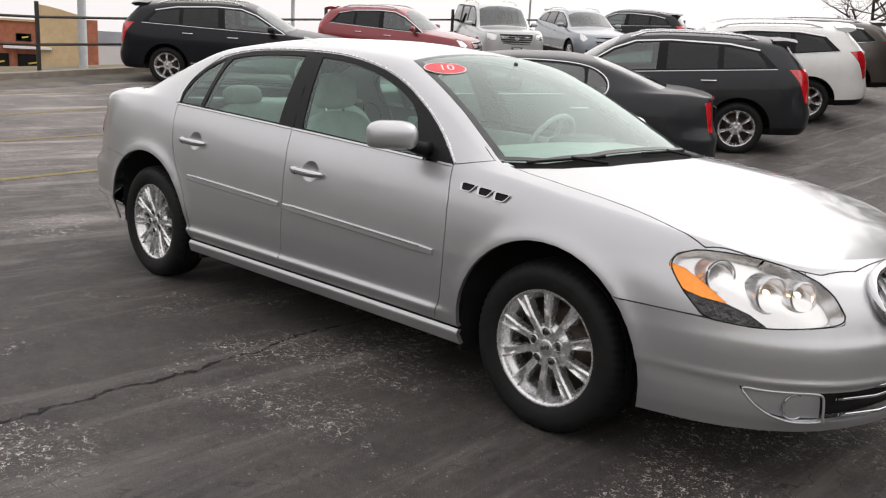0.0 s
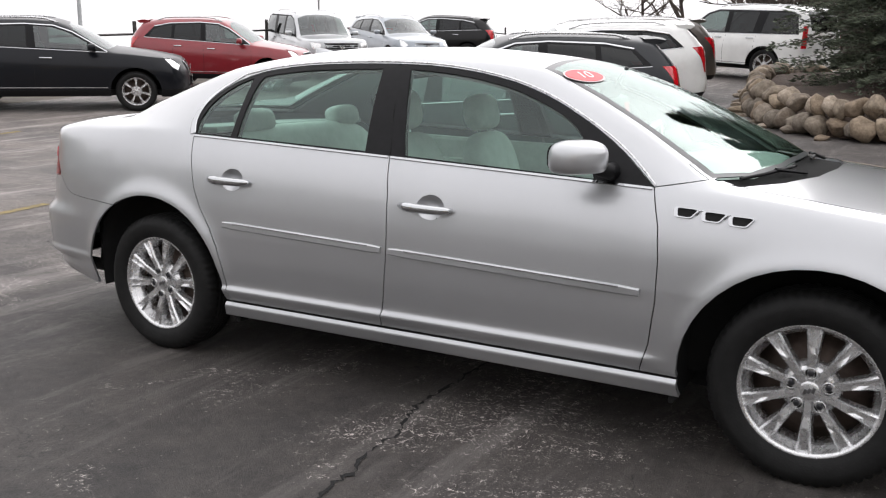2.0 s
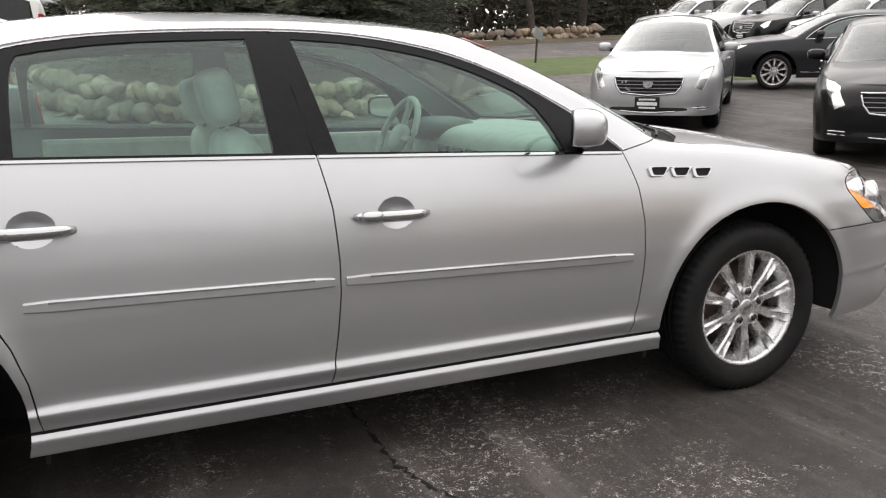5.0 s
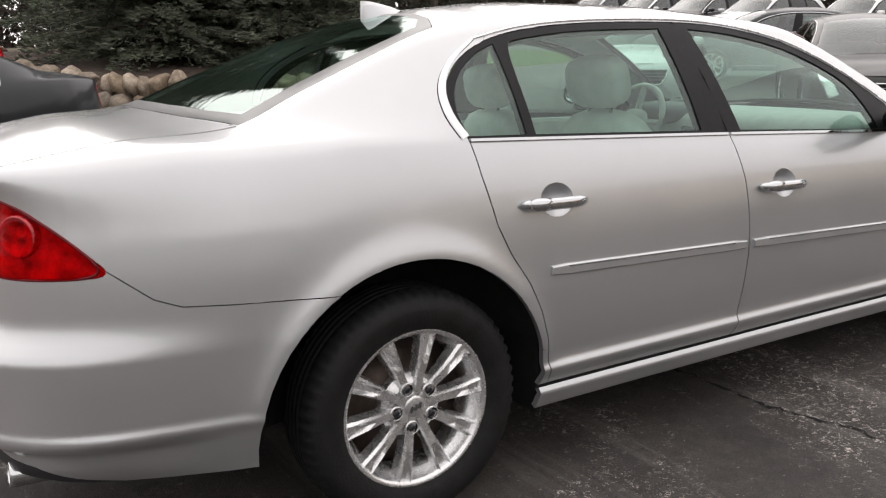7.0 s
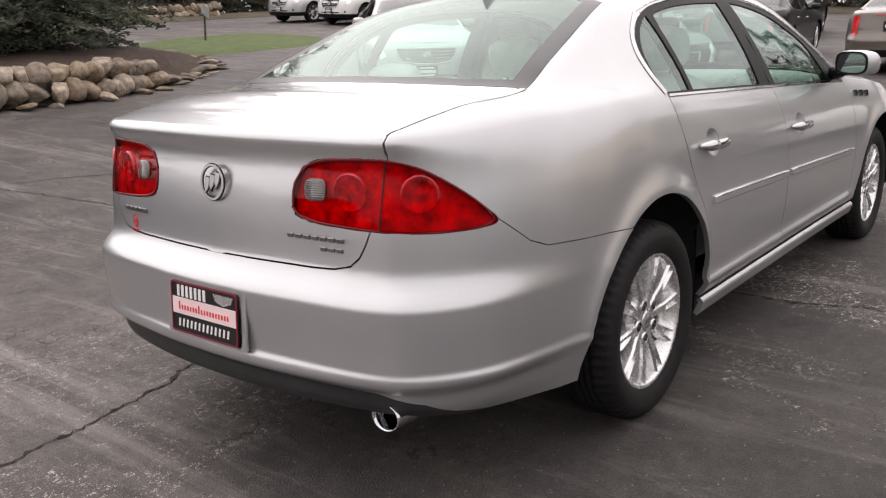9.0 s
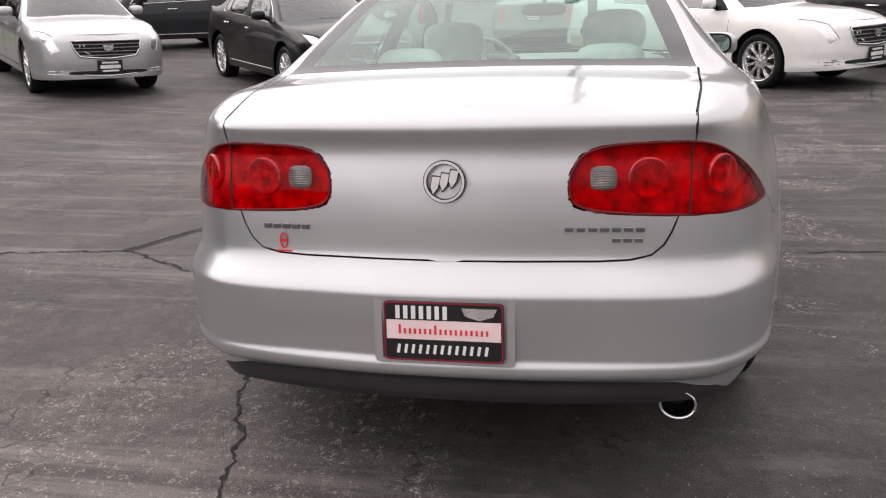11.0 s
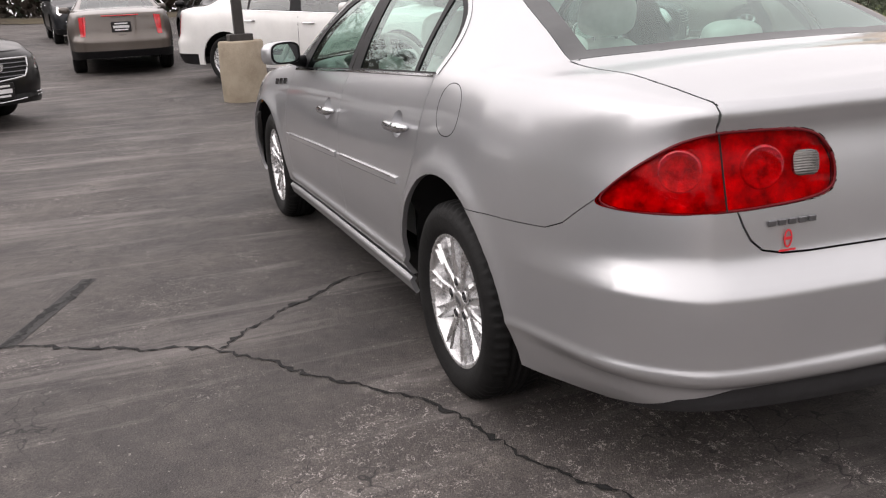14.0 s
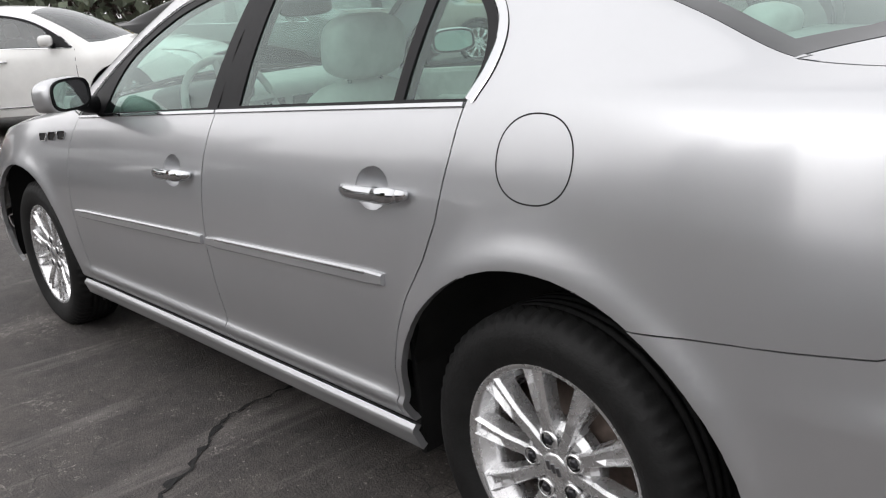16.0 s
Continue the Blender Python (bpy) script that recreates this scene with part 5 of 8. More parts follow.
def hero_front(sk, car, g):
    # dark shut line round the bonnet
    line = sk.border(g["hood"])
    on = [q.y > 0.015 for q in line]
    first = next(k for k in range(len(line)) if on[k] and not on[k - 1])
    edge = [line[(first + k) % len(line)] for k in range(len(line)) if on[(first + k) % len(line)]]
    for s in (1, -1):
        bm = bmesh.new()
        add_tube(bm, [(q.x, q.y * s, q.z - 0.0012) for q in edge], 0.0017, 6)
        bmesh.ops.recalc_face_normals(bm, faces=bm.faces)
        part("bonnet_gap", bm, GAP, car)
    for s in (1, -1):
        base = sk.piece("headlamp", g["head"], REFLECTOR, car, (s,), fold=-0.036, gap=0.0, lift=-0.042, label="clear headlamp with amber corner, lit")
        sk.piece("lens", g["head"] + g["amber"] + g["rib"], LENS, base, (s,), fold=0.004, gap=0.002, lift=0.001)
        sk.piece("amber_marker", g["amber"], AMBER, base, (s,), fold=0.05, gap=0, lift=-0.012, label="amber side marker")
        sk.piece("ribbed_marker", g["rib"], LAMP_DARK, base, (s,), fold=0.05, gap=0, lift=-0.018, label="grey ribbed lamp base")
        sk.piece("seal", g["head"] + g["amber"] + g["rib"], GAP, base, (s,), fold=0, gap=0, lift=-0.090)
        for x, y, z, r, lit in ((2.205, 0.694, 0.690, 0.056, True), (2.052, 0.758, 0.730, 0.050, False), (2.278, 0.622, 0.688, 0.046, True)):
            bm = bmesh.new()
            mm = pose(x + 0.020, s * (y + 0.012), z + 0.004, 0, -4, s * 30)
            add_lathe(bm, [(0.0, -0.045), (r * 0.4, -0.040), (r * 0.75, -0.020), (r * 0.96, 0.016), (r * 1.0, 0.030), (r * 1.06, 0.032), (r * 1.08, 0.022), (r * 1.10, -0.05)], 36, "x", mm)
            bmesh.ops.recalc_face_normals(bm, faces=bm.faces)
            smooth(part("lamp_bowl", bm, REFLECTOR, base))
            bm = bmesh.new()
            add_tube(bm, [mm @ Vector((0.026, r * 1.07 * math.cos(a), r * 1.07 * math.sin(a))) for a in [2 * math.pi * k / 36 for k in range(36)]], 0.004, 8, closed=True)
            smooth(part("bowl_rim", bm, LAMP_DARK if not lit else CHROME, base))
            bm = bmesh.new()
            add_blob(bm, (-0.016, 0, 0), (0.022, 0.012, 0.012), 1.0, mm, 12, 8)
            smooth(part("bulb", bm, BULB if lit else REFLECTOR, base, "warm lit bulb" if lit else ""))
        sk.piece("fog_pocket", g["fog"], SILVER, car, (s,), fold=0.0, gap=0, lift=-0.022)
        bm = bmesh.new()
        mm = pose(2.350, s * 0.700, 0.347, 0, 0, s * 38)
        add_lathe(bm, [(0.0, -0.010), (0.020, -0.008), (0.030, 0.000), (0.038, 0.016), (0.042, 0.018), (0.043, 0.010), (0.046, -0.04)], 28, "x", mm)
        bmesh.ops.recalc_face_normals(bm, faces=bm.faces)
        fog = smooth(part("fog_lamp", bm, LAMP_DARK, car, "round fog lamp"))
        bm = bmesh.new()
        add_tube(bm, [mm @ Vector((0.017, 0.042 * math.cos(a), 0.042 * math.sin(a))) for a in [2 * math.pi * k / 32 for k in range(32)]], 0.0035, 8, closed=True)
        smooth(part("fog_lamp_rim", bm, CHROME, fog))
        bm = bmesh.new()
        line = sk.border(g["fog"], 4)
        add_tube(bm, [(q.x, q.y * s, q.z) for q in line], 0.0042, 8, closed=True)
        bmesh.ops.recalc_face_normals(bm, faces=bm.faces)
        smooth(part("fog_pocket_lip", bm, SILVER, car))
    # lines of the lower intake; the outer two stand for highlights on its silver edges
    for z, off in ((0.414, -0.004), (0.374, -0.018), (0.326, -0.004)):
        pts = []
        for k in range(41):
            y = -0.60 + 1.2 * k / 40
            x = float(np.interp(abs(y), [0, 0.22, 0.45, 0.65], [2.600, 2.590, 2.545, 2.45])) + off
            pts.append((x, y, z))
        bm = bmesh.new()
        add_tube(bm, pts, 0.006, 8)
        smooth(part("intake_bar", bm, CHROME, car, "bright intake bar"))
    # waterfall grille: oval chrome surround, dark backing, upright bars
    arc = lambda y, z: float(np.interp(abs(y), [0, 0.22, 0.45, 0.65], [2.600, 2.590, 2.545, 2.45])) - float(np.interp(z, [0.50, 0.58, 0.66, 0.72, 0.78], [0.0, 0.018, 0.055, 0.10, 0.165]))
    ring = ring_poly(0, 0.676, 0.450, 0.106, 56, 2.6)
    bm = bmesh.new()
    add_tube(bm, [(arc(y, z) + 0.012, y, z) for y, z in ring], 0.018, 8, closed=True)
    gr = smooth(part("grille_surround", bm, CHROME, car, "chrome grille surround"))
    bm = bmesh.new()
    for k in range(20):
        y0, y1 = -0.44 + 0.044 * k, -0.396 + 0.044 * k
        hh = lambda y: 0.106 * (1 - min(1, abs(y / 0.450)) ** 2.6) ** (1 / 2.6)
        cols = [[bm.verts.new((arc(y, 0.676 + hh(y) * f) + 0.003, y, 0.676 + hh(y) * f)) for f in (-1, -0.5, 0, 0.5, 1)] for y in (y0, y1)]
        for i in range(4):
            bm.faces.new((cols[0][i], cols[1][i], cols[1][i + 1], cols[0][i + 1]))
    part("grille_backing", bm, GAP, gr)
    for k in range(21):
        y = -0.42 + 0.042 * k
        hgt = 0.098 * (1 - abs(y / 0.450) ** 2.6) ** (1 / 2.6)
        bm = bmesh.new()
        add_tube(bm, [(arc(y, 0.676 + hgt * f) + 0.012, y, 0.676 + hgt * f) for f in (-1, -0.5, 0, 0.5, 1)], 0.006, 6, flat=0.8)
        smooth(part("grille_bar", bm, CHROME, gr))
    # wipers
    for y0, y1 in ((0.44, -0.04), (-0.30, -0.66)):
        pts = []
        for k in range(9):
            y = y0 + (y1 - y0) * k / 8
            x = float(np.interp(abs(y), [0, 0.1, 0.35, 0.58, 0.735], [1.300, 1.297, 1.27, 1.20, 1.085])) + 0.024
            z = float(np.interp(abs(y), [0, 0.35, 0.58, 0.735], [1.045, 1.038, 1.026, 1.004])) - 0.018
            pts.append((x, y, z))
        bm = bmesh.new()
        add_tube(bm, pts, 0.0062, 6)
        w = smooth(part("wiper", bm, TRIM, car, "black wiper"))
        bm = bmesh.new()
        add_tube(bm, [(pts[4][0], pts[4][1], pts[4][2] + 0.006), (pts[1][0] + 0.05, pts[1][1], pts[1][2] - 0.02)], 0.007, 6)
        part("wiper_arm", bm, TRIM, w)
    # price-year sticker inside the screen
    n = Vector((0.337, -0.166, 0.926)).normalized()
    side = Vector((-0.34, -0.94, -0.05))
    side = (side - n * side.dot(n)).normalized() * -1
    up = n.cross(side)
    c = Vector((0.508, -0.473, 1.343)) + n * 0.0015
    m = Matrix(((side.x, up.x, n.x, c.x), (side.y, up.y, n.y, c.y), (side.z, up.z, n.z, c.z), (0, 0, 0, 1)))
    bm = bmesh.new()
    add_prism(bm, ring_poly(0, 0, 0.108, 0.062, 40), 0.002, m)
    st = part("year_sticker", bm, PLATE_P, car, "red oval sticker with the number 10")
    bm = bmesh.new()
    add_prism(bm, ring_poly(0, 0, 0.100, 0.055, 40), 0.002, m @ pose(0, 0, 0.0015))
    part("sticker_field", bm, STICK_R, st)
    cu = bpy.data.curves.new("sticker_number", "FONT")
    cu.body, cu.size, cu.align_x, cu.align_y, cu.shear = "10", 0.085, "CENTER", "CENTER", 0.25
    tmp = bpy.data.objects.new("tmp", cu)
    me = bpy.data.meshes.new_from_object(tmp)
    bpy.data.objects.remove(tmp)
    me.materials.append(PLATE_W)
    ob = new("sticker_number", me)
    ob.parent = st
    ob.matrix_basis = m @ pose(0, 0, 0.0045)


def hero_cabin(sk, car):
    # floor pan, underbody, inner panels
    bm = bmesh.new()
    add_box(bm, (1.95, 1.44, 0.10), pose(0.0, 0, 0.235), 0.02)
    for x, w in ((1.95, 0.9), (-1.95, 0.8)):
        add_box(bm, (w, 1.0, 0.36), pose(x, 0, 0.46), 0.03)
    # unseen boxes for subframe, tank and silencer, added to deepen the shade underneath
    add_box(bm, (1.0, 1.05, 0.14), pose(1.50, 0, 0.235), 0.03)
    add_box(bm, (0.55, 1.10, 0.14), pose(-1.30, 0, 0.245), 0.04)
    add_box(bm, (0.42, 0.95, 0.15), pose(-2.05, 0, 0.275), 0.05)
    part("underbody", bm, GAP, car, "dark underbody")
    bm = bmesh.new()
    add_box(bm, (1.92, 1.40, 0.04), pose(-0.03, 0, 0.38), 0.01)
    part("cabin_floor", bm, LEATHER_DK, car)
    for s in (1, -1):
        bm = bmesh.new()
        add_box(bm, (1.92, 0.05, 0.58), pose(-0.03, s * 0.775, 0.68, 0, 1.4, 0), 0.02)
        add_box(bm, (0.62, 0.07, 0.07), pose(0.25, s * 0.73, 0.80), 0.025)
        add_box(bm, (0.55, 0.07, 0.07), pose(-0.75, s * 0.73, 0.83), 0.025)
        bmesh.ops.recalc_face_normals(bm, faces=bm.faces)
        part("door_card", bm, LEATHER, car, "light grey inner door panel")
    def seat(y, x0, back_x, top, hr_x, hr_z, material):
        bm = bmesh.new()
        add_blob(bm, (x0, y, 0.60), (0.27, 0.25, 0.10), 0.55)
        st = smooth(part("seat", bm, material, car, "light grey leather seat"))
        bm = bmesh.new()
        add_blob(bm, (0, 0, 0), (0.085, 0.245, 0.33), 0.6, pose(back_x, y, top - 0.32, 0, -14, 0))
        smooth(part("backrest", bm, material, st))
        bm = bmesh.new()
        add_blob(bm, (0, 0, 0), (0.060, 0.145, 0.095), 0.62, pose(hr_x, y, hr_z, 0, -12, 0))
        smooth(part("headrest", bm, material, st))
        for q in (-0.06, 0.06):
            bm = bmesh.new()
            add_tube(bm, [(back_x - 0.08, y + q, top - 0.06), (hr_x, y + q, hr_z)], 0.007, 6)
            part("headrest_post", bm, CHROME, st)
    seat(-0.38, 0.02, -0.300, 1.08, -0.405, 1.185, LEATHER)
    seat(0.38, 0.05, -0.265, 1.05, -0.365, 1.150, LEATHER)
    bm = bmesh.new()
    add_blob(bm, (-0.85, 0, 0.60), (0.27, 0.63, 0.11), 0.5)
    rs = smooth(part("rear_seat", bm, LEATHER, car, "light grey leather rear bench"))
    bm = bmesh.new()
    add_blob(bm, (0, 0, 0), (0.10, 0.625, 0.30), 0.5, pose(-1.20, 0, 0.79, 0, -20, 0))
    smooth(part("rear_backrest", bm, LEATHER, rs))
    for y in (0.38, -0.38):
        bm = bmesh.new()
        add_blob(bm, (0, 0, 0), (0.060, 0.125, 0.060), 0.65, pose(-1.27, y, 1.105, 0, -15, 0))
        smooth(part("rear_headrest", bm, LEATHER, rs))
    bm = bmesh.new()
    add_box(bm, (0.60, 1.24, 0.03), pose(-1.60, 0, 1.055, 0, -3, 0), 0.012)
    part("parcel_shelf", bm, LEATHER_DK, car)
    # dashboard, wheel, console
    bm = bmesh.new()
    add_blob(bm, (0.93, 0, 0.86), (0.30, 0.72, 0.155), 0.45)
    dash = smooth(part("dashboard", bm, LEATHER_DK, car, "grey dashboard"))
    bm = bmesh.new()
    add_blob(bm, (0.72, 0.38, 0.985), (0.14, 0.20, 0.055), 0.7)
    smooth(part("instrument_hood", bm, DASH, dash))
    for y in (-0.16, -0.02, 0.12, -0.62):
        bm = bmesh.new()
        add_box(bm, (0.02, 0.10, 0.05), pose(0.628, y, 0.91), 0.008)
        vent = part("air_vent", bm, DASH, dash)
    bm = bmesh.new()
    add_box(bm, (0.9, 0.20, 0.22), pose(0.15, 0, 0.55), 0.03)
    part("centre_console", bm, LEATHER_DK, car)
    wm = pose(0.505, 0.38, 0.955, 0, -65, 0)
    bm = bmesh.new()
    add_tube(bm, [wm @ Vector((0.185 * math.cos(a), 0.185 * math.sin(a), 0)) for a in [2 * math.pi * k / 36 for k in range(36)]], 0.015, 8, closed=True)
    sw = smooth(part("steering_wheel", bm, LEATHER_DK, car, "grey leather steering wheel"))
    bm = bmesh.new()
    add_blob(bm, (0, 0, -0.01), (0.065, 0.075, 0.03), 0.7, wm)
    smooth(part("wheel_hub", bm, LEATHER_DK, sw))
    for a in (0, math.pi, -math.pi / 2):
        bm = bmesh.new()
        add_tube(bm, [wm @ Vector((0.05 * math.cos(a), 0.05 * math.sin(a), -0.01)), wm @ Vector((0.18 * math.cos(a), 0.18 * math.sin(a), 0))], 0.016, 6)
        part("wheel_spoke", bm, LEATHER_DK, sw)
    bm = bmesh.new()
    add_blob(bm, (0, 0, 0), (0.018, 0.125, 0.036), 0.6, pose(0.46, 0.02, 1.285, 0, 10, 0))
    rv = smooth(part("rear_view_mirror", bm, DASH, car, "dark rear view mirror"))
    bm = bmesh.new()
    add_tube(bm, [(0.47, 0.02, 1.29), (0.53, 0.02, 1.385)], 0.010, 6)
    part("mirror_stem", bm, DASH, rv)
    # roof lining
    bm = bmesh.new()
    rows = []
    for k in range(13):
        x = 0.32 - 1.38 * k / 12
        zc = float(np.interp(-x, [-0.4, -0.12, 0.25, 0.65, 0.95, 1.08], [1.395, 1.43, 1.455, 1.457, 1.435, 1.413])) - 0.02
        rows.append([bm.verts.new((x, y, zc - 0.05 * (y / 0.53) ** 2)) for y in [-0.53 + 0.106 * i for i in range(11)]])
    for a, b in zip(rows, rows[1:]):
        for i in range(10):
            bm.faces.new((a[i], a[i + 1], b[i + 1], b[i]))
    smooth(part("roof_lining", bm, LEATHER, car))


hero, hero_skin, hero_groups = hero_car()


# ---- the other parked cars: a saloon, a crossover and a tall estate, each built once and copied ----
PAINT = paint("car_paint", (0.5, 0.5, 0.5))
SUV = [
    (2.40, 0.00, 0.93, 2.24, 0.00, 0.950, 2.22, 0.955, 0.26, 1, 0),
    (2.36, 0.40, 0.93, 2.19, 0.38, 0.955, 2.12, 0.985, 0.26, 1, 0),
    (2.25, 0.68, 0.93, 2.06, 0.62, 0.965, 1.92, 1.025, 0.26, 1, 0),
    (2.06, 0.86, 0.95, 1.90, 0.72, 0.985, 1.72, 1.060, 0.26, 0.6, 0),
    (1.75, 0.93, 0.985, 1.65, 0.77, 1.010, 1.50, 1.090, 0.27, 0.15, 0),
    (1.40, 0.945, 1.02, 1.35, 0.78, 1.045, 1.30, 1.115, 0.28, 0, 0),
    (1.08, 0.940, 1.045, 1.05, 0.775, 1.075, 1.10, 1.140, 0.28, 0, 0),
    (0.75, 0.935, 1.06, 0.74, 0.72, 1.220, 0.84, 1.280, 0.28, 0, 0),
    (0.40, 0.935, 1.075, 0.38, 0.655, 1.460, 0.46, 1.500, 0.28, 0, 0),
    (0.10, 0.935, 1.09, 0.10, 0.635, 1.565, 0.12, 1.620, 0.28, 0, 0),
    (-0.40, 0.935, 1.11, -0.40, 0.635, 1.600, -0.40, 1.665, 0.28, 0, 0),
    (-1.00, 0.940, 1.135, -1.00, 0.630, 1.590, -1.00, 1.660, 0.28, 0, 0),
    (-1.60, 0.945, 1.165, -1.60, 0.625, 1.550, -1.60, 1.625, 0.29, 0, 0),
    (-1.90, 0.935, 1.175, -1.92, 0.625, 1.500, -1.96, 1.585, 0.30, 0, 0.1),
    (-2.14, 0.90, 1.175, -2.10, 0.640, 1.370, -2.16, 1.380, 0.30, 0, 0.5),
    (-2.30, 0.80, 1.160, -2.24, 0.620, 1.220, -2.28, 1.225, 0.30, 0, 0.9),
    (-2.40, 0.58, 1.130, -2.31, 0.520, 1.160, -2.33, 1.165, 0.30, 0, 1),
    (-2.43, 0.00, 1.130, -2.34, 0.000, 1.150, -2.345, 1.155, 0.30, 0, 1),
]
BOX = [
    (2.52, 0.00, 1.08, 2.40, 0.00, 1.110, 2.38, 1.115, 0.32, 1, 0),
    (2.49, 0.50, 1.08, 2.36, 0.48, 1.115, 2.28, 1.135, 0.32, 1, 0),
    (2.41, 0.78, 1.08, 2.27, 0.72, 1.120, 2.10, 1.150, 0.32, 1, 0),
    (2.22, 0.93, 1.08, 2.10, 0.80, 1.125, 1.90, 1.160, 0.32, 0.6, 0),
    (1.80, 0.98, 1.09, 1.75, 0.83, 1.130, 1.60, 1.175, 0.34, 0.1, 0),
    (1.40, 0.985, 1.10, 1.35, 0.84, 1.140, 1.40, 1.190, 0.36, 0, 0),
    (1.10, 0.98, 1.11, 1.10, 0.83, 1.150, 1.22, 1.210, 0.38, 0, 0),
    (0.80, 0.98, 1.115, 0.82, 0.78, 1.380, 0.92, 1.420, 0.38, 0, 0),
    (0.50, 0.98, 1.12, 0.52, 0.735, 1.660, 0.60, 1.690, 0.38, 0, 0),
    (0.25, 0.98, 1.125, 0.25, 0.72, 1.770, 0.28, 1.810, 0.38, 0, 0),
    (-0.60, 0.98, 1.14, -0.60, 0.72, 1.820, -0.60, 1.870, 0.38, 0, 0),
    (-1.50, 0.98, 1.15, -1.50, 0.72, 1.810, -1.50, 1.865, 0.38, 0, 0),
    (-2.15, 0.975, 1.155, -2.12, 0.71, 1.780, -2.15, 1.830, 0.40, 0, 0),
    (-2.38, 0.95, 1.155, -2.34, 0.70, 1.640, -2.38, 1.660, 0.40, 0, 0.5),
    (-2.50, 0.84, 1.150, -2.45, 0.69, 1.300, -2.47, 1.310, 0.40, 0, 0.9),
    (-2.56, 0.60, 1.140, -2.49, 0.55, 1.180, -2.50, 1.190, 0.40, 0, 1),
    (-2.58, 0.00, 1.140, -2.50, 0.00, 1.170, -2.51, 1.175, 0.40, 0, 1),
]
CAR_LOW = [(0.20, 0.10), (0.26, 0.07), (0.30, 0.04), (0.36, 0.015), (0.45, 0.012), (0.56, 0.004), (0.70, 0.0)]
CAR_FRONT = [(0.20, 0.12), (0.26, 0.06), (0.34, 0.02), (0.44, 0.0), (0.62, 0.008), (0.74, 0.03), (0.84, 0.07), (0.93, 0.13), (1.0, 0.14), (1.2, 0.15)]
CAR_REAR = [(0.26, 0.12), (0.34, 0.05), (0.42, 0.01), (0.56, 0.0), (0.66, 0.02), (0.76, 0.04), (0.90, 0.045), (1.02, 0.06), (1.13, 0.09), (1.2, 0.10)]
SALOON_FRONT = [(0.19, 0.10), (0.24, 0.04), (0.30, 0.0), (0.33, 0.002), (0.345, 0.022), (0.40, 0.018), (0.44, 0.004), (0.60, 0.012), (0.70, 0.030), (0.77, 0.050), (0.80, 0.075), (0.83, 0.13), (0.9, 0.17), (1.1, 0.2)]
XSALOON = [list(r) for r in HERO]
for _r in XSALOON:
    # blunter, higher nose and a shorter, higher tail than the silver saloon
    _k = max(0.0, (_r[0] - 1.3) / 1.3)
    _r[2] += 0.055 * _k
    _r[5] += 0.055 * _k
    _r[7] += 0.050 * _k
    _r[0] -= 0.05 * _k

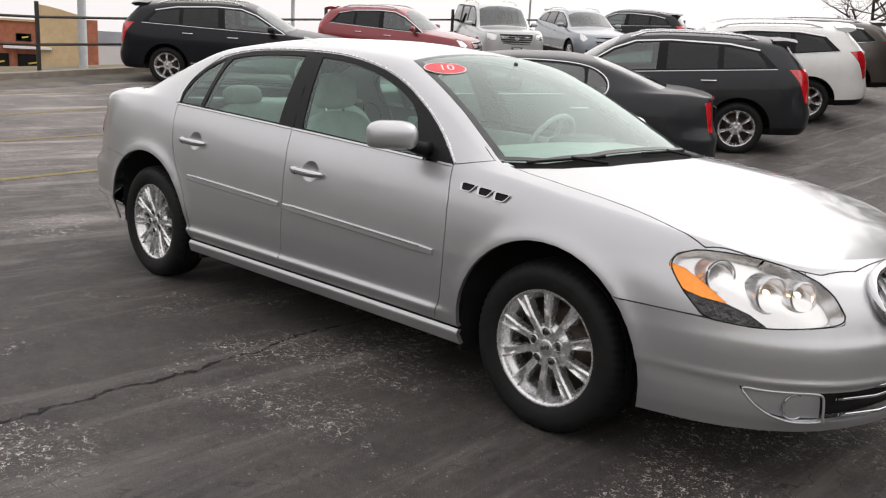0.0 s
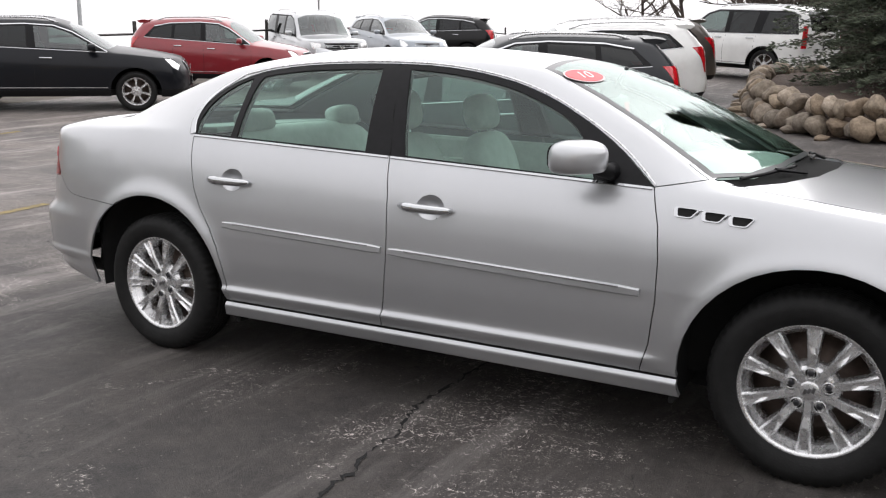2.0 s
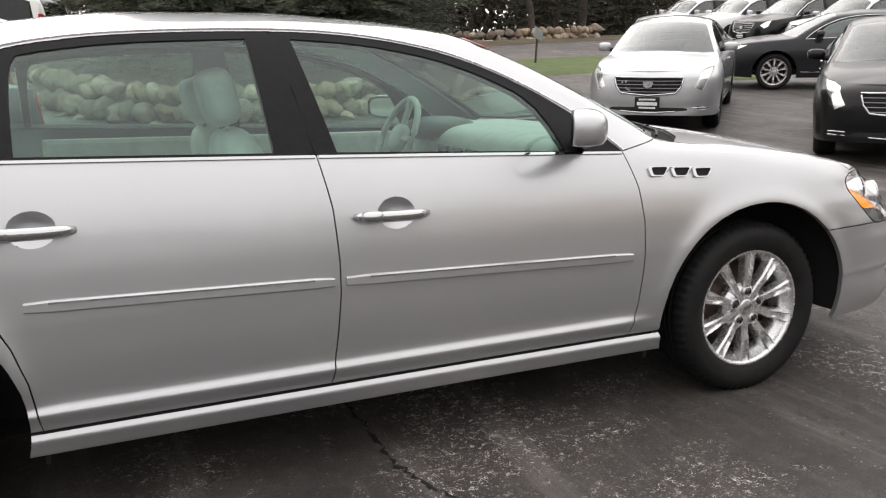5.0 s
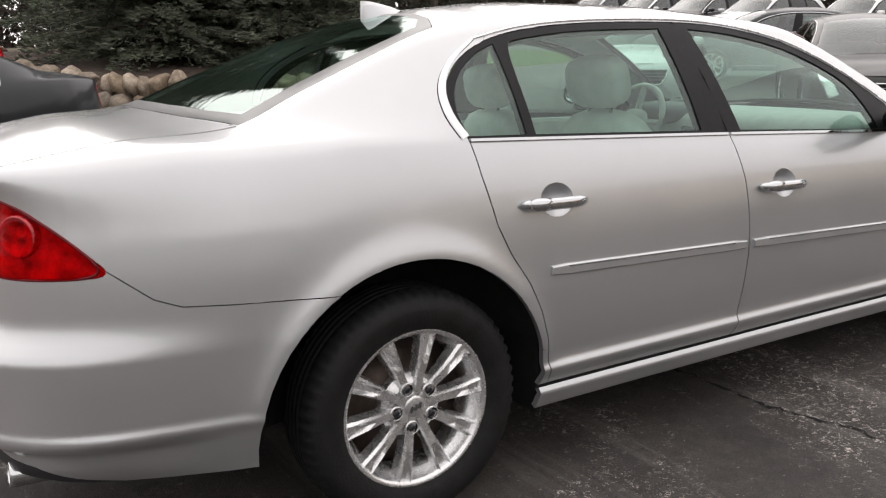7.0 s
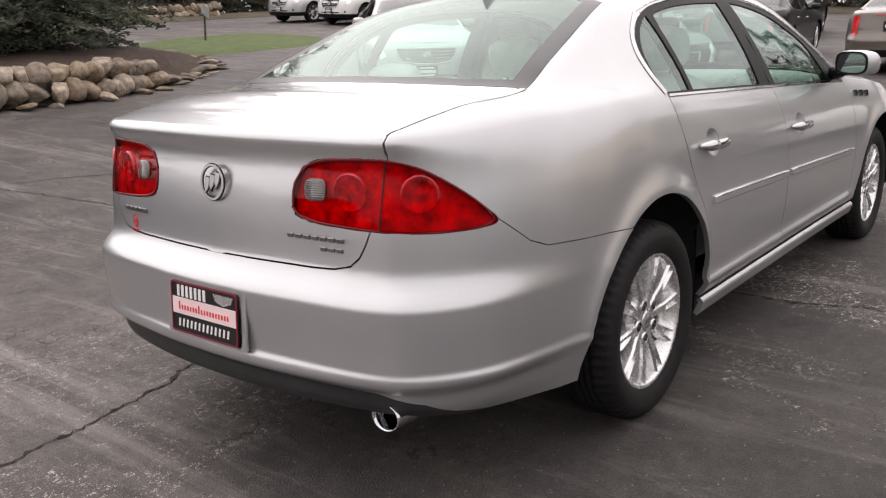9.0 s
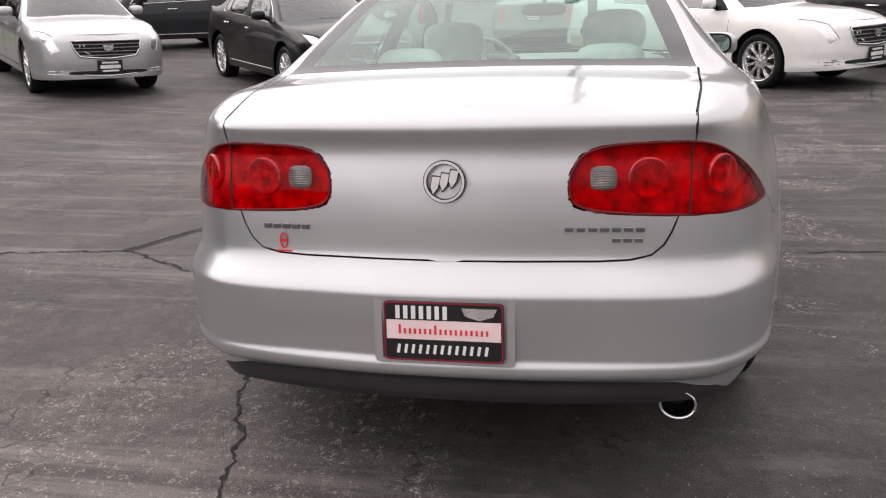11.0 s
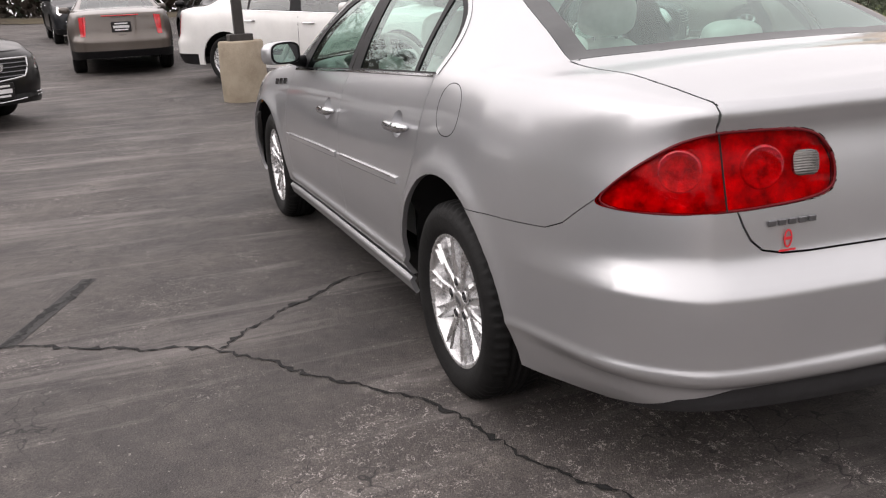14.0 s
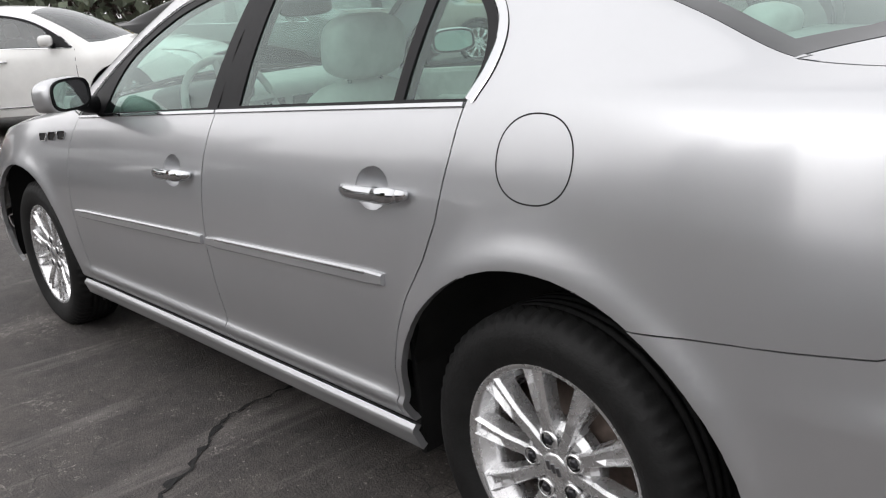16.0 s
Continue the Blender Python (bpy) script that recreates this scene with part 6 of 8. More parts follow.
SPECS = {
    "saloon": dict(table=XSALOON, front=SALOON_FRONT, rear=REAR, wb=1.45, wr=0.345, rim=0.255, ax=(1.45, -1.43), dlo=DLO, gf=GL_F, gr=GL_R, gq=GL_Q, screen=SCREEN_XY, rearg=REARGL_XY, mid=0.62, wid=0.77,
        head=[(-0.80, 0.875), (-0.98, 0.862), (-1.15, 0.815), (-1.285, 0.64), (-1.16, 0.585), (-1.08, 0.70), (-0.98, 0.775)], tail=[(-1.31, 1.02), (-1.17, 1.0), (-1.215, 0.68), (-1.31, 0.68)], grille=(0.46, 0.535, 0.765, 2.47), plate_z=0.43, rear_plate=(-2.52, 0.83), seams=(0.93, -0.165, -1.19), belt=(0.9, 0.966, -1.255, 1.062), mir=(0.66, 0.94, 1.06), handles=((0.02, 0.86), (-0.98, 0.90)), dark=False),
    "crossover": dict(table=SUV, front=CAR_FRONT, rear=CAR_REAR, wb=1.40, wr=0.365, rim=0.255, ax=(1.42, -1.39), dlo=[(0.96, 1.075), (-1.86, 1.205), (-1.62, 1.44), (-1.2, 1.515), (-0.4, 1.55), (0.08, 1.525), (0.38, 1.42), (0.68, 1.24)],
        gf=[(-0.22, 1.15), (0.70, 1.105), (0.62, 1.24), (0.34, 1.40), (0.06, 1.495), (-0.25, 1.515)], gr=[(-1.06, 1.185), (-0.36, 1.155), (-0.38, 1.515), (-1.06, 1.49)], gq=[(-1.74, 1.22), (-1.14, 1.195), (-1.14, 1.48), (-1.58, 1.415)],
        screen=[(1.07, -0.1), (1.06, 0.3), (0.98, 0.70), (0.74, 0.68), (0.40, 0.62), (0.32, 0.4), (0.30, -0.1)], rearg=[(-2.29, -0.1), (-2.26, 0.3), (-2.20, 0.58), (-2.10, 0.60), (-2.0, 0.56), (-1.985, 0.3), (-1.98, -0.1)], mid=0.68, wid=0.79,
        head=[(-0.80, 0.985), (-0.98, 0.945), (-1.14, 0.84), (-1.02, 0.74), (-0.90, 0.80)], tail=[(-1.17, 1.20), (-0.84, 1.195), (-0.95, 1.0), (-1.05, 0.74), (-1.17, 0.74)], grille=(0.42, 0.60, 0.89, 2.28), plate_z=0.52, rear_plate=(-2.41, 0.93), seams=(0.98, -0.28, -1.10), belt=(0.96, 1.072, -1.86, 1.20), mir=(0.72, 0.99, 1.16), handles=((-0.06, 0.97), (-0.95, 1.02)), dark=True),
    "estate": dict(table=BOX, front=[(0.3, 0.12), (0.36, 0.04), (0.46, 0.0), (0.7, 0.01), (0.9, 0.03), (1.02, 0.06), (1.1, 0.10), (1.3, 0.12)], rear=[(0.3, 0.10), (0.44, 0.01), (0.6, 0.0), (0.7, 0.03), (1.0, 0.05), (1.14, 0.07), (1.3, 0.08)], wb=1.47, wr=0.40, rim=0.285, ax=(1.52, -1.43), dlo=[(0.98, 1.135), (-2.28, 1.19), (-2.14, 1.66), (-1.9, 1.735), (0.10, 1.735), (0.42, 1.64), (0.72, 1.40)],
        gf=[(-0.20, 1.18), (0.76, 1.165), (0.66, 1.39), (0.38, 1.61), (0.08, 1.69), (-0.20, 1.69)], gr=[(-1.02, 1.195), (-0.34, 1.185), (-0.34, 1.69), (-1.10, 1.69)], gq=[(-2.20, 1.215), (-1.25, 1.20), (-1.36, 1.69), (-2.02, 1.69), (-2.12, 1.62)],
        screen=[(1.19, -0.1), (1.17, 0.4), (1.08, 0.77), (0.82, 0.74), (0.54, 0.69), (0.47, 0.4), (0.46, -0.1)], rearg=[(-2.485, -0.1), (-2.48, 0.4), (-2.455, 0.62), (-2.36, 0.63), (-2.28, 0.60), (-2.30, 0.3), (-2.31, -0.1)], mid=0.76, wid=0.81,
        head=[(-0.92, 1.06), (-1.10, 1.05), (-1.28, 1.02), (-1.28, 0.86), (-1.05, 0.86)], tail=[(-1.20, 1.40), (-1.08, 1.40), (-1.04, 0.86), (-1.17, 0.86)], grille=(0.52, 0.72, 1.03, 2.45), plate_z=0.58, rear_plate=(-2.54, 0.95), seams=(1.00, -0.26, -1.14), belt=(0.98, 1.13, -2.28, 1.185), mir=(0.78, 1.06, 1.24), handles=((-0.06, 1.05), (-0.98, 1.06)), dark=True),
}


def model(kind, label, category="car"):
    sp = SPECS[kind]
    car = thing("parked_car", label, category)
    sk = Skin(sp["table"], CAR_LOW if kind != "saloon" else SIDE_LOW, SIDE_UP, sp["front"], sp["rear"], mid=sp["mid"], step=0.06, low_n=10, up_n=8, glass_n=7, top_n=8, ease=1)
    jb, jr = sk.j_belt, sk.j_rail
    ring = [ring_poly(x, sp["wr"], sp["wr"] * 1.22, sp["wr"] * 1.20, 28) for x in sp["ax"]]
    out = lambda p: p[1] > 0.45
    for a in ring:
        sk.cut(a, "xz", ok=out)
    for k in ("dlo", "gf", "gr", "gq"):
        sk.cut(sp[k], "xz", ok=out)
    sk.cut(sp["head"], "dz", ok=lambda p: p[0] > 1.5)
    sk.cut(sp["tail"], "ez", ok=lambda p: p[0] < -1.8)
    sk.cut(sp["screen"], "xy", j0=jb + 1)
    sk.cut(sp["rearg"], "xy", j0=jb + 1)
    low = 0.40 if sp["dark"] else 0.0
    if low:
        sk.cut([(-3, low), (3, low)], "xz", closed=False)
    else:
        sk.cut([(-3, 0.435), (-1.98, 0.435)], "xz", closed=False)

    def rule(x, y, z, i, j):
        d, e = (y - x) * 0.7071, (y + x) * 0.7071
        if y > 0.45 and any(inside(a, x, z) for a in ring):
            return "none"
        if x > 1.5 and inside(sp["head"], d, z):
            return "head"
        if x < -1.8 and inside(sp["tail"], e, z):
            return "tail"
        if y > 0.45 and j <= jr + 3 and inside(sp["dlo"], x, z):
            return next((k for k in ("gf", "gr", "gq") if inside(sp[k], x, z)), "frame")
        if j > jb + 1 and inside(sp["screen"], x, y):
            return "screen"
        if j > jb + 1 and inside(sp["rearg"], x, y):
            return "rearg"
        return "cladding" if z < low or (not low and x < -1.98 and z < 0.435) else "body"

    g = sk.sort(rule)
    sk.piece("body", g["body"], PAINT, car, gap=0.001, fold=0.02)
    if "cladding" in g:
        sk.piece("cladding", g["cladding"], TRIM, car, gap=0, label="black lower cladding")
    sk.piece("windscreen", g["screen"], GLASS_CAR, car, gap=0, fold=0)
    if "rearg" in g:
        sk.piece("rear_window", g["rearg"], GLASS_CAR if kind == "saloon" else GLASS_DARK, car, gap=0, fold=0)
    for s in (1, -1):
        sk.piece("window_frame", g["frame"], TRIM, car, (s,), gap=0, fold=0.02, lift=-0.002)
        for k in ("gf", "gr", "gq"):
            sk.piece("side_window", g[k], GLASS_DARK if sp["dark"] and k != "gf" else GLASS_CAR, car, (s,), gap=0, fold=0, lift=-0.004)
        hb = sk.piece("headlamp", g["head"], REFLECTOR, car, (s,), gap=0.002, fold=0.01, lift=-0.012)
        sk.piece("lens", g["head"], LENS, hb, (s,), gap=0.002, fold=0)
        sk.piece("tail_lamp", g["tail"], RED_LAMP, car, (s,), gap=0.002, fold=0.01, lift=0.004, label="upright red tail lamp")
        ribbon("chrome_window_trim", sk, dense(sp["dlo"][2:] + sp["dlo"][:1], 3), 0.026 if kind == "crossover" else 0.016, 0.005, CHROME, car, s)
        bx0, bz0, bx1, bz1 = sp["belt"]
        ribbon("chrome_belt", sk, [(bx0 + (bx1 - bx0) * k / 14, bz0 + (bz1 - bz0) * k / 14 - 0.006) for k in range(15)], 0.014, 0.005, CHROME, car, s)
        sx0, sx1 = sp["ax"][1] + 0.48, sp["ax"][0] - 0.48
        ribbon("sill_strip", sk, [(sx0 + (sx1 - sx0) * k / 8, 0.34 if not sp["dark"] else 0.44) for k in range(9)], 0.018, 0.008, CHROME, car, s)
        for x in sp["seams"]:
            ribbon("door_gap", sk, [(x + 0.02 * math.sin(3 * k / 6), 0.34 + (sp["belt"][1] - 0.36) * k / 6) for k in range(7)], 0.007, 0.0015, GAP, car, s)
        for hx, hz in sp["handles"]:
            y, n = sk.side_y(hx, hz)
            bm = bmesh.new()
            add_tube(bm, [(hx - 0.10, s * (y + 0.008), hz), (hx - 0.06, s * (y + 0.032), hz), (hx + 0.06, s * (y + 0.032), hz - 0.002), (hx + 0.10, s * (y + 0.008), hz - 0.003)], 0.013, 6)
            part("door_handle", bm, CHROME, car)
        mx, my, mz = sp["mir"]
        bm = bmesh.new()
        add_blob(bm, (0, 0, 0), (0.075, 0.105, 0.065), 0.65, pose(mx, s * my, mz, 0, 0, -s * 10), 14, 8)
        mir = smooth(part("door_mirror", bm, PAINT, car))
        bm = bmesh.new()
        add_tube(bm, [(mx + 0.02, s * (my - 0.20), mz - 0.06), (mx, s * (my - 0.05), mz - 0.03)], 0.03, 6)
        part("mirror_arm", bm, TRIM, mir)
        for x in sp["ax"]:
            wheel(car, x, s * sp["wid"], sp["wr"], 0.23, sp["rim"], s, spokes=10 if kind == "saloon" else 7)
        # light slot, corner vents
        gy, gz0, gz1, gx = sp["grille"]
        bm = bmesh.new()
        for q in (0, 1):
            add_box(bm, (0.03, 0.20, 0.014), pose(gx - 0.10, s * 0.66, 0.335 + 0.035 * q + (0.12 if sp["dark"] else 0), 0, 0, s * 32), 0.004, 1)
        part("corner_vent", bm, CHROME, car)
    # grille: bright frame, dark opening, bars, crest as a plain shape
    gy, gz0, gz1, gx = sp["grille"]
    arc = lambda y, z: float(np.interp(abs(y), [r[1] for r in sp["table"][:5]], [r[0] for r in sp["table"][:5]])) - float(np.interp(z, *zip(*sp["front"]))) + 0.006
    zc = (gz0 + gz1) / 2
    shape = [(-gy, gz1), (gy, gz1), (gy * 0.94, zc), (gy * 0.80, gz0 + 0.03), (0, gz0), (-gy * 0.80, gz0 + 0.03), (-gy * 0.94, zc)]
    bm = bmesh.new()
    add_tube(bm, [(arc(y, z) + 0.008, y, z) for y, z in dense(shape, 5, True)], 0.013, 6, closed=True)
    gr = smooth(part("grille_frame", bm, CHROME, car))
    bm = bmesh.new()
    for z0, z1, w0, w1 in ((gz1, zc, 1, 0.94), (zc, gz0 + 0.02, 0.94, 0.76)):
        for k in range(8):
            a, b = -1 + k / 4, -1 + (k + 1) / 4
            vs = [bm.verts.new((arc(u * gy * w, z) + 0.002, u * gy * w, z)) for u, w, z in ((a, w0, z0), (b, w0, z0), (b, w1, z1), (a, w1, z1))]
            bm.faces.new(vs)
    part("grille_mesh", bm, GAP, gr)
    for k in range(1, 5):
        z = gz1 + (gz0 - gz1) * k / 5
        w = gy * float(np.interp(z, [gz0, gz0 + 0.03, zc, gz1], [0.2, 0.80, 0.94, 1]))
        bm = bmesh.new()
        add_tube(bm, [(arc(w * u / 4, z) + 0.008, w * u / 4, z) for u in range(-4, 5)], 0.006, 6)
        part("grille_bar", bm, ALLOY_DARK if kind == "saloon" else CHROME, gr)
    bm = bmesh.new()
    m = pose(arc(0, zc) + 0.012, 0, zc + 0.02) @ Matrix(((0, 0, 1, 0), (1, 0, 0, 0), (0, 1, 0, 0), (0, 0, 0, 1)))
    add_prism(bm, [(-0.07, 0.045), (0.07, 0.045), (0.055, -0.02), (0.0, -0.045), (-0.055, -0.02)], 0.012, m)
    part("crest_shape", bm, ALLOY, gr)
    bm = bmesh.new()
    add_tube(bm, [(arc(u * 0.12, sp["plate_z"] - 0.10) + 0.004, u * 0.12, sp["plate_z"] - 0.10 - 0.02 * (1 - abs(u) / 3)) for u in range(-3, 4)], 0.008, 6)
    part("lower_bar", bm, CHROME, car)
    # black lower intake and corner pockets
    lz = sp["plate_z"] - 0.075
    bm = bmesh.new()
    for k in range(10):
        a, b = -0.52 + 0.104 * k, -0.416 + 0.104 * k
        hgt = lambda y: 0.026 * (1 - 0.35 * (abs(y) / 0.52) ** 3)
        vs = [bm.verts.new((arc(y, z) + 0.002, y, z)) for y, z in ((a, lz + hgt(a)), (b, lz + hgt(b)), (b, lz - hgt(b)), (a, lz - hgt(a)))]
        bm.faces.new(vs)
    part("lower_intake", bm, GAP, car, "black lower intake")
    for s in (1, -1):
        bm = bmesh.new()
        ys = [0.60, 0.66, 0.72, 0.78]
        zz = 0.355 + (0.12 if sp["dark"] else 0)
        cols = [[bm.verts.new((arc(y, zz) + 0.003, s * y, zz + q * (0.042 - 0.03 * (k / 3)))) for q in (-1, 1)] for k, y in enumerate(ys)]
        for a, b in zip(cols, cols[1:]):
            bm.faces.new((a[0], b[0], b[1], a[1]))
        part("corner_pocket", bm, GAP, car, "black bumper pocket")
    for x, z, sg in ((arc(0, sp["plate_z"]) + 0.012, sp["plate_z"], 1), (sp["rear_plate"][0] - 0.004, sp["rear_plate"][1], -1)):
        bm = bmesh.new()
        add_box(bm, (0.014, 0.33, 0.175), pose(x, 0, z), 0.004, 1)
        pl = part("licence_plate", bm, PLATE_K, car, "dealer plate in a dark frame")
        bm = bmesh.new()
        add_box(bm, (0.004, 0.27, 0.045), pose(x + sg * 0.008, 0, z))
        part("pale_band", bm, PLATE_W, pl)
        for q in (0.055, -0.052):
            bm = bmesh.new()
            add_box(bm, (0.004, 0.22, 0.022), pose(x + sg * 0.008, 0, z + q))
            part("pale_bar", bm, PLATE_W, pl)
    # dark cabin inside, seats, floor
    bm = bmesh.new()
    w = 1.25
    add_box(bm, (4.1, 1.5, 0.10), pose(0, 0, 0.33), 0.02)
    add_box(bm, (3.4, w, 0.40), pose(-0.3, 0, 0.60), 0.05)
    add_box(bm, (1.3, 1.1, 0.5), pose(1.45, 0, 0.62), 0.05)
    part("underbody", bm, GAP, car)
    top = sp["belt"][1]
    for x, y in ((-0.30, 0.38), (-0.30, -0.38), (-1.15, 0.0)):
        bm = bmesh.new()
        add_blob(bm, (0, 0, 0), (0.10, 0.26 if y else 0.60, 0.34), 0.6, pose(x, y, top - 0.22, 0, -14, 0), 14, 8)
        if y:
            add_blob(bm, (0, 0, 0), (0.06, 0.13, 0.09), 0.6, pose(x - 0.09, y, top + 0.20, 0, -14, 0), 12, 8)
        smooth(part("seat", bm, LEATHER_DK, car))
    bm = bmesh.new()
    add_blob(bm, (0.80, 0, top - 0.10), (0.32, 0.70, 0.12), 0.5, Matrix(), 16, 8)
    smooth(part("dashboard", bm, DASH, car))
    if sp["dark"]:
        for s in (1, -1):
            bm = bmesh.new()
            pts = []
            for k in range(9):
                x = 0.15 - 1.75 * k / 8
                i = int(np.argmin(np.abs(sk.P[:, jr, 0] - x)))
                p = sk.P[i, jr + 1]
                pts.append((x, s * (p[1] - 0.01), p[2] + (0.045 if 0 < k < 8 else 0.005)))
            add_tube(bm, pts, 0.018, 6)
            smooth(part("roof_rail", bm, ALLOY, car))
    if kind == "saloon":
        # thin brake light along the boot lip, and the seam of the boot lid
        bm = bmesh.new()
        add_tube(bm, [(-2.505 + 0.12 * (u / 6) ** 2, 0.46 * u / 6, 1.020) for u in range(-6, 7)], 0.010, 6)
        smooth(part("brake_light", bm, RED_LAMP, car, "thin red high brake light"))
        bm = bmesh.new()
        add_tube(bm, [(-2.530 + 0.16 * (y / 0.6) ** 2, y, z) for y, z in ((-0.60, 0.92), (-0.56, 0.74), (-0.48, 0.70), (-0.24, 0.69), (0, 0.69), (0.24, 0.69), (0.48, 0.70), (0.56, 0.74), (0.60, 0.92))], 0.005, 6)
        part("boot_gap", bm, GAP, car)
        bm = bmesh.new()
        add_tube(bm, [(-2.56 + 0.14 * (u / 6) ** 2, 0.60 * u / 6, 0.448) for u in range(-6, 7)], 0.009, 6)
        smooth(part("rear_bright_line", bm, CHROME, car))
    if kind == "crossover":
        # a spoiler carries the roof out over the rear glass
        i = int(np.argmin(np.abs(sk.P[:, jr, 0] + 1.86)))
        zr = float(sk.P[i, -1, 2])
        bm = bmesh.new()
        rows = []
        for k in range(-5, 6):
            u = k / 5
            drop, back = 0.035 * u * u, 0.05 * abs(u) ** 3
            rows.append([bm.verts.new((x, 0.58 * u, zr + z - drop)) for x, z in ((-1.80, 0.004), (-1.98, 0.012), (-2.17 + back, -0.012), (-2.175 + back, -0.03), (-2.04, -0.07), (-1.84, -0.05))])
        for a, b in zip(rows, rows[1:]):
            for k in range(6):
                bm.faces.new((a[k], b[k], b[(k + 1) % 6], a[(k + 1) % 6]))
        bm.faces.new(rows[0])
        bm.faces.new(rows[-1][::-1])
        bmesh.ops.recalc_face_normals(bm, faces=bm.faces)
        part("roof_spoiler", bm, PAINT, car)
    return car


def repaint(car, material):
    for o in car.children_recursive:
        if o.data.materials[0] == PAINT:
            s = o.material_slots[0]
            s.link = "OBJECT"
            s.material = material


def stand(x, y, heading, scale=(1, 1, 1)):
    e = 0.8
    gx, gy = (height(x + e, y) - height(x - e, y)) / (2 * e), (height(x, y + e) - height(x, y - e)) / (2 * e)
    n = Vector((-gx, -gy, 1)).normalized()
    f = Vector((math.cos(radians(heading)), math.sin(radians(heading)), 0))
    f = (f - n * f.dot(n)).normalized()
    l = n.cross(f)
    m = Matrix(((f.x, l.x, n.x, x), (f.y, l.y, n.y, y), (f.z, l.z, n.z, height(x, y)), (0, 0, 0, 1)))
    return m @ Matrix.Diagonal((*scale, 1))


def softplus(v, k=1.2):
    return k * math.log1p(math.exp(max(-40, min(40, v / k))))


def height(x, y):
    """The lot dips where the silver car stands, rises to the bed and the far rows, and falls away past the fence."""
    u = min(max((-x - 17) / 23, 0), 1)
    v = min(max((y - 9.5) / 4, 0), 1)
    swell = 0.2 * v * v * (3 - 2 * v) * math.exp(-((x + 4.2) / 3.0) ** 2) * math.exp(-(max(y - 24, 0) / 5) ** 2)
    return 0.065 * softplus(min(y, 28) - 4) + 0.05 * softplus(-max(x, -16) - 4.5) + 0.033 * softplus(min(x, 34) - 4) - 4 * u * u * (3 - 2 * u) + swell


CARS = [
    # kind, paint, x, y, heading, scale, label
    ("saloon", BRIGHT, 8.15, 8.35, 226, (1, 1, 1.03), "silver saloon car parked nose out at an angle"),
    ("saloon", BLACK, 8.75, 4.60, 223, (1, 1, 1.03), "glossy black saloon car parked nose out at an angle"),
    ("saloon", WHITE, 9.35, -1.70, 226, (1, 1, 1.03), "white saloon car parked beside the lamp post"),
    ("saloon", BLACK, 9.75, -5.30, 226, (1, 1, 1.03), "glossy black saloon car parked beside a white one"),
    ("saloon", TAUPE, 9.85, -8.10, 226, (1, 1, 1.03), "beige metallic saloon car parked at the row's end"),
    ("saloon", TAUPE, 14.60, 1.30, 0, (0.92, 0.97, 0.98), "taupe saloon car seen from behind"),
    ("saloon", BLACK, 16.0, 4.70, 6, (0.95, 0.98, 0.99), "black saloon car with its tail to the lane"),
    ("saloon", BLACK, 15.2, -1.0, 2, (0.95, 0.98, 0.99), "black saloon car behind the white one"),
    ("saloon", CHARCOAL, 13.5, 9.7, 140, (0.98, 1, 1), "dark grey saloon car parked across the lane"),
    ("saloon", CHARCOAL, -3.40, 4.68, 213, (0.97, 0.98, 0.98), "dark grey saloon car with upright red tail lamps"),
    ("crossover", CHARCOAL, -3.80, 8.37, 213, (1, 1, 1), "dark grey crossover with dark rear glass"),
    ("crossover", WHITE, -4.22, 11.9, 213, (1, 1, 1), "white crossover with red tail lamps"),
    ("crossover", BROWN, -4.80, 15.4, 213, (1, 1, 1), "brown crossover behind a white one"),
    ("crossover", NAVY, -13.1, 7.6, 45, (1.03, 1.04, 1.02), "blue-black seven-seat crossover by the fence"),
    ("crossover", RED, -13.3, 12.45, 26, (0.88, 0.97, 1.0), "red crossover with roof rails"),
    ("estate", BRIGHT, -14.3, 17.3, -34, (0.93, 0.94, 0.96), "silver off-road estate facing the lane"),
    ("crossover", GREYBLUE, -13.9, 21.2, -34, (1.03, 1.0, 1.0), "grey people carrier facing the lane"),
    ("crossover", BLACK, -14.4, 24.4, 205, (0.98, 0.98, 1.0), "black crossover with its tail to the lane"),
    ("crossover", CHARCOAL, -10.2, 28.0, 205, (1, 1, 0.95), "dark grey crossover in the far row"),
    ("estate", WHITE, -3.3, 22.45, 157, (1.06, 1.05, 1.06), "white full-size estate beside the planted bed"),
    ("crossover", BLACK, 23.2, 6.5, 190, (1, 1, 1), "black crossover facing the lane"),
    ("crossover", BLACK, 24.0, 9.6, 190, (1, 1, 1), "black crossover facing the lane"),
    ("crossover", BLACK, 23.0, -2.0, 185, (1, 1, 1), "black crossover facing the lane"),
    ("crossover", CHARCOAL, 23.6, 1.9, 185, (1, 1, 1), "dark grey crossover facing the lane"),
    ("crossover", BRIGHT, 21.2, 24.0, 182, (1, 1, 1), "pale silver crossover in the far row"),
    ("crossover", WHITE, 21.2, 21.3, 182, (1, 1, 1), "white crossover in the far row"),
    ("crossover", BLACK, 21.0, 18.6, 182, (1, 1, 1), "black crossover in the far row"),
    ("crossover", BRIGHT, 20.7, 15.9, 182, (1, 1, 1), "pale silver crossover in the far row"),
    ("crossover", WHITE, 21.6, 13.1, 182, (1, 1, 1), "white crossover in the far row"),
]
_first = {}
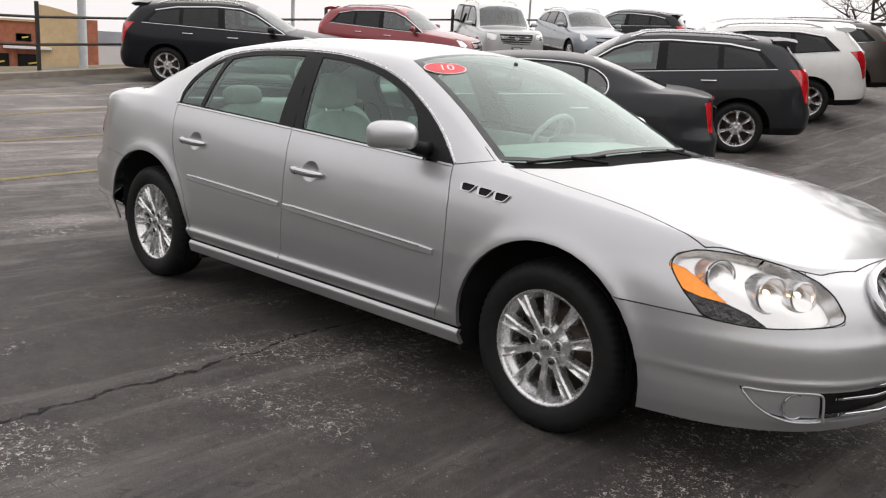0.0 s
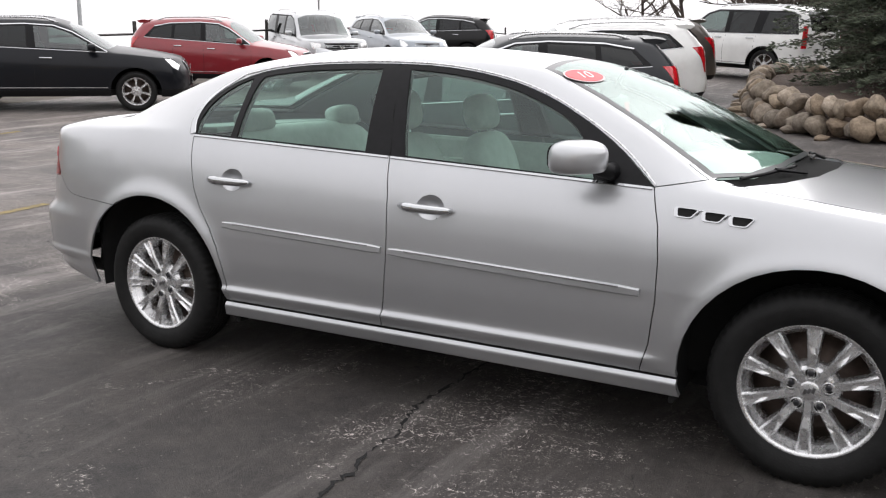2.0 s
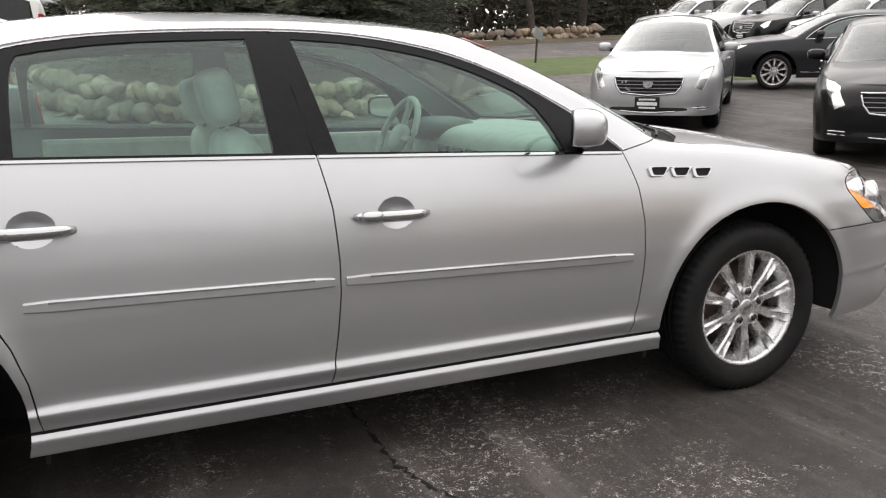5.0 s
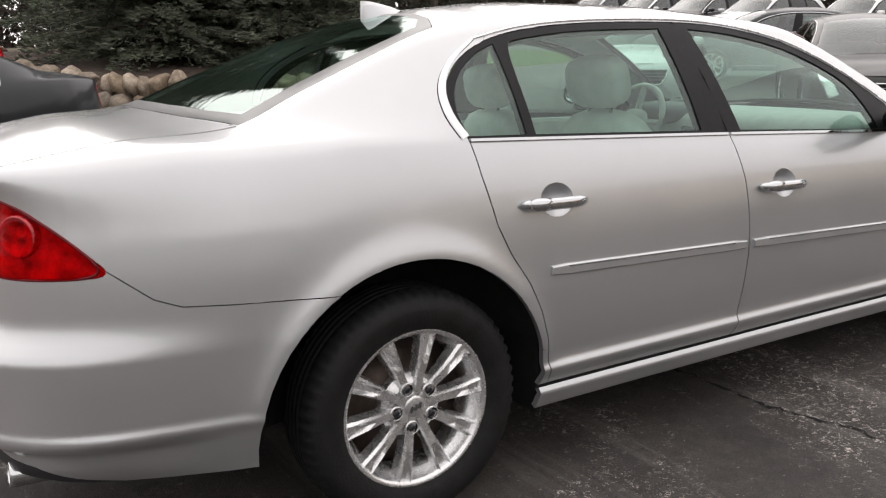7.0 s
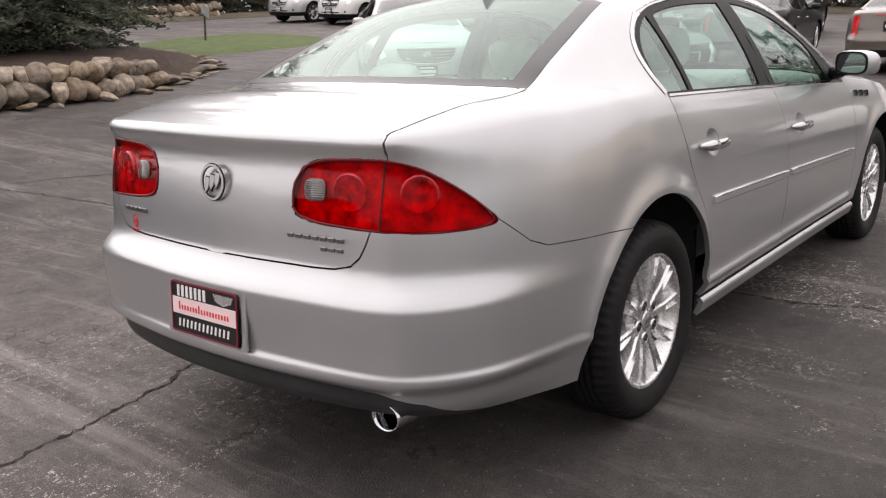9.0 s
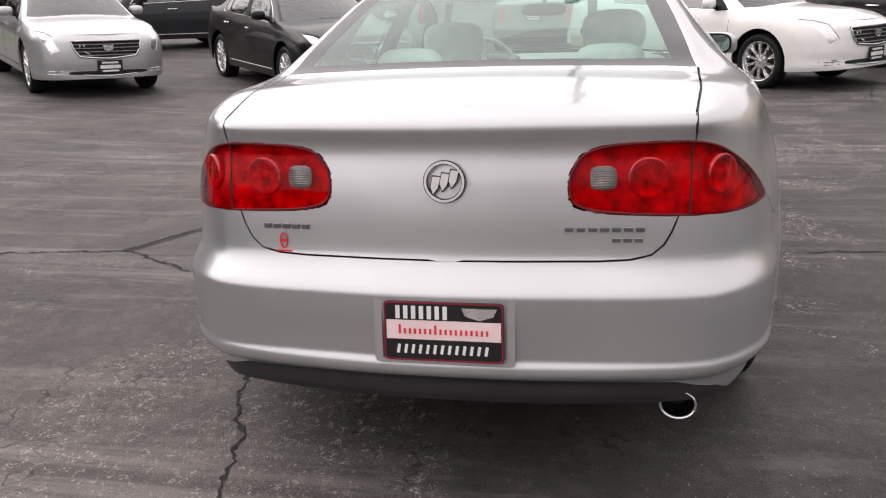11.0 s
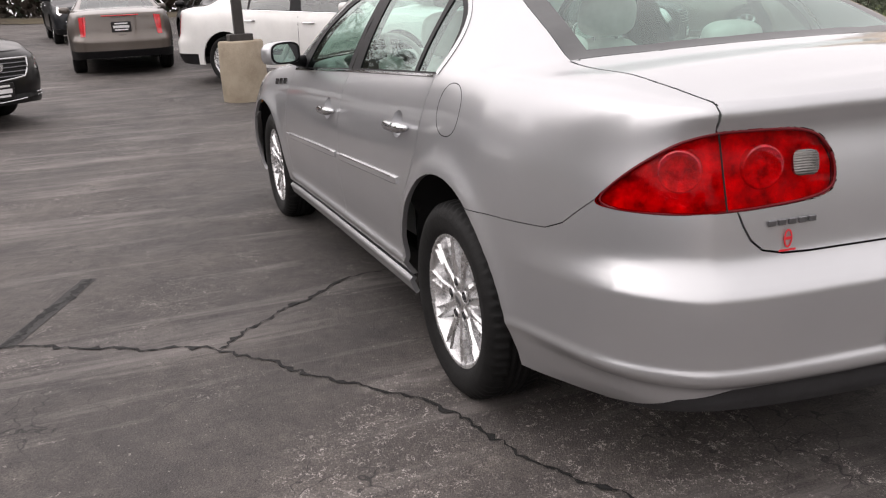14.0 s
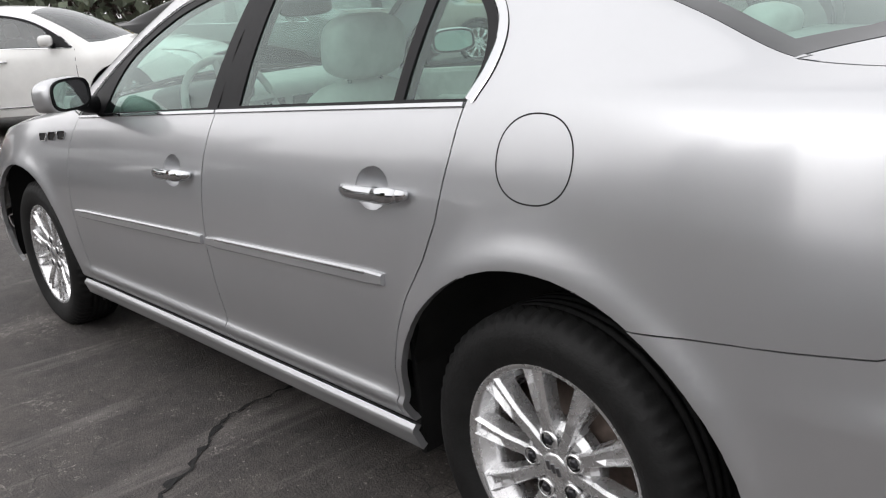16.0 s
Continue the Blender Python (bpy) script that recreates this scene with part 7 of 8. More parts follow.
for _kind, _paint, _x, _y, _hd, _sc, _label in CARS:
    if _kind not in _first:
        _first[_kind] = model(_kind, _label)
        _c = _first[_kind]
        _c.matrix_world = stand(_x, _y, _hd, _sc)
    else:
        _c = copy_thing(_first[_kind], Matrix())
        _c.matrix_basis = stand(_x, _y, _hd, _sc)
    tagged(_c, _label, "car", "parked cars")
    repaint(_c, _paint)


# ---- ground and plants: materials ----
def asphalt():
    m = bpy.data.materials.new("weathered_asphalt")
    m.use_nodes = True
    n, l = m.node_tree.nodes, m.node_tree.links
    b = n["Principled BSDF"]
    tc = n.new("ShaderNodeTexCoord")

    def noise_tex(scale, detail=6.0, rough=0.6, stretch=None, dist=0.0):
        t = n.new("ShaderNodeTexNoise")
        t.inputs["Scale"].default_value, t.inputs["Detail"].default_value, t.inputs["Roughness"].default_value, t.inputs["Distortion"].default_value = scale, detail, rough, dist
        if stretch:
            mp = n.new("ShaderNodeMapping")
            mp.inputs["Scale"].default_value = stretch
            mp.inputs["Rotation"].default_value = (0, 0, radians(12))
            l.new(tc.outputs["Object"], mp.inputs["Vector"])
            l.new(mp.outputs[0], t.inputs["Vector"])
        else:
            l.new(tc.outputs["Object"], t.inputs["Vector"])
        return t.outputs["Fac"]

    def ramp(v, lo, hi, a=(0, 0, 0), c=(1, 1, 1)):
        r = n.new("ShaderNodeValToRGB")
        r.color_ramp.elements[0].position, r.color_ramp.elements[1].position = lo, hi
        r.color_ramp.elements[0].color, r.color_ramp.elements[1].color = (*a, 1), (*c, 1)
        l.new(v, r.inputs[0])
        return r.outputs[0]

    def mix(f, a, c, mode="MIX"):
        x = n.new("ShaderNodeMix")
        x.data_type, x.blend_type = "RGBA", mode
        for sock, v in (("Factor", f), ("A", a), ("B", c)):
            if isinstance(v, (int, float)):
                x.inputs[sock].default_value = v
            elif isinstance(v, tuple):
                x.inputs[sock].default_value = (*v, 1)
            else:
                l.new(v, x.inputs[sock])
        return x.outputs["Result"]

    def mul(a, c):
        x = n.new("ShaderNodeMath")
        x.operation = "MULTIPLY"
        for k, v in enumerate((a, c)):
            if isinstance(v, (int, float)):
                x.inputs[k].default_value = v
            else:
                l.new(v, x.inputs[k])
        return x.outputs[0]

    base = ramp(noise_tex(0.35, 5, 0.55), 0.35, 0.68, (0.029, 0.0272, 0.0265), (0.072, 0.0645, 0.059))
    base = mix(0.6, base, ramp(noise_tex(2.2, 8, 0.65), 0.35, 0.7, (0.020, 0.020, 0.022), (0.078, 0.075, 0.071)))
    base = mix(1.0, base, ramp(noise_tex(14, 6, 0.75), 0.30, 0.72, (0.62, 0.62, 0.63), (1.35, 1.34, 1.32)), "MULTIPLY")
    grain = ramp(noise_tex(170, 3, 0.7), 0.3, 0.75, (0.35, 0.35, 0.35), (1.95, 1.90, 1.84))
    base = mix(1.0, base, grain, "MULTIPLY")
    # streaks where tyres have polished and dragged dust
    streak = ramp(noise_tex(1.3, 8, 0.72, (2.8, 0.30, 1), 0.5), 0.52, 0.74)
    base = mix(mul(streak, 0.80), base, (0.190, 0.181, 0.173))
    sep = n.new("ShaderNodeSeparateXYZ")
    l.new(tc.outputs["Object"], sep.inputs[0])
    # darker asphalt towards -y, with the silver car's shade put into the colour
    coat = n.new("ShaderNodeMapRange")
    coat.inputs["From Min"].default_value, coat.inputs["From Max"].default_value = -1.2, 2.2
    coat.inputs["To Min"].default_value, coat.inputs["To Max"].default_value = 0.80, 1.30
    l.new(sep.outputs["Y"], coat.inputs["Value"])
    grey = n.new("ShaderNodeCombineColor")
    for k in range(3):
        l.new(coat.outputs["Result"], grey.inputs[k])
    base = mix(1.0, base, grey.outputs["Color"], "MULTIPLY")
    # paler asphalt towards the aisle, with the sky's distant sheen put into the colour
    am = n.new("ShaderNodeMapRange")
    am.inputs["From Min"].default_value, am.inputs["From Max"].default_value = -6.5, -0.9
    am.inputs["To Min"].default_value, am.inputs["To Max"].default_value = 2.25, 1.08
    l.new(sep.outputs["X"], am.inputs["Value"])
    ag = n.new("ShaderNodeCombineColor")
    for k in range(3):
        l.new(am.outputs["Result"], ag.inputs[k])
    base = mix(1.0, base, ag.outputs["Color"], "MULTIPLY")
    # clusters of bare pale stone where the seal coat has worn off
    clump = ramp(noise_tex(0.75, 5, 0.72, None, 0.6), 0.50, 0.60)
    def off(v, c):
        x = n.new("ShaderNodeMath")
        x.operation = "SUBTRACT"
        x.inputs[1].default_value = c
        l.new(v, x.inputs[0])
        y = n.new("ShaderNodeMath")
        y.operation = "ABSOLUTE"
        l.new(x.outputs[0], y.inputs[0])
        return y.outputs[0]

    # curled slivers and small grains
    sliver = mul(ramp(off(noise_tex(40, 2, 0.6, None, 0.6), 0.5), 0.010, 0.024, (1, 1, 1), (0, 0, 0)), ramp(noise_tex(33, 2, 0.5), 0.53, 0.57))
    grit = ramp(noise_tex(120, 2, 0.6), 0.62, 0.66)
    lane = n.new("ShaderNodeMapRange")
    lane.inputs["From Min"].default_value, lane.inputs["From Max"].default_value = -0.8, 0.6
    lane.inputs["To Min"].default_value, lane.inputs["To Max"].default_value = 1.0, 0.40
    l.new(sep.outputs["Y"], lane.inputs["Value"])
    worn = mul(mul(clump, lane.outputs["Result"]), mix(0.30, mul(sliver, 2.2), mul(grit, 2.2)))
    base = mix(worn, base, (0.62, 0.59, 0.56))
    few = ramp(noise_tex(70, 2, 0.5), 0.70, 0.73)
    base = mix(mul(few, 0.6), base, (0.36, 0.34, 0.32))
    # hairline crazing
    vo = n.new("ShaderNodeTexVoronoi")
    vo.feature = "DISTANCE_TO_EDGE"
    vo.inputs["Scale"].default_value = 5.5
    dn = n.new("ShaderNodeTexNoise")
    dn.inputs["Scale"].default_value = 5.0
    l.new(tc.outputs["Object"], dn.inputs["Vector"])
    vm = n.new("ShaderNodeMix")
    vm.data_type = "VECTOR"
    vm.inputs["Factor"].default_value = 0.30
    l.new(tc.outputs["Object"], vm.inputs["A"])
    l.new(dn.outputs["Color"], vm.inputs["B"])
    l.new(vm.outputs["Result"], vo.inputs["Vector"])
    craze = mul(ramp(vo.outputs["Distance"], 0.004, 0.016, (1, 1, 1), (0, 0, 0)), ramp(noise_tex(1.1, 4, 0.6), 0.50, 0.58))
    base = mix(mul(craze, 0.85), base, (0.012, 0.012, 0.012))
    base = mix(1.0, base, (1.05, 1.0, 0.99), "MULTIPLY")
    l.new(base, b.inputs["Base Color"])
    rr = n.new("ShaderNodeMapRange")
    rr.inputs["To Min"].default_value, rr.inputs["To Max"].default_value = 0.48, 0.82
    l.new(noise_tex(0.8, 4), rr.inputs["Value"])
    l.new(rr.outputs["Result"], b.inputs["Roughness"])
    bp = n.new("ShaderNodeBump")
    bp.inputs["Strength"].default_value, bp.inputs["Distance"].default_value = 0.9, 0.008
    l.new(noise_tex(150, 3, 0.7), bp.inputs["Height"])
    bp2 = n.new("ShaderNodeBump")
    bp2.inputs["Strength"].default_value, bp2.inputs["Distance"].default_value = 0.5, 0.02
    l.new(noise_tex(3.0, 6), bp2.inputs["Height"])
    l.new(bp2.outputs[0], bp.inputs["Normal"])
    l.new(bp.outputs[0], b.inputs["Normal"])
    return m


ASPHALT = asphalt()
SEAM = mat("crack_filler", (0.008, 0.008, 0.008), 0.85, vary=0.5, scale=9, bump=0.5, bump_scale=60)
LINE = mat("faded_yellow_line", (0.30, 0.22, 0.07), 0.75, scale=14, color2=(0.10, 0.085, 0.055), bump=0.2)
MULCH = mat("bark_mulch", (0.030, 0.019, 0.013), 0.95, scale=9, color2=(0.085, 0.055, 0.040), bump=1.0, bump_scale=45)
LAWN = mat("spring_lawn", (0.055, 0.085, 0.020), 0.9, scale=3, color2=(0.10, 0.13, 0.035), bump=0.8, bump_scale=60)
LEAFMOLD = mat("leaf_litter", (0.065, 0.050, 0.034), 0.95, scale=0.6, color2=(0.12, 0.10, 0.06), bump=0.8, bump_scale=20)
BARK = mat("bark", (0.055, 0.043, 0.034), 0.9, vary=0.4, scale=8, bump=0.8, bump_scale=40)
TWIG = mat("bare_twigs", (0.075, 0.060, 0.050), 0.9, vary=0.3, scale=2)
CONCRETE = mat("weathered_concrete", (0.36, 0.31, 0.235), 0.9, scale=3.5, color2=(0.25, 0.205, 0.15), bump=0.45, bump_scale=50)
POST = mat("dark_bronze_post", (0.030, 0.027, 0.024), 0.5, vary=0.3, scale=6, bump=0.1)
POST_G = mat("galvanised_post", (0.32, 0.33, 0.33), 0.5, 0.5, vary=0.15, scale=4)
BRICK = mat("orange_brick", (0.36, 0.13, 0.07), 0.85, vary=0.2, scale=3, bump=0.3, bump_scale=30)
STUCCO = mat("tan_stucco", (0.55, 0.41, 0.24), 0.9, vary=0.1, scale=1.5, bump=0.2)
HILL = mat("hazy_hill", (0.30, 0.31, 0.33), 1.0, vary=0.15, scale=0.05)


def needles(name, a, c):
    m = mat(name, a, 0.75, vary=0.0, scale=3, color2=c)
    n, l = m.node_tree.nodes, m.node_tree.links
    g = n.new("ShaderNodeNewGeometry")
    hs = n.new("ShaderNodeHueSaturation")
    mr = n.new("ShaderNodeMapRange")
    mr.inputs["To Min"].default_value, mr.inputs["To Max"].default_value = 0.45, 1.6
    l.new(g.outputs["Random Per Island"], mr.inputs["Value"])
    l.new(mr.outputs["Result"], hs.inputs["Value"])
    l.new(n["Color Ramp"].outputs["Color"], hs.inputs["Color"])
    l.new(hs.outputs["Color"], n["Principled BSDF"].inputs["Base Color"])
    return m


NEEDLE = needles("spruce_needles", (0.086, 0.106, 0.072), (0.165, 0.188, 0.136))


def stone_mat():
    m = mat("fieldstone", (0.172, 0.145, 0.118), 0.85, scale=5, color2=(0.42, 0.37, 0.315), bump=0.7, bump_scale=30)
    n, l = m.node_tree.nodes, m.node_tree.links
    oi = n.new("ShaderNodeObjectInfo")
    r = n.new("ShaderNodeValToRGB")
    cols = ((0.0, (0.62, 0.53, 0.44)), (0.25, (1.05, 0.95, 0.80)), (0.5, (0.55, 0.54, 0.53)), (0.75, (1.45, 1.38, 1.28)), (1.0, (0.40, 0.36, 0.33)))
    while len(r.color_ramp.elements) < len(cols):
        r.color_ramp.elements.new(0.5)
    for e, (p, c) in zip(r.color_ramp.elements, cols):
        e.position, e.color = p, (*c, 1)
    x = n.new("ShaderNodeMix")
    x.data_type, x.blend_type = "RGBA", "MULTIPLY"
    x.inputs["Factor"].default_value = 1.0
    l.new(oi.outputs["Random"], r.inputs[0])
    l.new(n["Color Ramp"].outputs["Color"], x.inputs["A"])
    l.new(r.outputs["Color"], x.inputs["B"])
    l.new(x.outputs["Result"], n["Principled BSDF"].inputs["Base Color"])
    return m


STONE = stone_mat()


# ---- ground ----
def ground():
    xs = sorted({*(round(v, 2) for v in np.arange(-8, 12, 0.5)), *(float(v) for v in np.arange(-60, 80, 2.0)), -700.0, -400.0, -200.0, -120.0, -90.0, 110.0, 150.0, 250.0, 400.0, 700.0})
    V = [(x, y, height(x, y)) for x in xs for y in xs]
    n = len(xs)
    F = [(i * n + j, (i + 1) * n + j, (i + 1) * n + j + 1, i * n + j + 1) for i in range(n - 1) for j in range(n - 1)]
    me = bpy.data.meshes.new("ground")
    me.from_pydata(V, [], F)
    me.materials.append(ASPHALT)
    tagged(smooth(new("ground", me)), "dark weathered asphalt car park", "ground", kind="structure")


def strip(name, pts, width, material, lift, wob=0.0, step=0.06, seed=1):
    """A narrow band laid on the ground along a line, with a ragged edge."""
    rnd = random.Random(seed)
    bm = bmesh.new()
    line = []
    for (x0, y0), (x1, y1) in zip(pts, pts[1:]):
        k = max(1, int(math.hypot(x1 - x0, y1 - y0) / step))
        line += [(x0 + (x1 - x0) * i / k, y0 + (y1 - y0) * i / k) for i in range(k)]
    line.append(pts[-1])
    rows, off = [], 0.0
    for i, (x, y) in enumerate(line):
        a, b = line[max(0, i - 1)], line[min(len(line) - 1, i + 1)]
        t = Vector((b[0] - a[0], b[1] - a[1])).normalized()
        off = off * 0.82 + rnd.uniform(-wob, wob)
        jag = off + (rnd.uniform(-wob, wob) * 1.1 if wob else 0)
        x, y = x - t.y * jag, y + t.x * jag
        w = width * (rnd.uniform(0.12, 0.9) + (0.9 if rnd.random() < 0.10 else 0.0) if wob else 1 + rnd.uniform(-0.06, 0.06)) / 2
        if wob and i in (0, len(line) - 1):
            w *= 0.1
        rows.append([bm.verts.new((x - t.y * s * w, y + t.x * s * w, height(x - t.y * s * w, y + t.x * s * w) + lift)) for s in (1, -1)])
    for a, b in zip(rows, rows[1:]):
        bm.faces.new((a[0], a[1], b[1], b[0]))
    bmesh.ops.recalc_face_normals(bm, faces=bm.faces)
    return part(name, bm, material, None)


ground()
CRACKS = [
    ([(0.20, -3.6), (0.15, -2.36), (0.12, -1.83), (0.08, -1.2), (0.0, -0.8), (0.03, 0.0), (-0.04, 0.86), (-0.30, 1.18), (-0.67, 1.59)], 0.026),
    ([(-0.67, 1.59), (-0.52, 1.88), (-0.25, 2.36), (-0.32, 2.8), (-0.39, 3.1), (-0.45, 4.4), (-0.70, 5.6), (-0.9, 7.5)], 0.026),
    ([(-0.25, 2.38), (0.18, 2.21), (0.61, 2.05)], 0.055),
    ([(-0.67, 1.59), (-1.07, 1.33), (-1.47, 1.02), (-1.79, 0.91), (-2.04, 0.86), (-2.30, 0.74), (-2.61, 0.66), (-2.81, 0.63), (-3.4, 0.56), (-4.2, 0.52)], 0.022),
    ([(-0.95, 5.7), (-0.28, 5.55), (0.6, 5.2), (2.0, 5.3)], 0.022),
    ([(7.9, -3.6), (6.2, -3.2), (5.6, -3.6), (4.4, -3.3)], 0.022),
    ([(9.6, 0.6), (8.9, 1.1), (8.4, 0.9), (7.7, 1.3)], 0.022),
    ([(-4.5, 7.6), (-1.0, 8.2), (1.8, 9.6), (4.6, 8.8)], 0.030),
    ([(1.8, 9.6), (2.2, 6.9), (3.6, 5.2)], 0.024),
]
for _k, (_pts, _w) in enumerate(CRACKS):
    tagged(strip("pavement_crack", _pts, _w * 0.85, SEAM, 0.004, 0.010, 0.022, _k), "dark ragged crack across the asphalt", "crack", "pavement cracks", "structure")
TAR = mat("faded_tar_band", (0.019, 0.018, 0.018), 0.75, scale=5, color2=(0.042, 0.040, 0.038), bump=0.4, bump_scale=90)
for _k, _w in ((2, 0.075),):
    tagged(strip("tar_band", CRACKS[_k][0], _w, TAR, 0.0022, 0.0, 0.08, 40 + _k), "faded dark tar band along a crack", "tar band", "tar bands", "structure")
for _k, _pts in enumerate(([(-9.2, -0.8), (-9.78, 1.27), (-10.4, 3.0), (-10.75, 5.0)], [(-4.95, -1.8), (-5.2, -0.4), (-5.42, 0.66), (-5.62, 1.6)], [(-7.2, -1.2), (-7.9, 2.2)], [(-11.9, 0.0), (-12.8, 4.4)])):
    tagged(strip("parking_line", _pts, 0.10, LINE, 0.004, 0.0, 0.2, _k), "faded yellow parking line", "road marking", "parking lines", "structure")


# ---- kerb, dusty gutter and dry verge along the fence ----
KERB = [(-12.6, -14.0), (-13.6, -2.0), (-14.67, 3.07), (-15.28, 4.77), (-15.62, 6.63), (-16.05, 12.0), (-16.5, 26.0), (-16.9, 36.0)]
GUTTER = mat("dusty_asphalt_edge", (0.17, 0.145, 0.115), 0.9, scale=1.1, color2=(0.06, 0.056, 0.052), bump=0.4, bump_scale=120)
DRYGRASS = mat("dry_verge_grass", (0.20, 0.165, 0.10), 0.95, scale=1.3, color2=(0.11, 0.095, 0.06), bump=0.8, bump_scale=40)
KERBSTONE = mat("pale_kerb_concrete", (0.34, 0.30, 0.25), 0.85, scale=2.5, color2=(0.22, 0.19, 0.16), bump=0.3, bump_scale=60)


def edge_band(name, o0, o1, z0, z1, material, label):
    """A band beside the kerb line, between two distances from it."""
    bm = bmesh.new()
    rows = []
    n = len(KERB)
    line = [(KERB[k][0] + (KERB[k + 1][0] - KERB[k][0]) * i / 6, KERB[k][1] + (KERB[k + 1][1] - KERB[k][1]) * i / 6) for k in range(n - 1) for i in range(6)] + [KERB[-1]]
    for x, y in line:
        xa, xb = x + o0, x + o1
        rows.append([bm.verts.new((xa, y, height(xa, y) - 0.1)), bm.verts.new((xa, y, height(xa, y) + z0)), bm.verts.new((xb, y, height(xb, y) + z1)), bm.verts.new((xb, y, height(xb, y) - 0.1))])
    for a, b in zip(rows, rows[1:]):
        for i in range(3):
            bm.faces.new((a[i], a[i + 1], b[i + 1], b[i]))
    bmesh.ops.recalc_face_normals(bm, faces=bm.faces)
    tagged(part(name, bm, material, None), label, "kerb" if "kerb" in name else "ground", kind="structure")


edge_band("gutter", 1.5, 0.0, 0.003, 0.008, GUTTER, "dusty worn edge of the asphalt")
edge_band("kerb", 0.0, -0.16, 0.12, 0.13, KERBSTONE, "pale weathered concrete kerb")
edge_band("verge", -0.165, -3.5, 0.10, 0.08, DRYGRASS, "dry trodden grass verge")


# ---- planted bed with its fieldstone edge ----
WALL = [(-0.6, 19.6), (-1.5, 18.9), (-1.8, 17.4), (-1.5, 15.0), (-1.15, 13.2), (-0.55, 11.8), (0.2, 10.95), (1.0, 10.5), (1.9, 10.35), (2.8, 10.4), (3.7, 10.65), (4.6, 11.1), (5.9, 11.9), (7.1, 12.9), (8.0, 14.0), (8.4, 16.0)]


def along(pts, step):
    out = []
    for (x0, y0), (x1, y1) in zip(pts, pts[1:]):
        k = max(1, int(math.hypot(x1 - x0, y1 - y0) / step))
        out += [(x0 + (x1 - x0) * i / k, y0 + (y1 - y0) * i / k) for i in range(k)]
    return out + [pts[-1]]


def rock_meshes(count=9):
    out = []
    for k in range(count):
        rnd = random.Random(100 + k)
        bm = bmesh.new()
        bmesh.ops.create_icosphere(bm, subdivisions=3, radius=0.5)
        flats = [(Vector((rnd.gauss(0, 1), rnd.gauss(0, 1), rnd.gauss(0, 1))).normalized(), rnd.uniform(0.27, 0.42)) for _ in range(12)]
        for v in bm.verts:
            p = v.co.copy()
            for nrm, d in flats:
                o = p.dot(nrm) - d
                if o > 0:
                    p -= nrm * o * 0.96
            p *= 1 + 0.07 * noise.noise(p * 2.2 + Vector((k * 7.1, 0, 0))) + 0.03 * noise.noise(p * 7 + Vector((0, k * 3.3, 0)))
            v.co = p
        me = bpy.data.meshes.new("rock")
        bm.to_mesh(me)
        bm.free()
        me.polygons.foreach_set("use_smooth", [True] * len(me.polygons))
        me.materials.append(STONE)
        out.append(me)
    return out


ROCKS = rock_meshes()


def rock_wall(pts, label, rise, big, name="rock_wall", seed=3, courses=2, ends=1e9):
    rnd = random.Random(seed)
    w = thing(name, label, "rock wall", pose(0, 0, 0))
    line = along(pts, 0.05)
    dist = [0.0]
    for a, b in zip(line, line[1:]):
        dist.append(dist[-1] + math.hypot(b[0] - a[0], b[1] - a[1]))
    at = lambda s: [float(np.interp(s, dist, [p[c] for p in line])) for c in (0, 1)]
    z0 = 0.0
    for course in range(courses + 1):
        s = rnd.uniform(0, 0.3)
        small = course == courses
        while s < dist[-1]:
            size = big * (rnd.uniform(0.62, 1.35) if not small else rnd.uniform(0.35, 0.6))
            hgt = big * (rnd.uniform(0.72, 0.92) if not small else 0.30)
            x, y = at(s)
            x1, y1 = at(s + 0.1)
            yaw = math.degrees(math.atan2(y1 - y, x1 - x))
            nx, ny = -math.sin(radians(yaw)), math.cos(radians(yaw))
            inn = (0.13 * course if not small else -0.22) + rnd.uniform(-0.05, 0.05)
            low = max(0.35, 1 - max(0.0, s - ends) * 0.28)
            if course and low < 0.62 and not small:
                s += size
                continue
            hgt *= low
            z = height(x, y) + (rise * low * course + hgt * 0.46 if not small else hgt * 0.25) + rnd.uniform(-0.04, 0.04)
            ob = new("rock", rnd.choice(ROCKS))
            ob.parent = w
            ob.matrix_basis = pose(x + nx * inn, y + ny * inn, z, rnd.uniform(-14, 14), rnd.uniform(-14, 14), yaw + rnd.uniform(-12, 12) + rnd.choice((0, 180))) @ Matrix.Diagonal((size, big * rnd.uniform(0.8, 1.0), hgt, 1))
            s += size * (0.66 if not small else 1.0) + (rnd.uniform(0.1, 0.9) if small else 0.0)
    return w


rock_wall(WALL, "low wall of rounded tan and grey fieldstones", 0.30, 0.47, ends=13.4)
rock_wall([(13.5, 35.0), (16.5, 33.0), (19.5, 31.8), (22.0, 31.5)], "low fieldstone wall on the far slope", 0.32, 0.55, seed=8, courses=2)


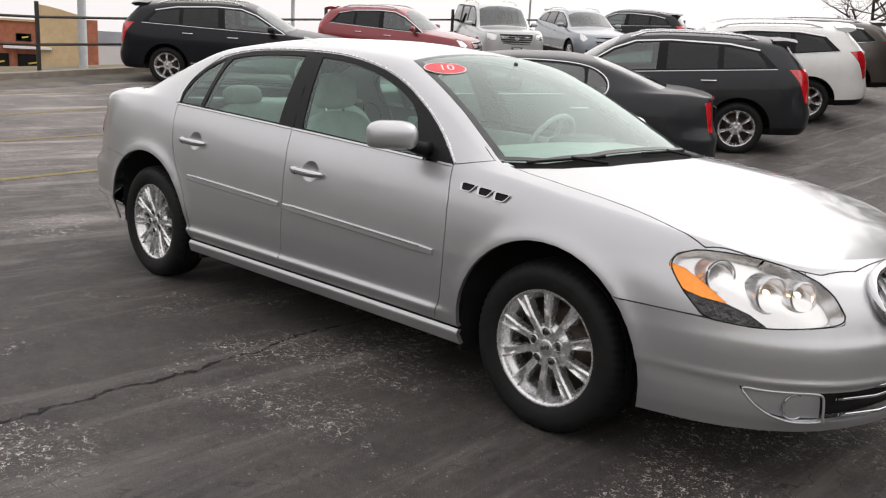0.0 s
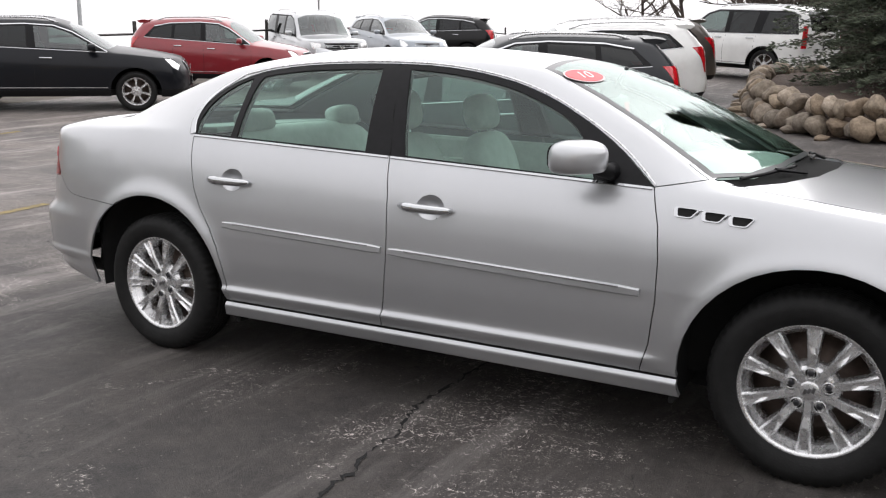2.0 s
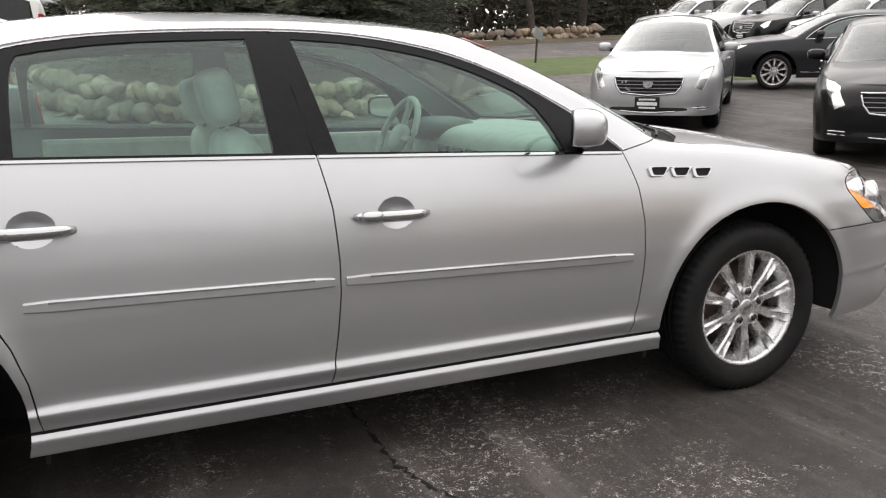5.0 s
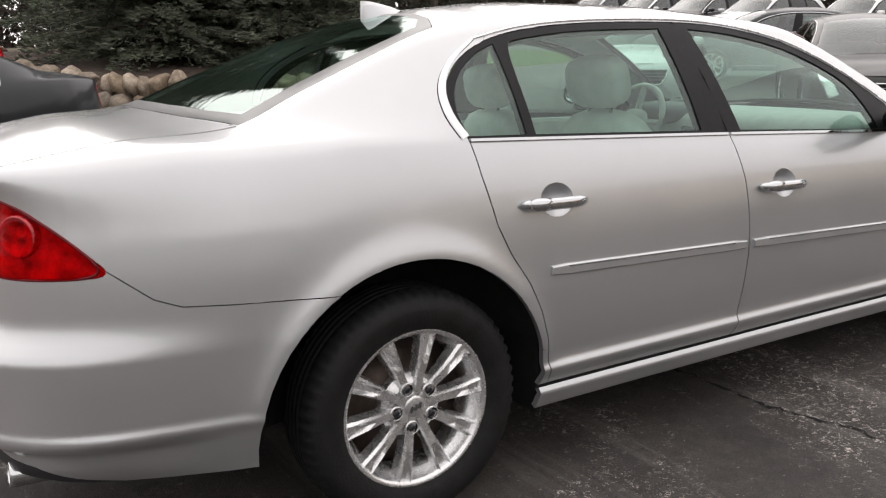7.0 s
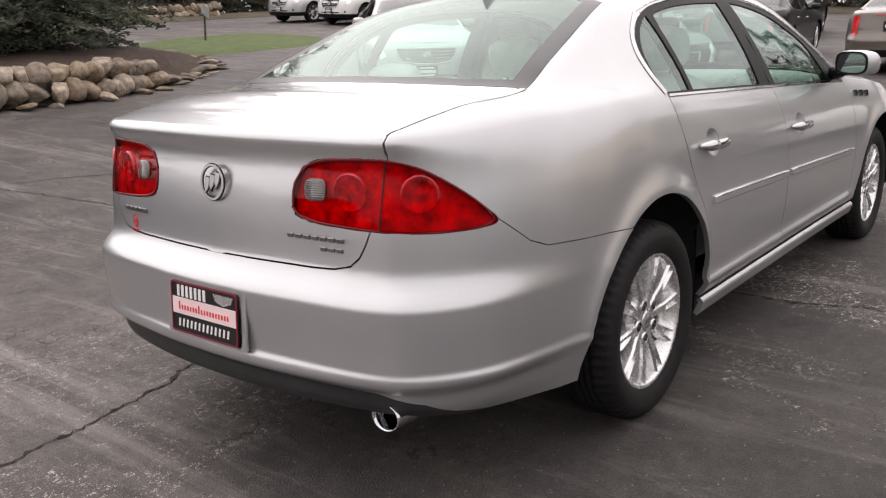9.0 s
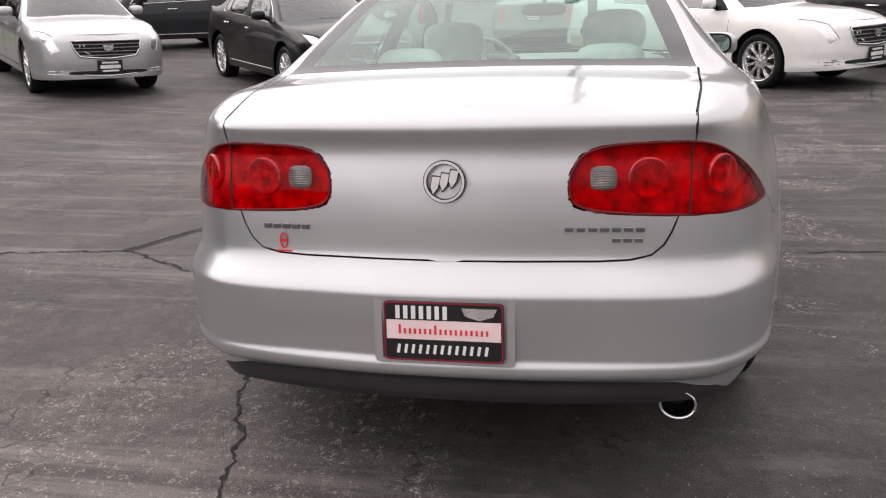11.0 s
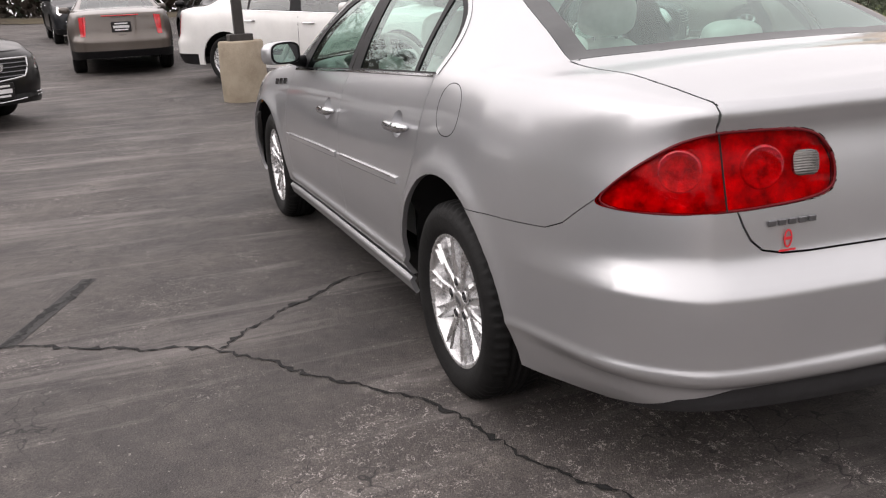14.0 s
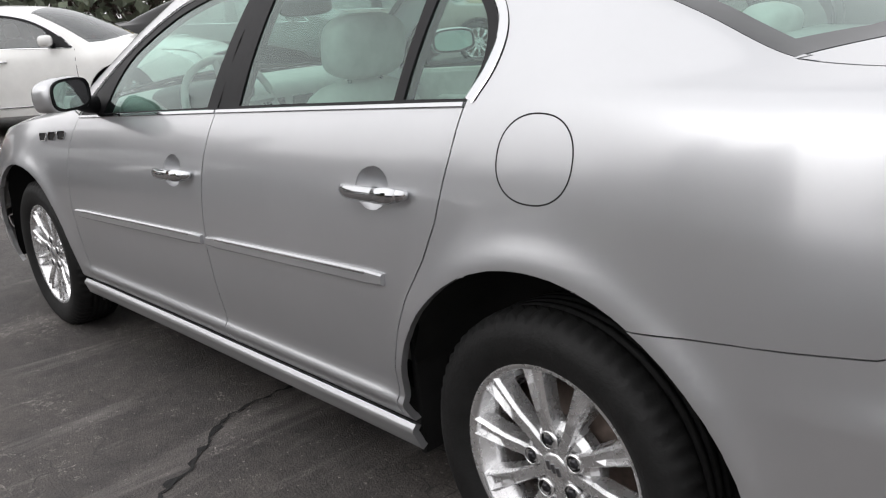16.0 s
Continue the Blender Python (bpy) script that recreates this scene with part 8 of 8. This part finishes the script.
def bed():
    """Mulch that fills the bed and climbs towards the trees."""
    edge = along(WALL, 0.35)
    centre = Vector((3.4, 17.5))
    bm = bmesh.new()
    rows = []
    for i, (x, y) in enumerate(edge):
        p = Vector((x, y))
        low = max(0.35, 1 - max(0.0, i * 0.35 - 13.4) * 0.28)
        row = []
        for k in range(13):
            t = k / 12
            q = p + (centre - p) * t
            z = height(q.x, q.y) + 0.40 * (1.1 * low + (1.1 - 1.1 * low) * min(1, t * 1.2)) + 0.12 * (1 - (1 - min(1, t * 1.25)) ** 2) + 0.05 * noise.noise(Vector((q.x, q.y, 0)) * 1.4)
            if k == 0:
                z = height(q.x, q.y) + 0.02
            row.append(bm.verts.new((q.x, q.y, z)))
        rows.append(row)
    for a, b in zip(rows, rows[1:]):
        for i in range(12):
            bm.faces.new((a[i], a[i + 1], b[i + 1], b[i]))
    bmesh.ops.recalc_face_normals(bm, faces=bm.faces)
    tagged(smooth(part("planting_bed", bm, MULCH, None)), "brown bark mulch bed behind fieldstones", "bed", kind="structure")


bed()


def patch(name, label, ring, material, lift, sub=6, kind="structure", cat="ground"):
    """An area of another surface that follows the ground."""
    cx, cy = sum(p[0] for p in ring) / len(ring), sum(p[1] for p in ring) / len(ring)
    bm = bmesh.new()
    ring = round_poly(ring, 5, 0.35)
    rows = [[bm.verts.new((cx + (x - cx) * k / sub, cy + (y - cy) * k / sub, height(cx + (x - cx) * k / sub, cy + (y - cy) * k / sub) + lift * min(1, (sub - k) * 2 + 0.05))) for x, y in ring] for k in range(1, sub + 1)]
    mid = bm.verts.new((cx, cy, height(cx, cy) + lift))
    n = len(ring)
    for i in range(n):
        bm.faces.new((mid, rows[0][i], rows[0][(i + 1) % n]))
    for a, b in zip(rows, rows[1:]):
        for i in range(n):
            bm.faces.new((a[i], b[i], b[(i + 1) % n], a[(i + 1) % n]))
    bmesh.ops.recalc_face_normals(bm, faces=bm.faces)
    return tagged(smooth(part(name, bm, material, None)), label, cat, kind=kind)


patch("lawn", "mown green grass strip beside the bed", [(7.8, 15.9), (9.3, 15.3), (12.6, 15.4), (15.0, 17.6), (14.5, 20.6), (11.0, 20.4), (8.6, 18.8)], LAWN, 0.06)
patch("lawn", "small green grass island between the rows", [(11.6, 12.3), (13.3, 11.5), (14.2, 12.3), (12.6, 13.4)], LAWN, 0.05)
patch("forest_floor", "brown leaf litter under the far woods", [(6.0, 29.5), (14.0, 30.0), (22.0, 29.8), (30.0, 33.0), (60.0, 20.0), (80.0, 60.0), (20.0, 90.0), (-20.0, 60.0), (-2.0, 33.0)], LEAFMOLD, 0.25)
patch("forest_floor", "brown leaf litter at the woods' edge", [(42.0, -40.0), (80.0, -40.0), (80.0, 30.0), (44.0, 18.0), (40.0, 0.0)], LEAFMOLD, 0.25)


# ---- trees ----
def spruce(name, seed, tall, spread, low=0.05, clumps=2600, label=""):
    """A spruce: tapered trunk, whorls of drooping limbs, and a crown of many small sprigs."""
    rnd = random.Random(seed)
    t = thing(name, label, "tree")
    bm = bmesh.new()
    add_tube(bm, [(0, 0, -0.4), (0.02, 0, tall * 0.3), (0, 0.03, tall * 0.7), (0, 0, tall)], [0.20, 0.15, 0.07, 0.01], 8)
    smooth(part("trunk", bm, BARK, t))
    V, F = [], []
    LV, LF = [], []
    tips = []
    z = tall * low + 0.15
    while z < tall * 0.985:
        f = 1 - z / tall
        reach = spread * (f ** 0.85) * rnd.uniform(0.85, 1.08) * min(1, 0.62 + 0.38 * z / 1.6) + 0.08
        n = max(5, int(11 * f + 4))
        a0 = rnd.uniform(0, 6.28)
        for k in range(n):
            a = a0 + 6.283 * k / n + rnd.uniform(-0.25, 0.25)
            r = reach * rnd.uniform(0.75, 1.1)
            tips.append((a, z, r))
        z += 0.16 + 0.20 * f
    per = max(6, int(clumps / len(tips)))
    for a, z, r in tips:
        c, s = math.cos(a), math.sin(a)
        droop = r * rnd.uniform(0.10, 0.26)
        pts = [Vector((c * r * u, s * r * u, z - droop * u * u + 0.10 * r * max(0, u - 0.75))) for u in (0.0, 0.33, 0.66, 1.0)]
        b = len(LV)
        for i, p in enumerate(pts):
            w = 0.022 * (1 - i / 3.4) + 0.004
            LV += [tuple(p + Vector((-s * w, c * w, 0))), tuple(p + Vector((s * w, -c * w, 0))), tuple(p + Vector((0, 0, w)))]
        for i in range(3):
            for q in range(3):
                LF.append((b + i * 3 + q, b + i * 3 + (q + 1) % 3, b + i * 3 + 3 + (q + 1) % 3, b + i * 3 + 3 + q))
        for q in range(int(per * 1.5)):
            u = rnd.random() ** 0.55 if q < per else rnd.uniform(0.04, 0.6)
            k = min(2, int(u * 3))
            p = pts[k].lerp(pts[k + 1], u * 3 - k)
            side = rnd.uniform(-1, 1) * (0.10 + 0.26 * r * (1 - u * 0.6)) * 0.8
            p = p + Vector((-s * side, c * side, -abs(side) * 0.28 + rnd.uniform(-0.05, 0.05)))
            out = Vector((c, s, 0)) * 0.8 + Vector((-s, c, 0)) * (0.9 if side > 0 else -0.9) + Vector((0, 0, rnd.uniform(-0.35, 0.45)))
            out.normalize()
            ln = rnd.uniform(0.07, 0.15) if q < per else rnd.uniform(0.12, 0.24)
            wd = ln * rnd.uniform(0.09, 0.16)
            ac = out.cross(Vector((rnd.gauss(0, 1), rnd.gauss(0, 1), rnd.gauss(0, 1)))).normalized()
            up = out.cross(ac)
            b = len(V)
            V += [tuple(p), tuple(p + out * ln * 0.45 + ac * wd), tuple(p + out * ln), tuple(p + out * ln * 0.45 - ac * wd), tuple(p + out * ln * 0.4 + up * wd), tuple(p + out * ln * 0.4 - up * wd)]
            F += [(b, b + 1, b + 2, b + 3), (b, b + 4, b + 2, b + 5)]
    me = bpy.data.meshes.new("limb")
    me.from_pydata(LV, [], LF)
    me.materials.append(BARK)
    o = new("limb", me)
    o.parent = t
    me = bpy.data.meshes.new("crown")
    me.from_pydata(V, [], F)
    me.materials.append(NEEDLE)
    o = new("crown", me)
    o.parent = t
    return t


def bare_tree(seed, tall, label):
    """A leafless tree: trunk, limbs and many fine twigs."""
    rnd = random.Random(seed)
    t = thing("bare_tree", label, "tree")
    bm = bmesh.new()
    V, F = [], []

    def limb(p, d, ln, r, depth):
        q, pts = p.copy(), [p.copy()]
        for _ in range(3):
            d = (d + Vector((rnd.gauss(0, 0.13), rnd.gauss(0, 0.13), rnd.gauss(0.05, 0.06)))).normalized()
            q = q + d * ln / 3
            pts.append(q.copy())
        if depth <= 1:
            add_tube(bm, pts, [r, r * 0.85, r * 0.7, r * 0.55], 6)
        else:
            for a, b in zip(pts, pts[1:]):
                s = d.cross(Vector((0.3, 0.2, 1))).normalized() * r
                w = s.cross(d).normalized() * r
                k = len(V)
                V.extend([tuple(a + s), tuple(a - s * 0.5 + w), tuple(a - s * 0.5 - w), tuple(b + s * 0.7), tuple(b - s * 0.35 + w * 0.7), tuple(b - s * 0.35 - w * 0.7)])
                F.extend([(k, k + 1, k + 4, k + 3), (k + 1, k + 2, k + 5, k + 4), (k + 2, k, k + 3, k + 5)])
        if depth < 5:
            for i in range(rnd.choice((3, 4)) if depth else 7):
                u = rnd.uniform(0.35, 1.0) if depth else 0.35 + 0.65 * i / 6
                j = min(2, int(u * 3))
                s = pts[j].lerp(pts[j + 1], u * 3 - j)
                nd = (d * 0.7 + Vector((rnd.gauss(0, 0.62), rnd.gauss(0, 0.62), rnd.gauss(0.18, 0.3)))).normalized()
                limb(s, nd, ln * rnd.uniform(0.48, 0.68), max(0.006, r * 0.48), depth + 1)

    limb(Vector((0, 0, -0.3)), Vector((0, 0, 1)), tall * 0.52, tall * 0.016, 0)
    smooth(part("trunk", bm, BARK, t))
    me = bpy.data.meshes.new("twig")
    me.from_pydata(V, [], F)
    me.materials.append(TWIG)
    o = new("twig", me)
    o.parent = t
    return t


def put(tree, x, y, scale, turn, sink=0.0, lift=0.0):
    tree.matrix_basis = pose(x, y, height(x, y) - sink + lift, 0, 0, turn) @ Matrix.Diagonal((scale, scale, scale, 1))
    return tree


_sp = [spruce("spruce_tree", 5, 10.5, 2.95, 0.0, 54000, "dense dark green spruce over bark mulch"), spruce("spruce_tree", 9, 9.5, 2.95, 0.0, 54000, "dense dark green spruce over bark mulch")]
put(_sp[0], 1.6, 14.3, 1.0, 20, 0, 0.36)
put(_sp[1], 4.15, 14.2, 1.0, 130, 0, 0.36)
tagged(_sp[0], group="bed spruces"), tagged(_sp[1], group="bed spruces")
for _x, _y, _s, _r in ((1.8, 18.2, 0.95, 70), (3.4, 17.6, 1.05, 200), (5.9, 16.6, 0.9, 300)):
    put(copy_thing(_sp[(int(_x * 10)) % 2], Matrix()), _x, _y, _s, _r, 0, 0.6)
_bt = [bare_tree(3, 11, "leafless brown tree at the edge of the lot"), bare_tree(8, 12, "leafless brown tree at the edge of the lot"), bare_tree(21, 10, "leafless brown tree at the edge of the lot")]
_rnd = random.Random(4)
_spots = [(-9.5, 43.0, 0.8), (-6.0, 45.0, 0.9), (-13.5, 49.0, 0.85), (-2.0, 40.0, 0.95), (-4.2, 37.0, 0.75), (20.2, 34.5, 1.15)]
_spots += [(_rnd.uniform(6, 46), _rnd.uniform(36, 58), _rnd.uniform(0.9, 1.5)) for _ in range(46)]
_spots += [(_rnd.uniform(44, 62), _rnd.uniform(-30, 30), _rnd.uniform(0.9, 1.4)) for _ in range(34)]
for _k, (_x, _y, _s) in enumerate(_spots):
    _t = _bt[_k] if _k < 3 else copy_thing(_bt[_k % 3], Matrix())
    put(_t, _x, _y, _s, _rnd.uniform(0, 360))
    tagged(_t, group="leafless woods")
_wild = spruce("spruce_tree", 14, 10.0, 3.2, 0.0, 8000, "tall dark evergreen at the edge of the woods")
tagged(put(_wild, 4.5, 38.0, 1.2, 40), group="far evergreens")
for _x, _y, _s in ((10.5, 33.0, 0.9), (13.2, 36.0, 1.2), (16.0, 39.0, 1.3), (24.0, 40.0, 1.3), (30.0, 41.0, 1.3), (36.0, 38.0, 1.2), (8.0, 40.0, 1.4), (42.0, 33.0, 1.3), (46.0, 24.0, 1.2), (46.0, 8.0, 1.2), (45.0, -6.0, 1.3)):
    tagged(put(copy_thing(_wild, Matrix()), _x, _y, _s, _rnd.uniform(0, 360)), "tall dark evergreen at the edge of the woods", group="far evergreens")


# woods round the lot; one belt stands on the sides that the camera never faces
def tree_belt(seed, count, a0, a1, r0, r1, base, size, material, label):
    rnd = random.Random(seed)
    V, F = [], []
    for k in range(count):
        a = radians(rnd.uniform(a0, a1))
        r = rnd.uniform(r0, r1)
        top = 8.5 + 3.0 * noise.noise(Vector((math.cos(a) * 7, math.sin(a) * 7, 3)))
        z = top * rnd.random() ** 0.8
        p = Vector((math.cos(a) * r, math.sin(a) * r, z + base))
        d = Vector((rnd.gauss(0, 1), rnd.gauss(0, 1), rnd.gauss(0.5, 1))).normalized()
        e = d.cross(Vector((rnd.gauss(0, 1), rnd.gauss(0, 1), 0.3))).normalized()
        ln, wd = size * rnd.uniform(0.5, 1.1), size * rnd.uniform(0.12, 0.3)
        b = len(V)
        V += [tuple(p), tuple(p + d * ln * 0.5 + e * wd), tuple(p + d * ln), tuple(p + d * ln * 0.5 - e * wd)]
        F.append((b, b + 1, b + 2, b + 3))
    me = bpy.data.meshes.new("backdrop")
    me.from_pydata(V, [], F)
    me.materials.append(material)
    tagged(new("backdrop", me), label, "woods", kind="stuff")


# added unseen, to darken the horizon mirrored in paint and glass
tree_belt(77, 15000, 172, 352, 34, 44, -0.5, 1.0, NEEDLE, "unseen belt of evergreen woods added to darken reflections")
tree_belt(78, 26000, -30, 99, 60, 70, 1.0, 1.0, NEEDLE, "dark evergreen woods behind the leafless trees")
tree_belt(79, 52000, -40, 100, 50, 62, 1.0, 0.7, TWIG, "dense brown leafless brush at the woods' edge")
# a ridge on the horizon past the fence, its haze put into the grey colour
bm = bmesh.new()
_prev = None
for _k in range(60):
    _a = radians(95 + 130 * _k / 59)
    _h = 9 + 5 * noise.noise(Vector((_k * 0.17, 0, 0)))
    _v = [bm.verts.new((600 * math.cos(_a), 600 * math.sin(_a), _z)) for _z in (-8, _h)]
    if _prev:
        bm.faces.new((_prev[0], _v[0], _v[1], _prev[1]))
    _prev = _v
tagged(part("backdrop", bm, HILL, None), "hazy grey wooded ridge on the horizon", "hill", kind="structure")


# ---- posts, fence, far building ----
def lamp_base(x, y):
    t = thing("lamp_post", "dark bronze lamp post on a tapered concrete footing", "lamp post", pose(x, y, height(x, y)))
    bm = bmesh.new()
    add_lathe(bm, [(0.0, -0.1), (0.285, -0.1), (0.295, 0.0), (0.300, 0.35), (0.288, 0.74), (0.272, 0.765), (0.0, 0.765)], 36, "z")
    for v in bm.verts:
        v.co.x *= 1 + 0.012 * noise.noise(v.co * 5)
    bmesh.ops.recalc_face_normals(bm, faces=bm.faces)
    smooth(part("footing", bm, CONCRETE, t, "stained tan concrete footing"))
    bm = bmesh.new()
    add_box(bm, (0.30, 0.30, 0.10), pose(0, 0, 0.80), 0.012)
    part("base_cover", bm, POST, t)
    bm = bmesh.new()
    add_box(bm, (0.125, 0.125, 7.0), pose(0, 0, 4.3), 0.012)
    part("post", bm, POST, t)
    for s in (1, -1):
        bm = bmesh.new()
        add_tube(bm, [(0, 0, 7.7), (0.5 * s, 0, 7.75)], 0.03, 8)
        add_box(bm, (0.55, 0.30, 0.10), pose(0.75 * s, 0, 7.75), 0.02)
        part("lamp_head", bm, POST, t)
    return t


lamp_base(7.75, 0.03)


def street_lamp(x, y, tall, base=0.0, r=0.09, arms=2):
    t = thing("street_lamp", "tall grey metal lamp post beyond the fence", "lamp post", pose(x, y, height(x, y) + base), "tall lamp posts")
    bm = bmesh.new()
    add_tube(bm, [(0, 0, -0.5), (0, 0, tall * 0.5), (0, 0, tall)], [r, r * 0.8, r * 0.6], 10)
    smooth(part("post", bm, POST_G, t))
    for k in range(arms):
        s = 1 - 2 * k
        bm = bmesh.new()
        add_tube(bm, [(0, 0, tall - 0.5), (0.2 * s, 0.6 * s, tall - 0.05), (0.5 * s, 1.3 * s, tall + 0.1)], 0.04, 6)
        add_blob(bm, (0.62 * s, 1.6 * s, tall + 0.08), (0.16, 0.38, 0.07), 0.7, Matrix(), 12, 6)
        smooth(part("lamp_arm", bm, POST_G, t))
    return t


street_lamp(-16.6, 5.6, 8.5, 0, 0.10)
street_lamp(-36.0, 46.5, 9.0, 2.2, 0.09)
street_lamp(-24.0, 17.0, 9.0, 1.0, 0.08)


def fence():
    t = thing("fence", "low black metal rail fence along the lot", "fence", pose(0, 0, 0))
    ys = [-14 + 2.6 * k for k in range(22)]
    for y in ys:
        x = -15.6 - 0.03 * (y - 4)
        bm = bmesh.new()
        add_box(bm, (0.07, 0.07, 1.75), pose(x, y, height(x, y) + 0.62), 0.006)
        part("post", bm, POST, t)
    for a, b in zip(ys, ys[1:]):
        for z in (0.62, 1.18):
            xa, xb = -15.6 - 0.03 * (a - 4), -15.6 - 0.03 * (b - 4)
            bm = bmesh.new()
            add_tube(bm, [(xa, a, height(xa, a) + z), (xb, b, height(xb, b) + z)], 0.032, 6)
            part("rail", bm, POST, t)


fence()


def far_building():
    t = thing("brick_building", "two-storey orange brick building with a tan tower", "building", pose(-61.28, 23.54, 0, 0, 0, 67.33))
    bm = bmesh.new()
    add_box(bm, (24.0, 8.0, 5.6), pose(-11.9, 4.0, -0.3), 0.03)
    part("wall", bm, BRICK, t, "orange brick wall")
    bm = bmesh.new()
    add_box(bm, (24.2, 0.3, 0.16), pose(-11.9, 0.0, 2.5), 0.02)
    part("coping", bm, STUCCO, t)
    bm = bmesh.new()
    xs = [-0.72, -0.1, 0.6, 1.3, 1.9, 2.4]
    rows = []
    for x in xs:
        zt = 3.66 - 0.73 * ((x + 0.72) / 3.12) ** 1.35
        rows.append([bm.verts.new((x, -0.35, -3)), bm.verts.new((x, -0.35, zt)), bm.verts.new((x, 5, zt)), bm.verts.new((x, 5, -3))])
    for q, w in zip(rows, rows[1:]):
        for i in range(4):
            bm.faces.new((q[i], q[(i + 1) % 4], w[(i + 1) % 4], w[i]))
    bm.faces.new(rows[0])
    bm.faces.new(rows[-1])
    bmesh.ops.recalc_face_normals(bm, faces=bm.faces)
    part("tower", bm, STUCCO, t, "tan stucco tower")
    bm = bmesh.new()
    add_box(bm, (0.75, 5.0, 5.8), pose(2.78, 2.0, -0.10), 0.03)
    part("pier", bm, BRICK, t)
    for x in (-1.75, -3.9, -6.4, -8.6, -11.2, -14.0):
        for z, hh, ww in ((-0.45, 1.25, 1.6), (1.32, 0.55, 1.0)):
            bm = bmesh.new()
            add_box(bm, (ww, 0.10, hh), pose(x + (0.35 if hh > 1 else 0), -0.02, z), 0.02)
            w = part("window", bm, TRIM, t)
            bm = bmesh.new()
            add_box(bm, (ww - 0.12, 0.03, hh - 0.12), pose(x + (0.35 if hh > 1 else 0), -0.07, z))
            part("pane", bm, GLASS_DARK, w)
            bm = bmesh.new()
            add_box(bm, (ww * 0.4, 0.02, 0.10), pose(x + (0.55 if hh > 1 else 0.1), -0.095, z + 0.02, 0, -10, 0))
            part("yellow_mark", bm, YELLOW, w)
    bm = bmesh.new()
    add_box(bm, (3.1, 0.8, 0.18), pose(-1.5, -0.4, 0.62), 0.03)
    part("canopy", bm, PLATE_W, t)


YELLOW = mat("yellow_sign", (0.70, 0.52, 0.08), 0.6, vary=0.1)
far_building()


def small_sign(x, y):
    t = thing("lawn_sign", "small tilted grey sign on a thin post", "sign", pose(x, y, height(x, y) + 0.05, 0, 8, 30))
    bm = bmesh.new()
    add_box(bm, (0.05, 0.04, 1.0), pose(0, 0, 0.45))
    part("post", bm, BARK, t)
    bm = bmesh.new()
    add_box(bm, (0.45, 0.03, 0.3), pose(0, -0.03, 0.8, 0, 12, 0), 0.005)
    part("board", bm, POST_G, t)


small_sign(11.4, 18.6)


# ---- the corner by the showroom: pale wall, shrubs and a strip of grass ----
def showroom():
    t = thing("showroom_building", "pale beige rendered showroom with a glazed front", "building", pose(18.2, -18.6, 0.3, 0, 0, -43))
    bm = bmesh.new()
    add_box(bm, (9.0, 20.0, 5.2), pose(6.0, 0, 2.9), 0.03)
    part("wall", bm, CREAM, t, "pale beige rendered wall")
    bm = bmesh.new()
    add_box(bm, (9.4, 20.4, 0.35), pose(6.0, 0, 5.6), 0.04)
    part("parapet", bm, STUCCO, t)
    for y in (-7.5, -4.5, -1.5, 4.5, 7.5):
        bm = bmesh.new()
        add_box(bm, (0.10, 2.2, 2.3), pose(1.50, y, 1.75), 0.01)
        w = part("window", bm, TRIM, t)
        bm = bmesh.new()
        add_box(bm, (0.03, 2.0, 2.1), pose(1.455, y, 1.75))
        part("pane", bm, GLASS_CAR, w)


def shrub(x, y, r, seed):
    rnd = random.Random(seed)
    t = thing("shrub", "clipped round evergreen shrub on the grass", "shrub", pose(x, y, height(x, y)), "clipped shrubs")
    bm = bmesh.new()
    for k in range(5):
        a = 1.256 * k
        add_tube(bm, [(0, 0, -0.05), (0.3 * r * math.cos(a), 0.3 * r * math.sin(a), 0.5 * r), (0.6 * r * math.cos(a), 0.6 * r * math.sin(a), 1.1 * r)], [0.03, 0.02, 0.008], 5)
    part("stem", bm, BARK, t)
    V, F = [], []
    for k in range(2600):
        d = Vector((rnd.gauss(0, 1), rnd.gauss(0, 1), rnd.gauss(0, 1))).normalized()
        p = d * r * (0.72 + 0.28 * rnd.random()) * (1 + 0.12 * noise.noise(d * 2 + Vector((seed, 0, 0))))
        p.z = p.z * 0.85 + r * 0.85
        u = (d + Vector((rnd.gauss(0, 0.6), rnd.gauss(0, 0.6), rnd.gauss(0, 0.6)))).normalized()
        e = u.cross(Vector((rnd.gauss(0, 1), rnd.gauss(0, 1), 0.2))).normalized()
        ln, wd = rnd.uniform(0.05, 0.10), rnd.uniform(0.015, 0.03)
        b = len(V)
        V += [tuple(p), tuple(p + u * ln * 0.5 + e * wd), tuple(p + u * ln), tuple(p + u * ln * 0.5 - e * wd)]
        F.append((b, b + 1, b + 2, b + 3))
    me = bpy.data.meshes.new("crown")
    me.from_pydata(V, [], F)
    me.materials.append(NEEDLE)
    ob = new("crown", me)
    ob.parent = t


CREAM = mat("beige_render", (0.62, 0.50, 0.34), 0.9, vary=0.06, scale=0.8, bump=0.15)
showroom()
for _k, (_x, _y, _r) in enumerate(((13.6, -14.6, 0.55), (15.2, -15.0, 0.62), (12.3, -15.6, 0.6), (13.9, -16.9, 0.7), (15.8, -17.2, 0.6), (11.4, -17.0, 0.65))):
    shrub(_x, _y, _r, 30 + _k)
bm = bmesh.new()
_c = [bm.verts.new((x, y, height(x, y) + 0.03)) for x, y in ((10.6, -13.4), (15.5, -12.2), (20.0, -15.5), (17.4, -19.6), (9.5, -20.0))]
bm.faces.new(_c)
bmesh.ops.recalc_face_normals(bm, faces=bm.faces)
tagged(part("lawn", bm, LAWN, None), "strip of green grass by the showroom", "lawn", kind="structure")
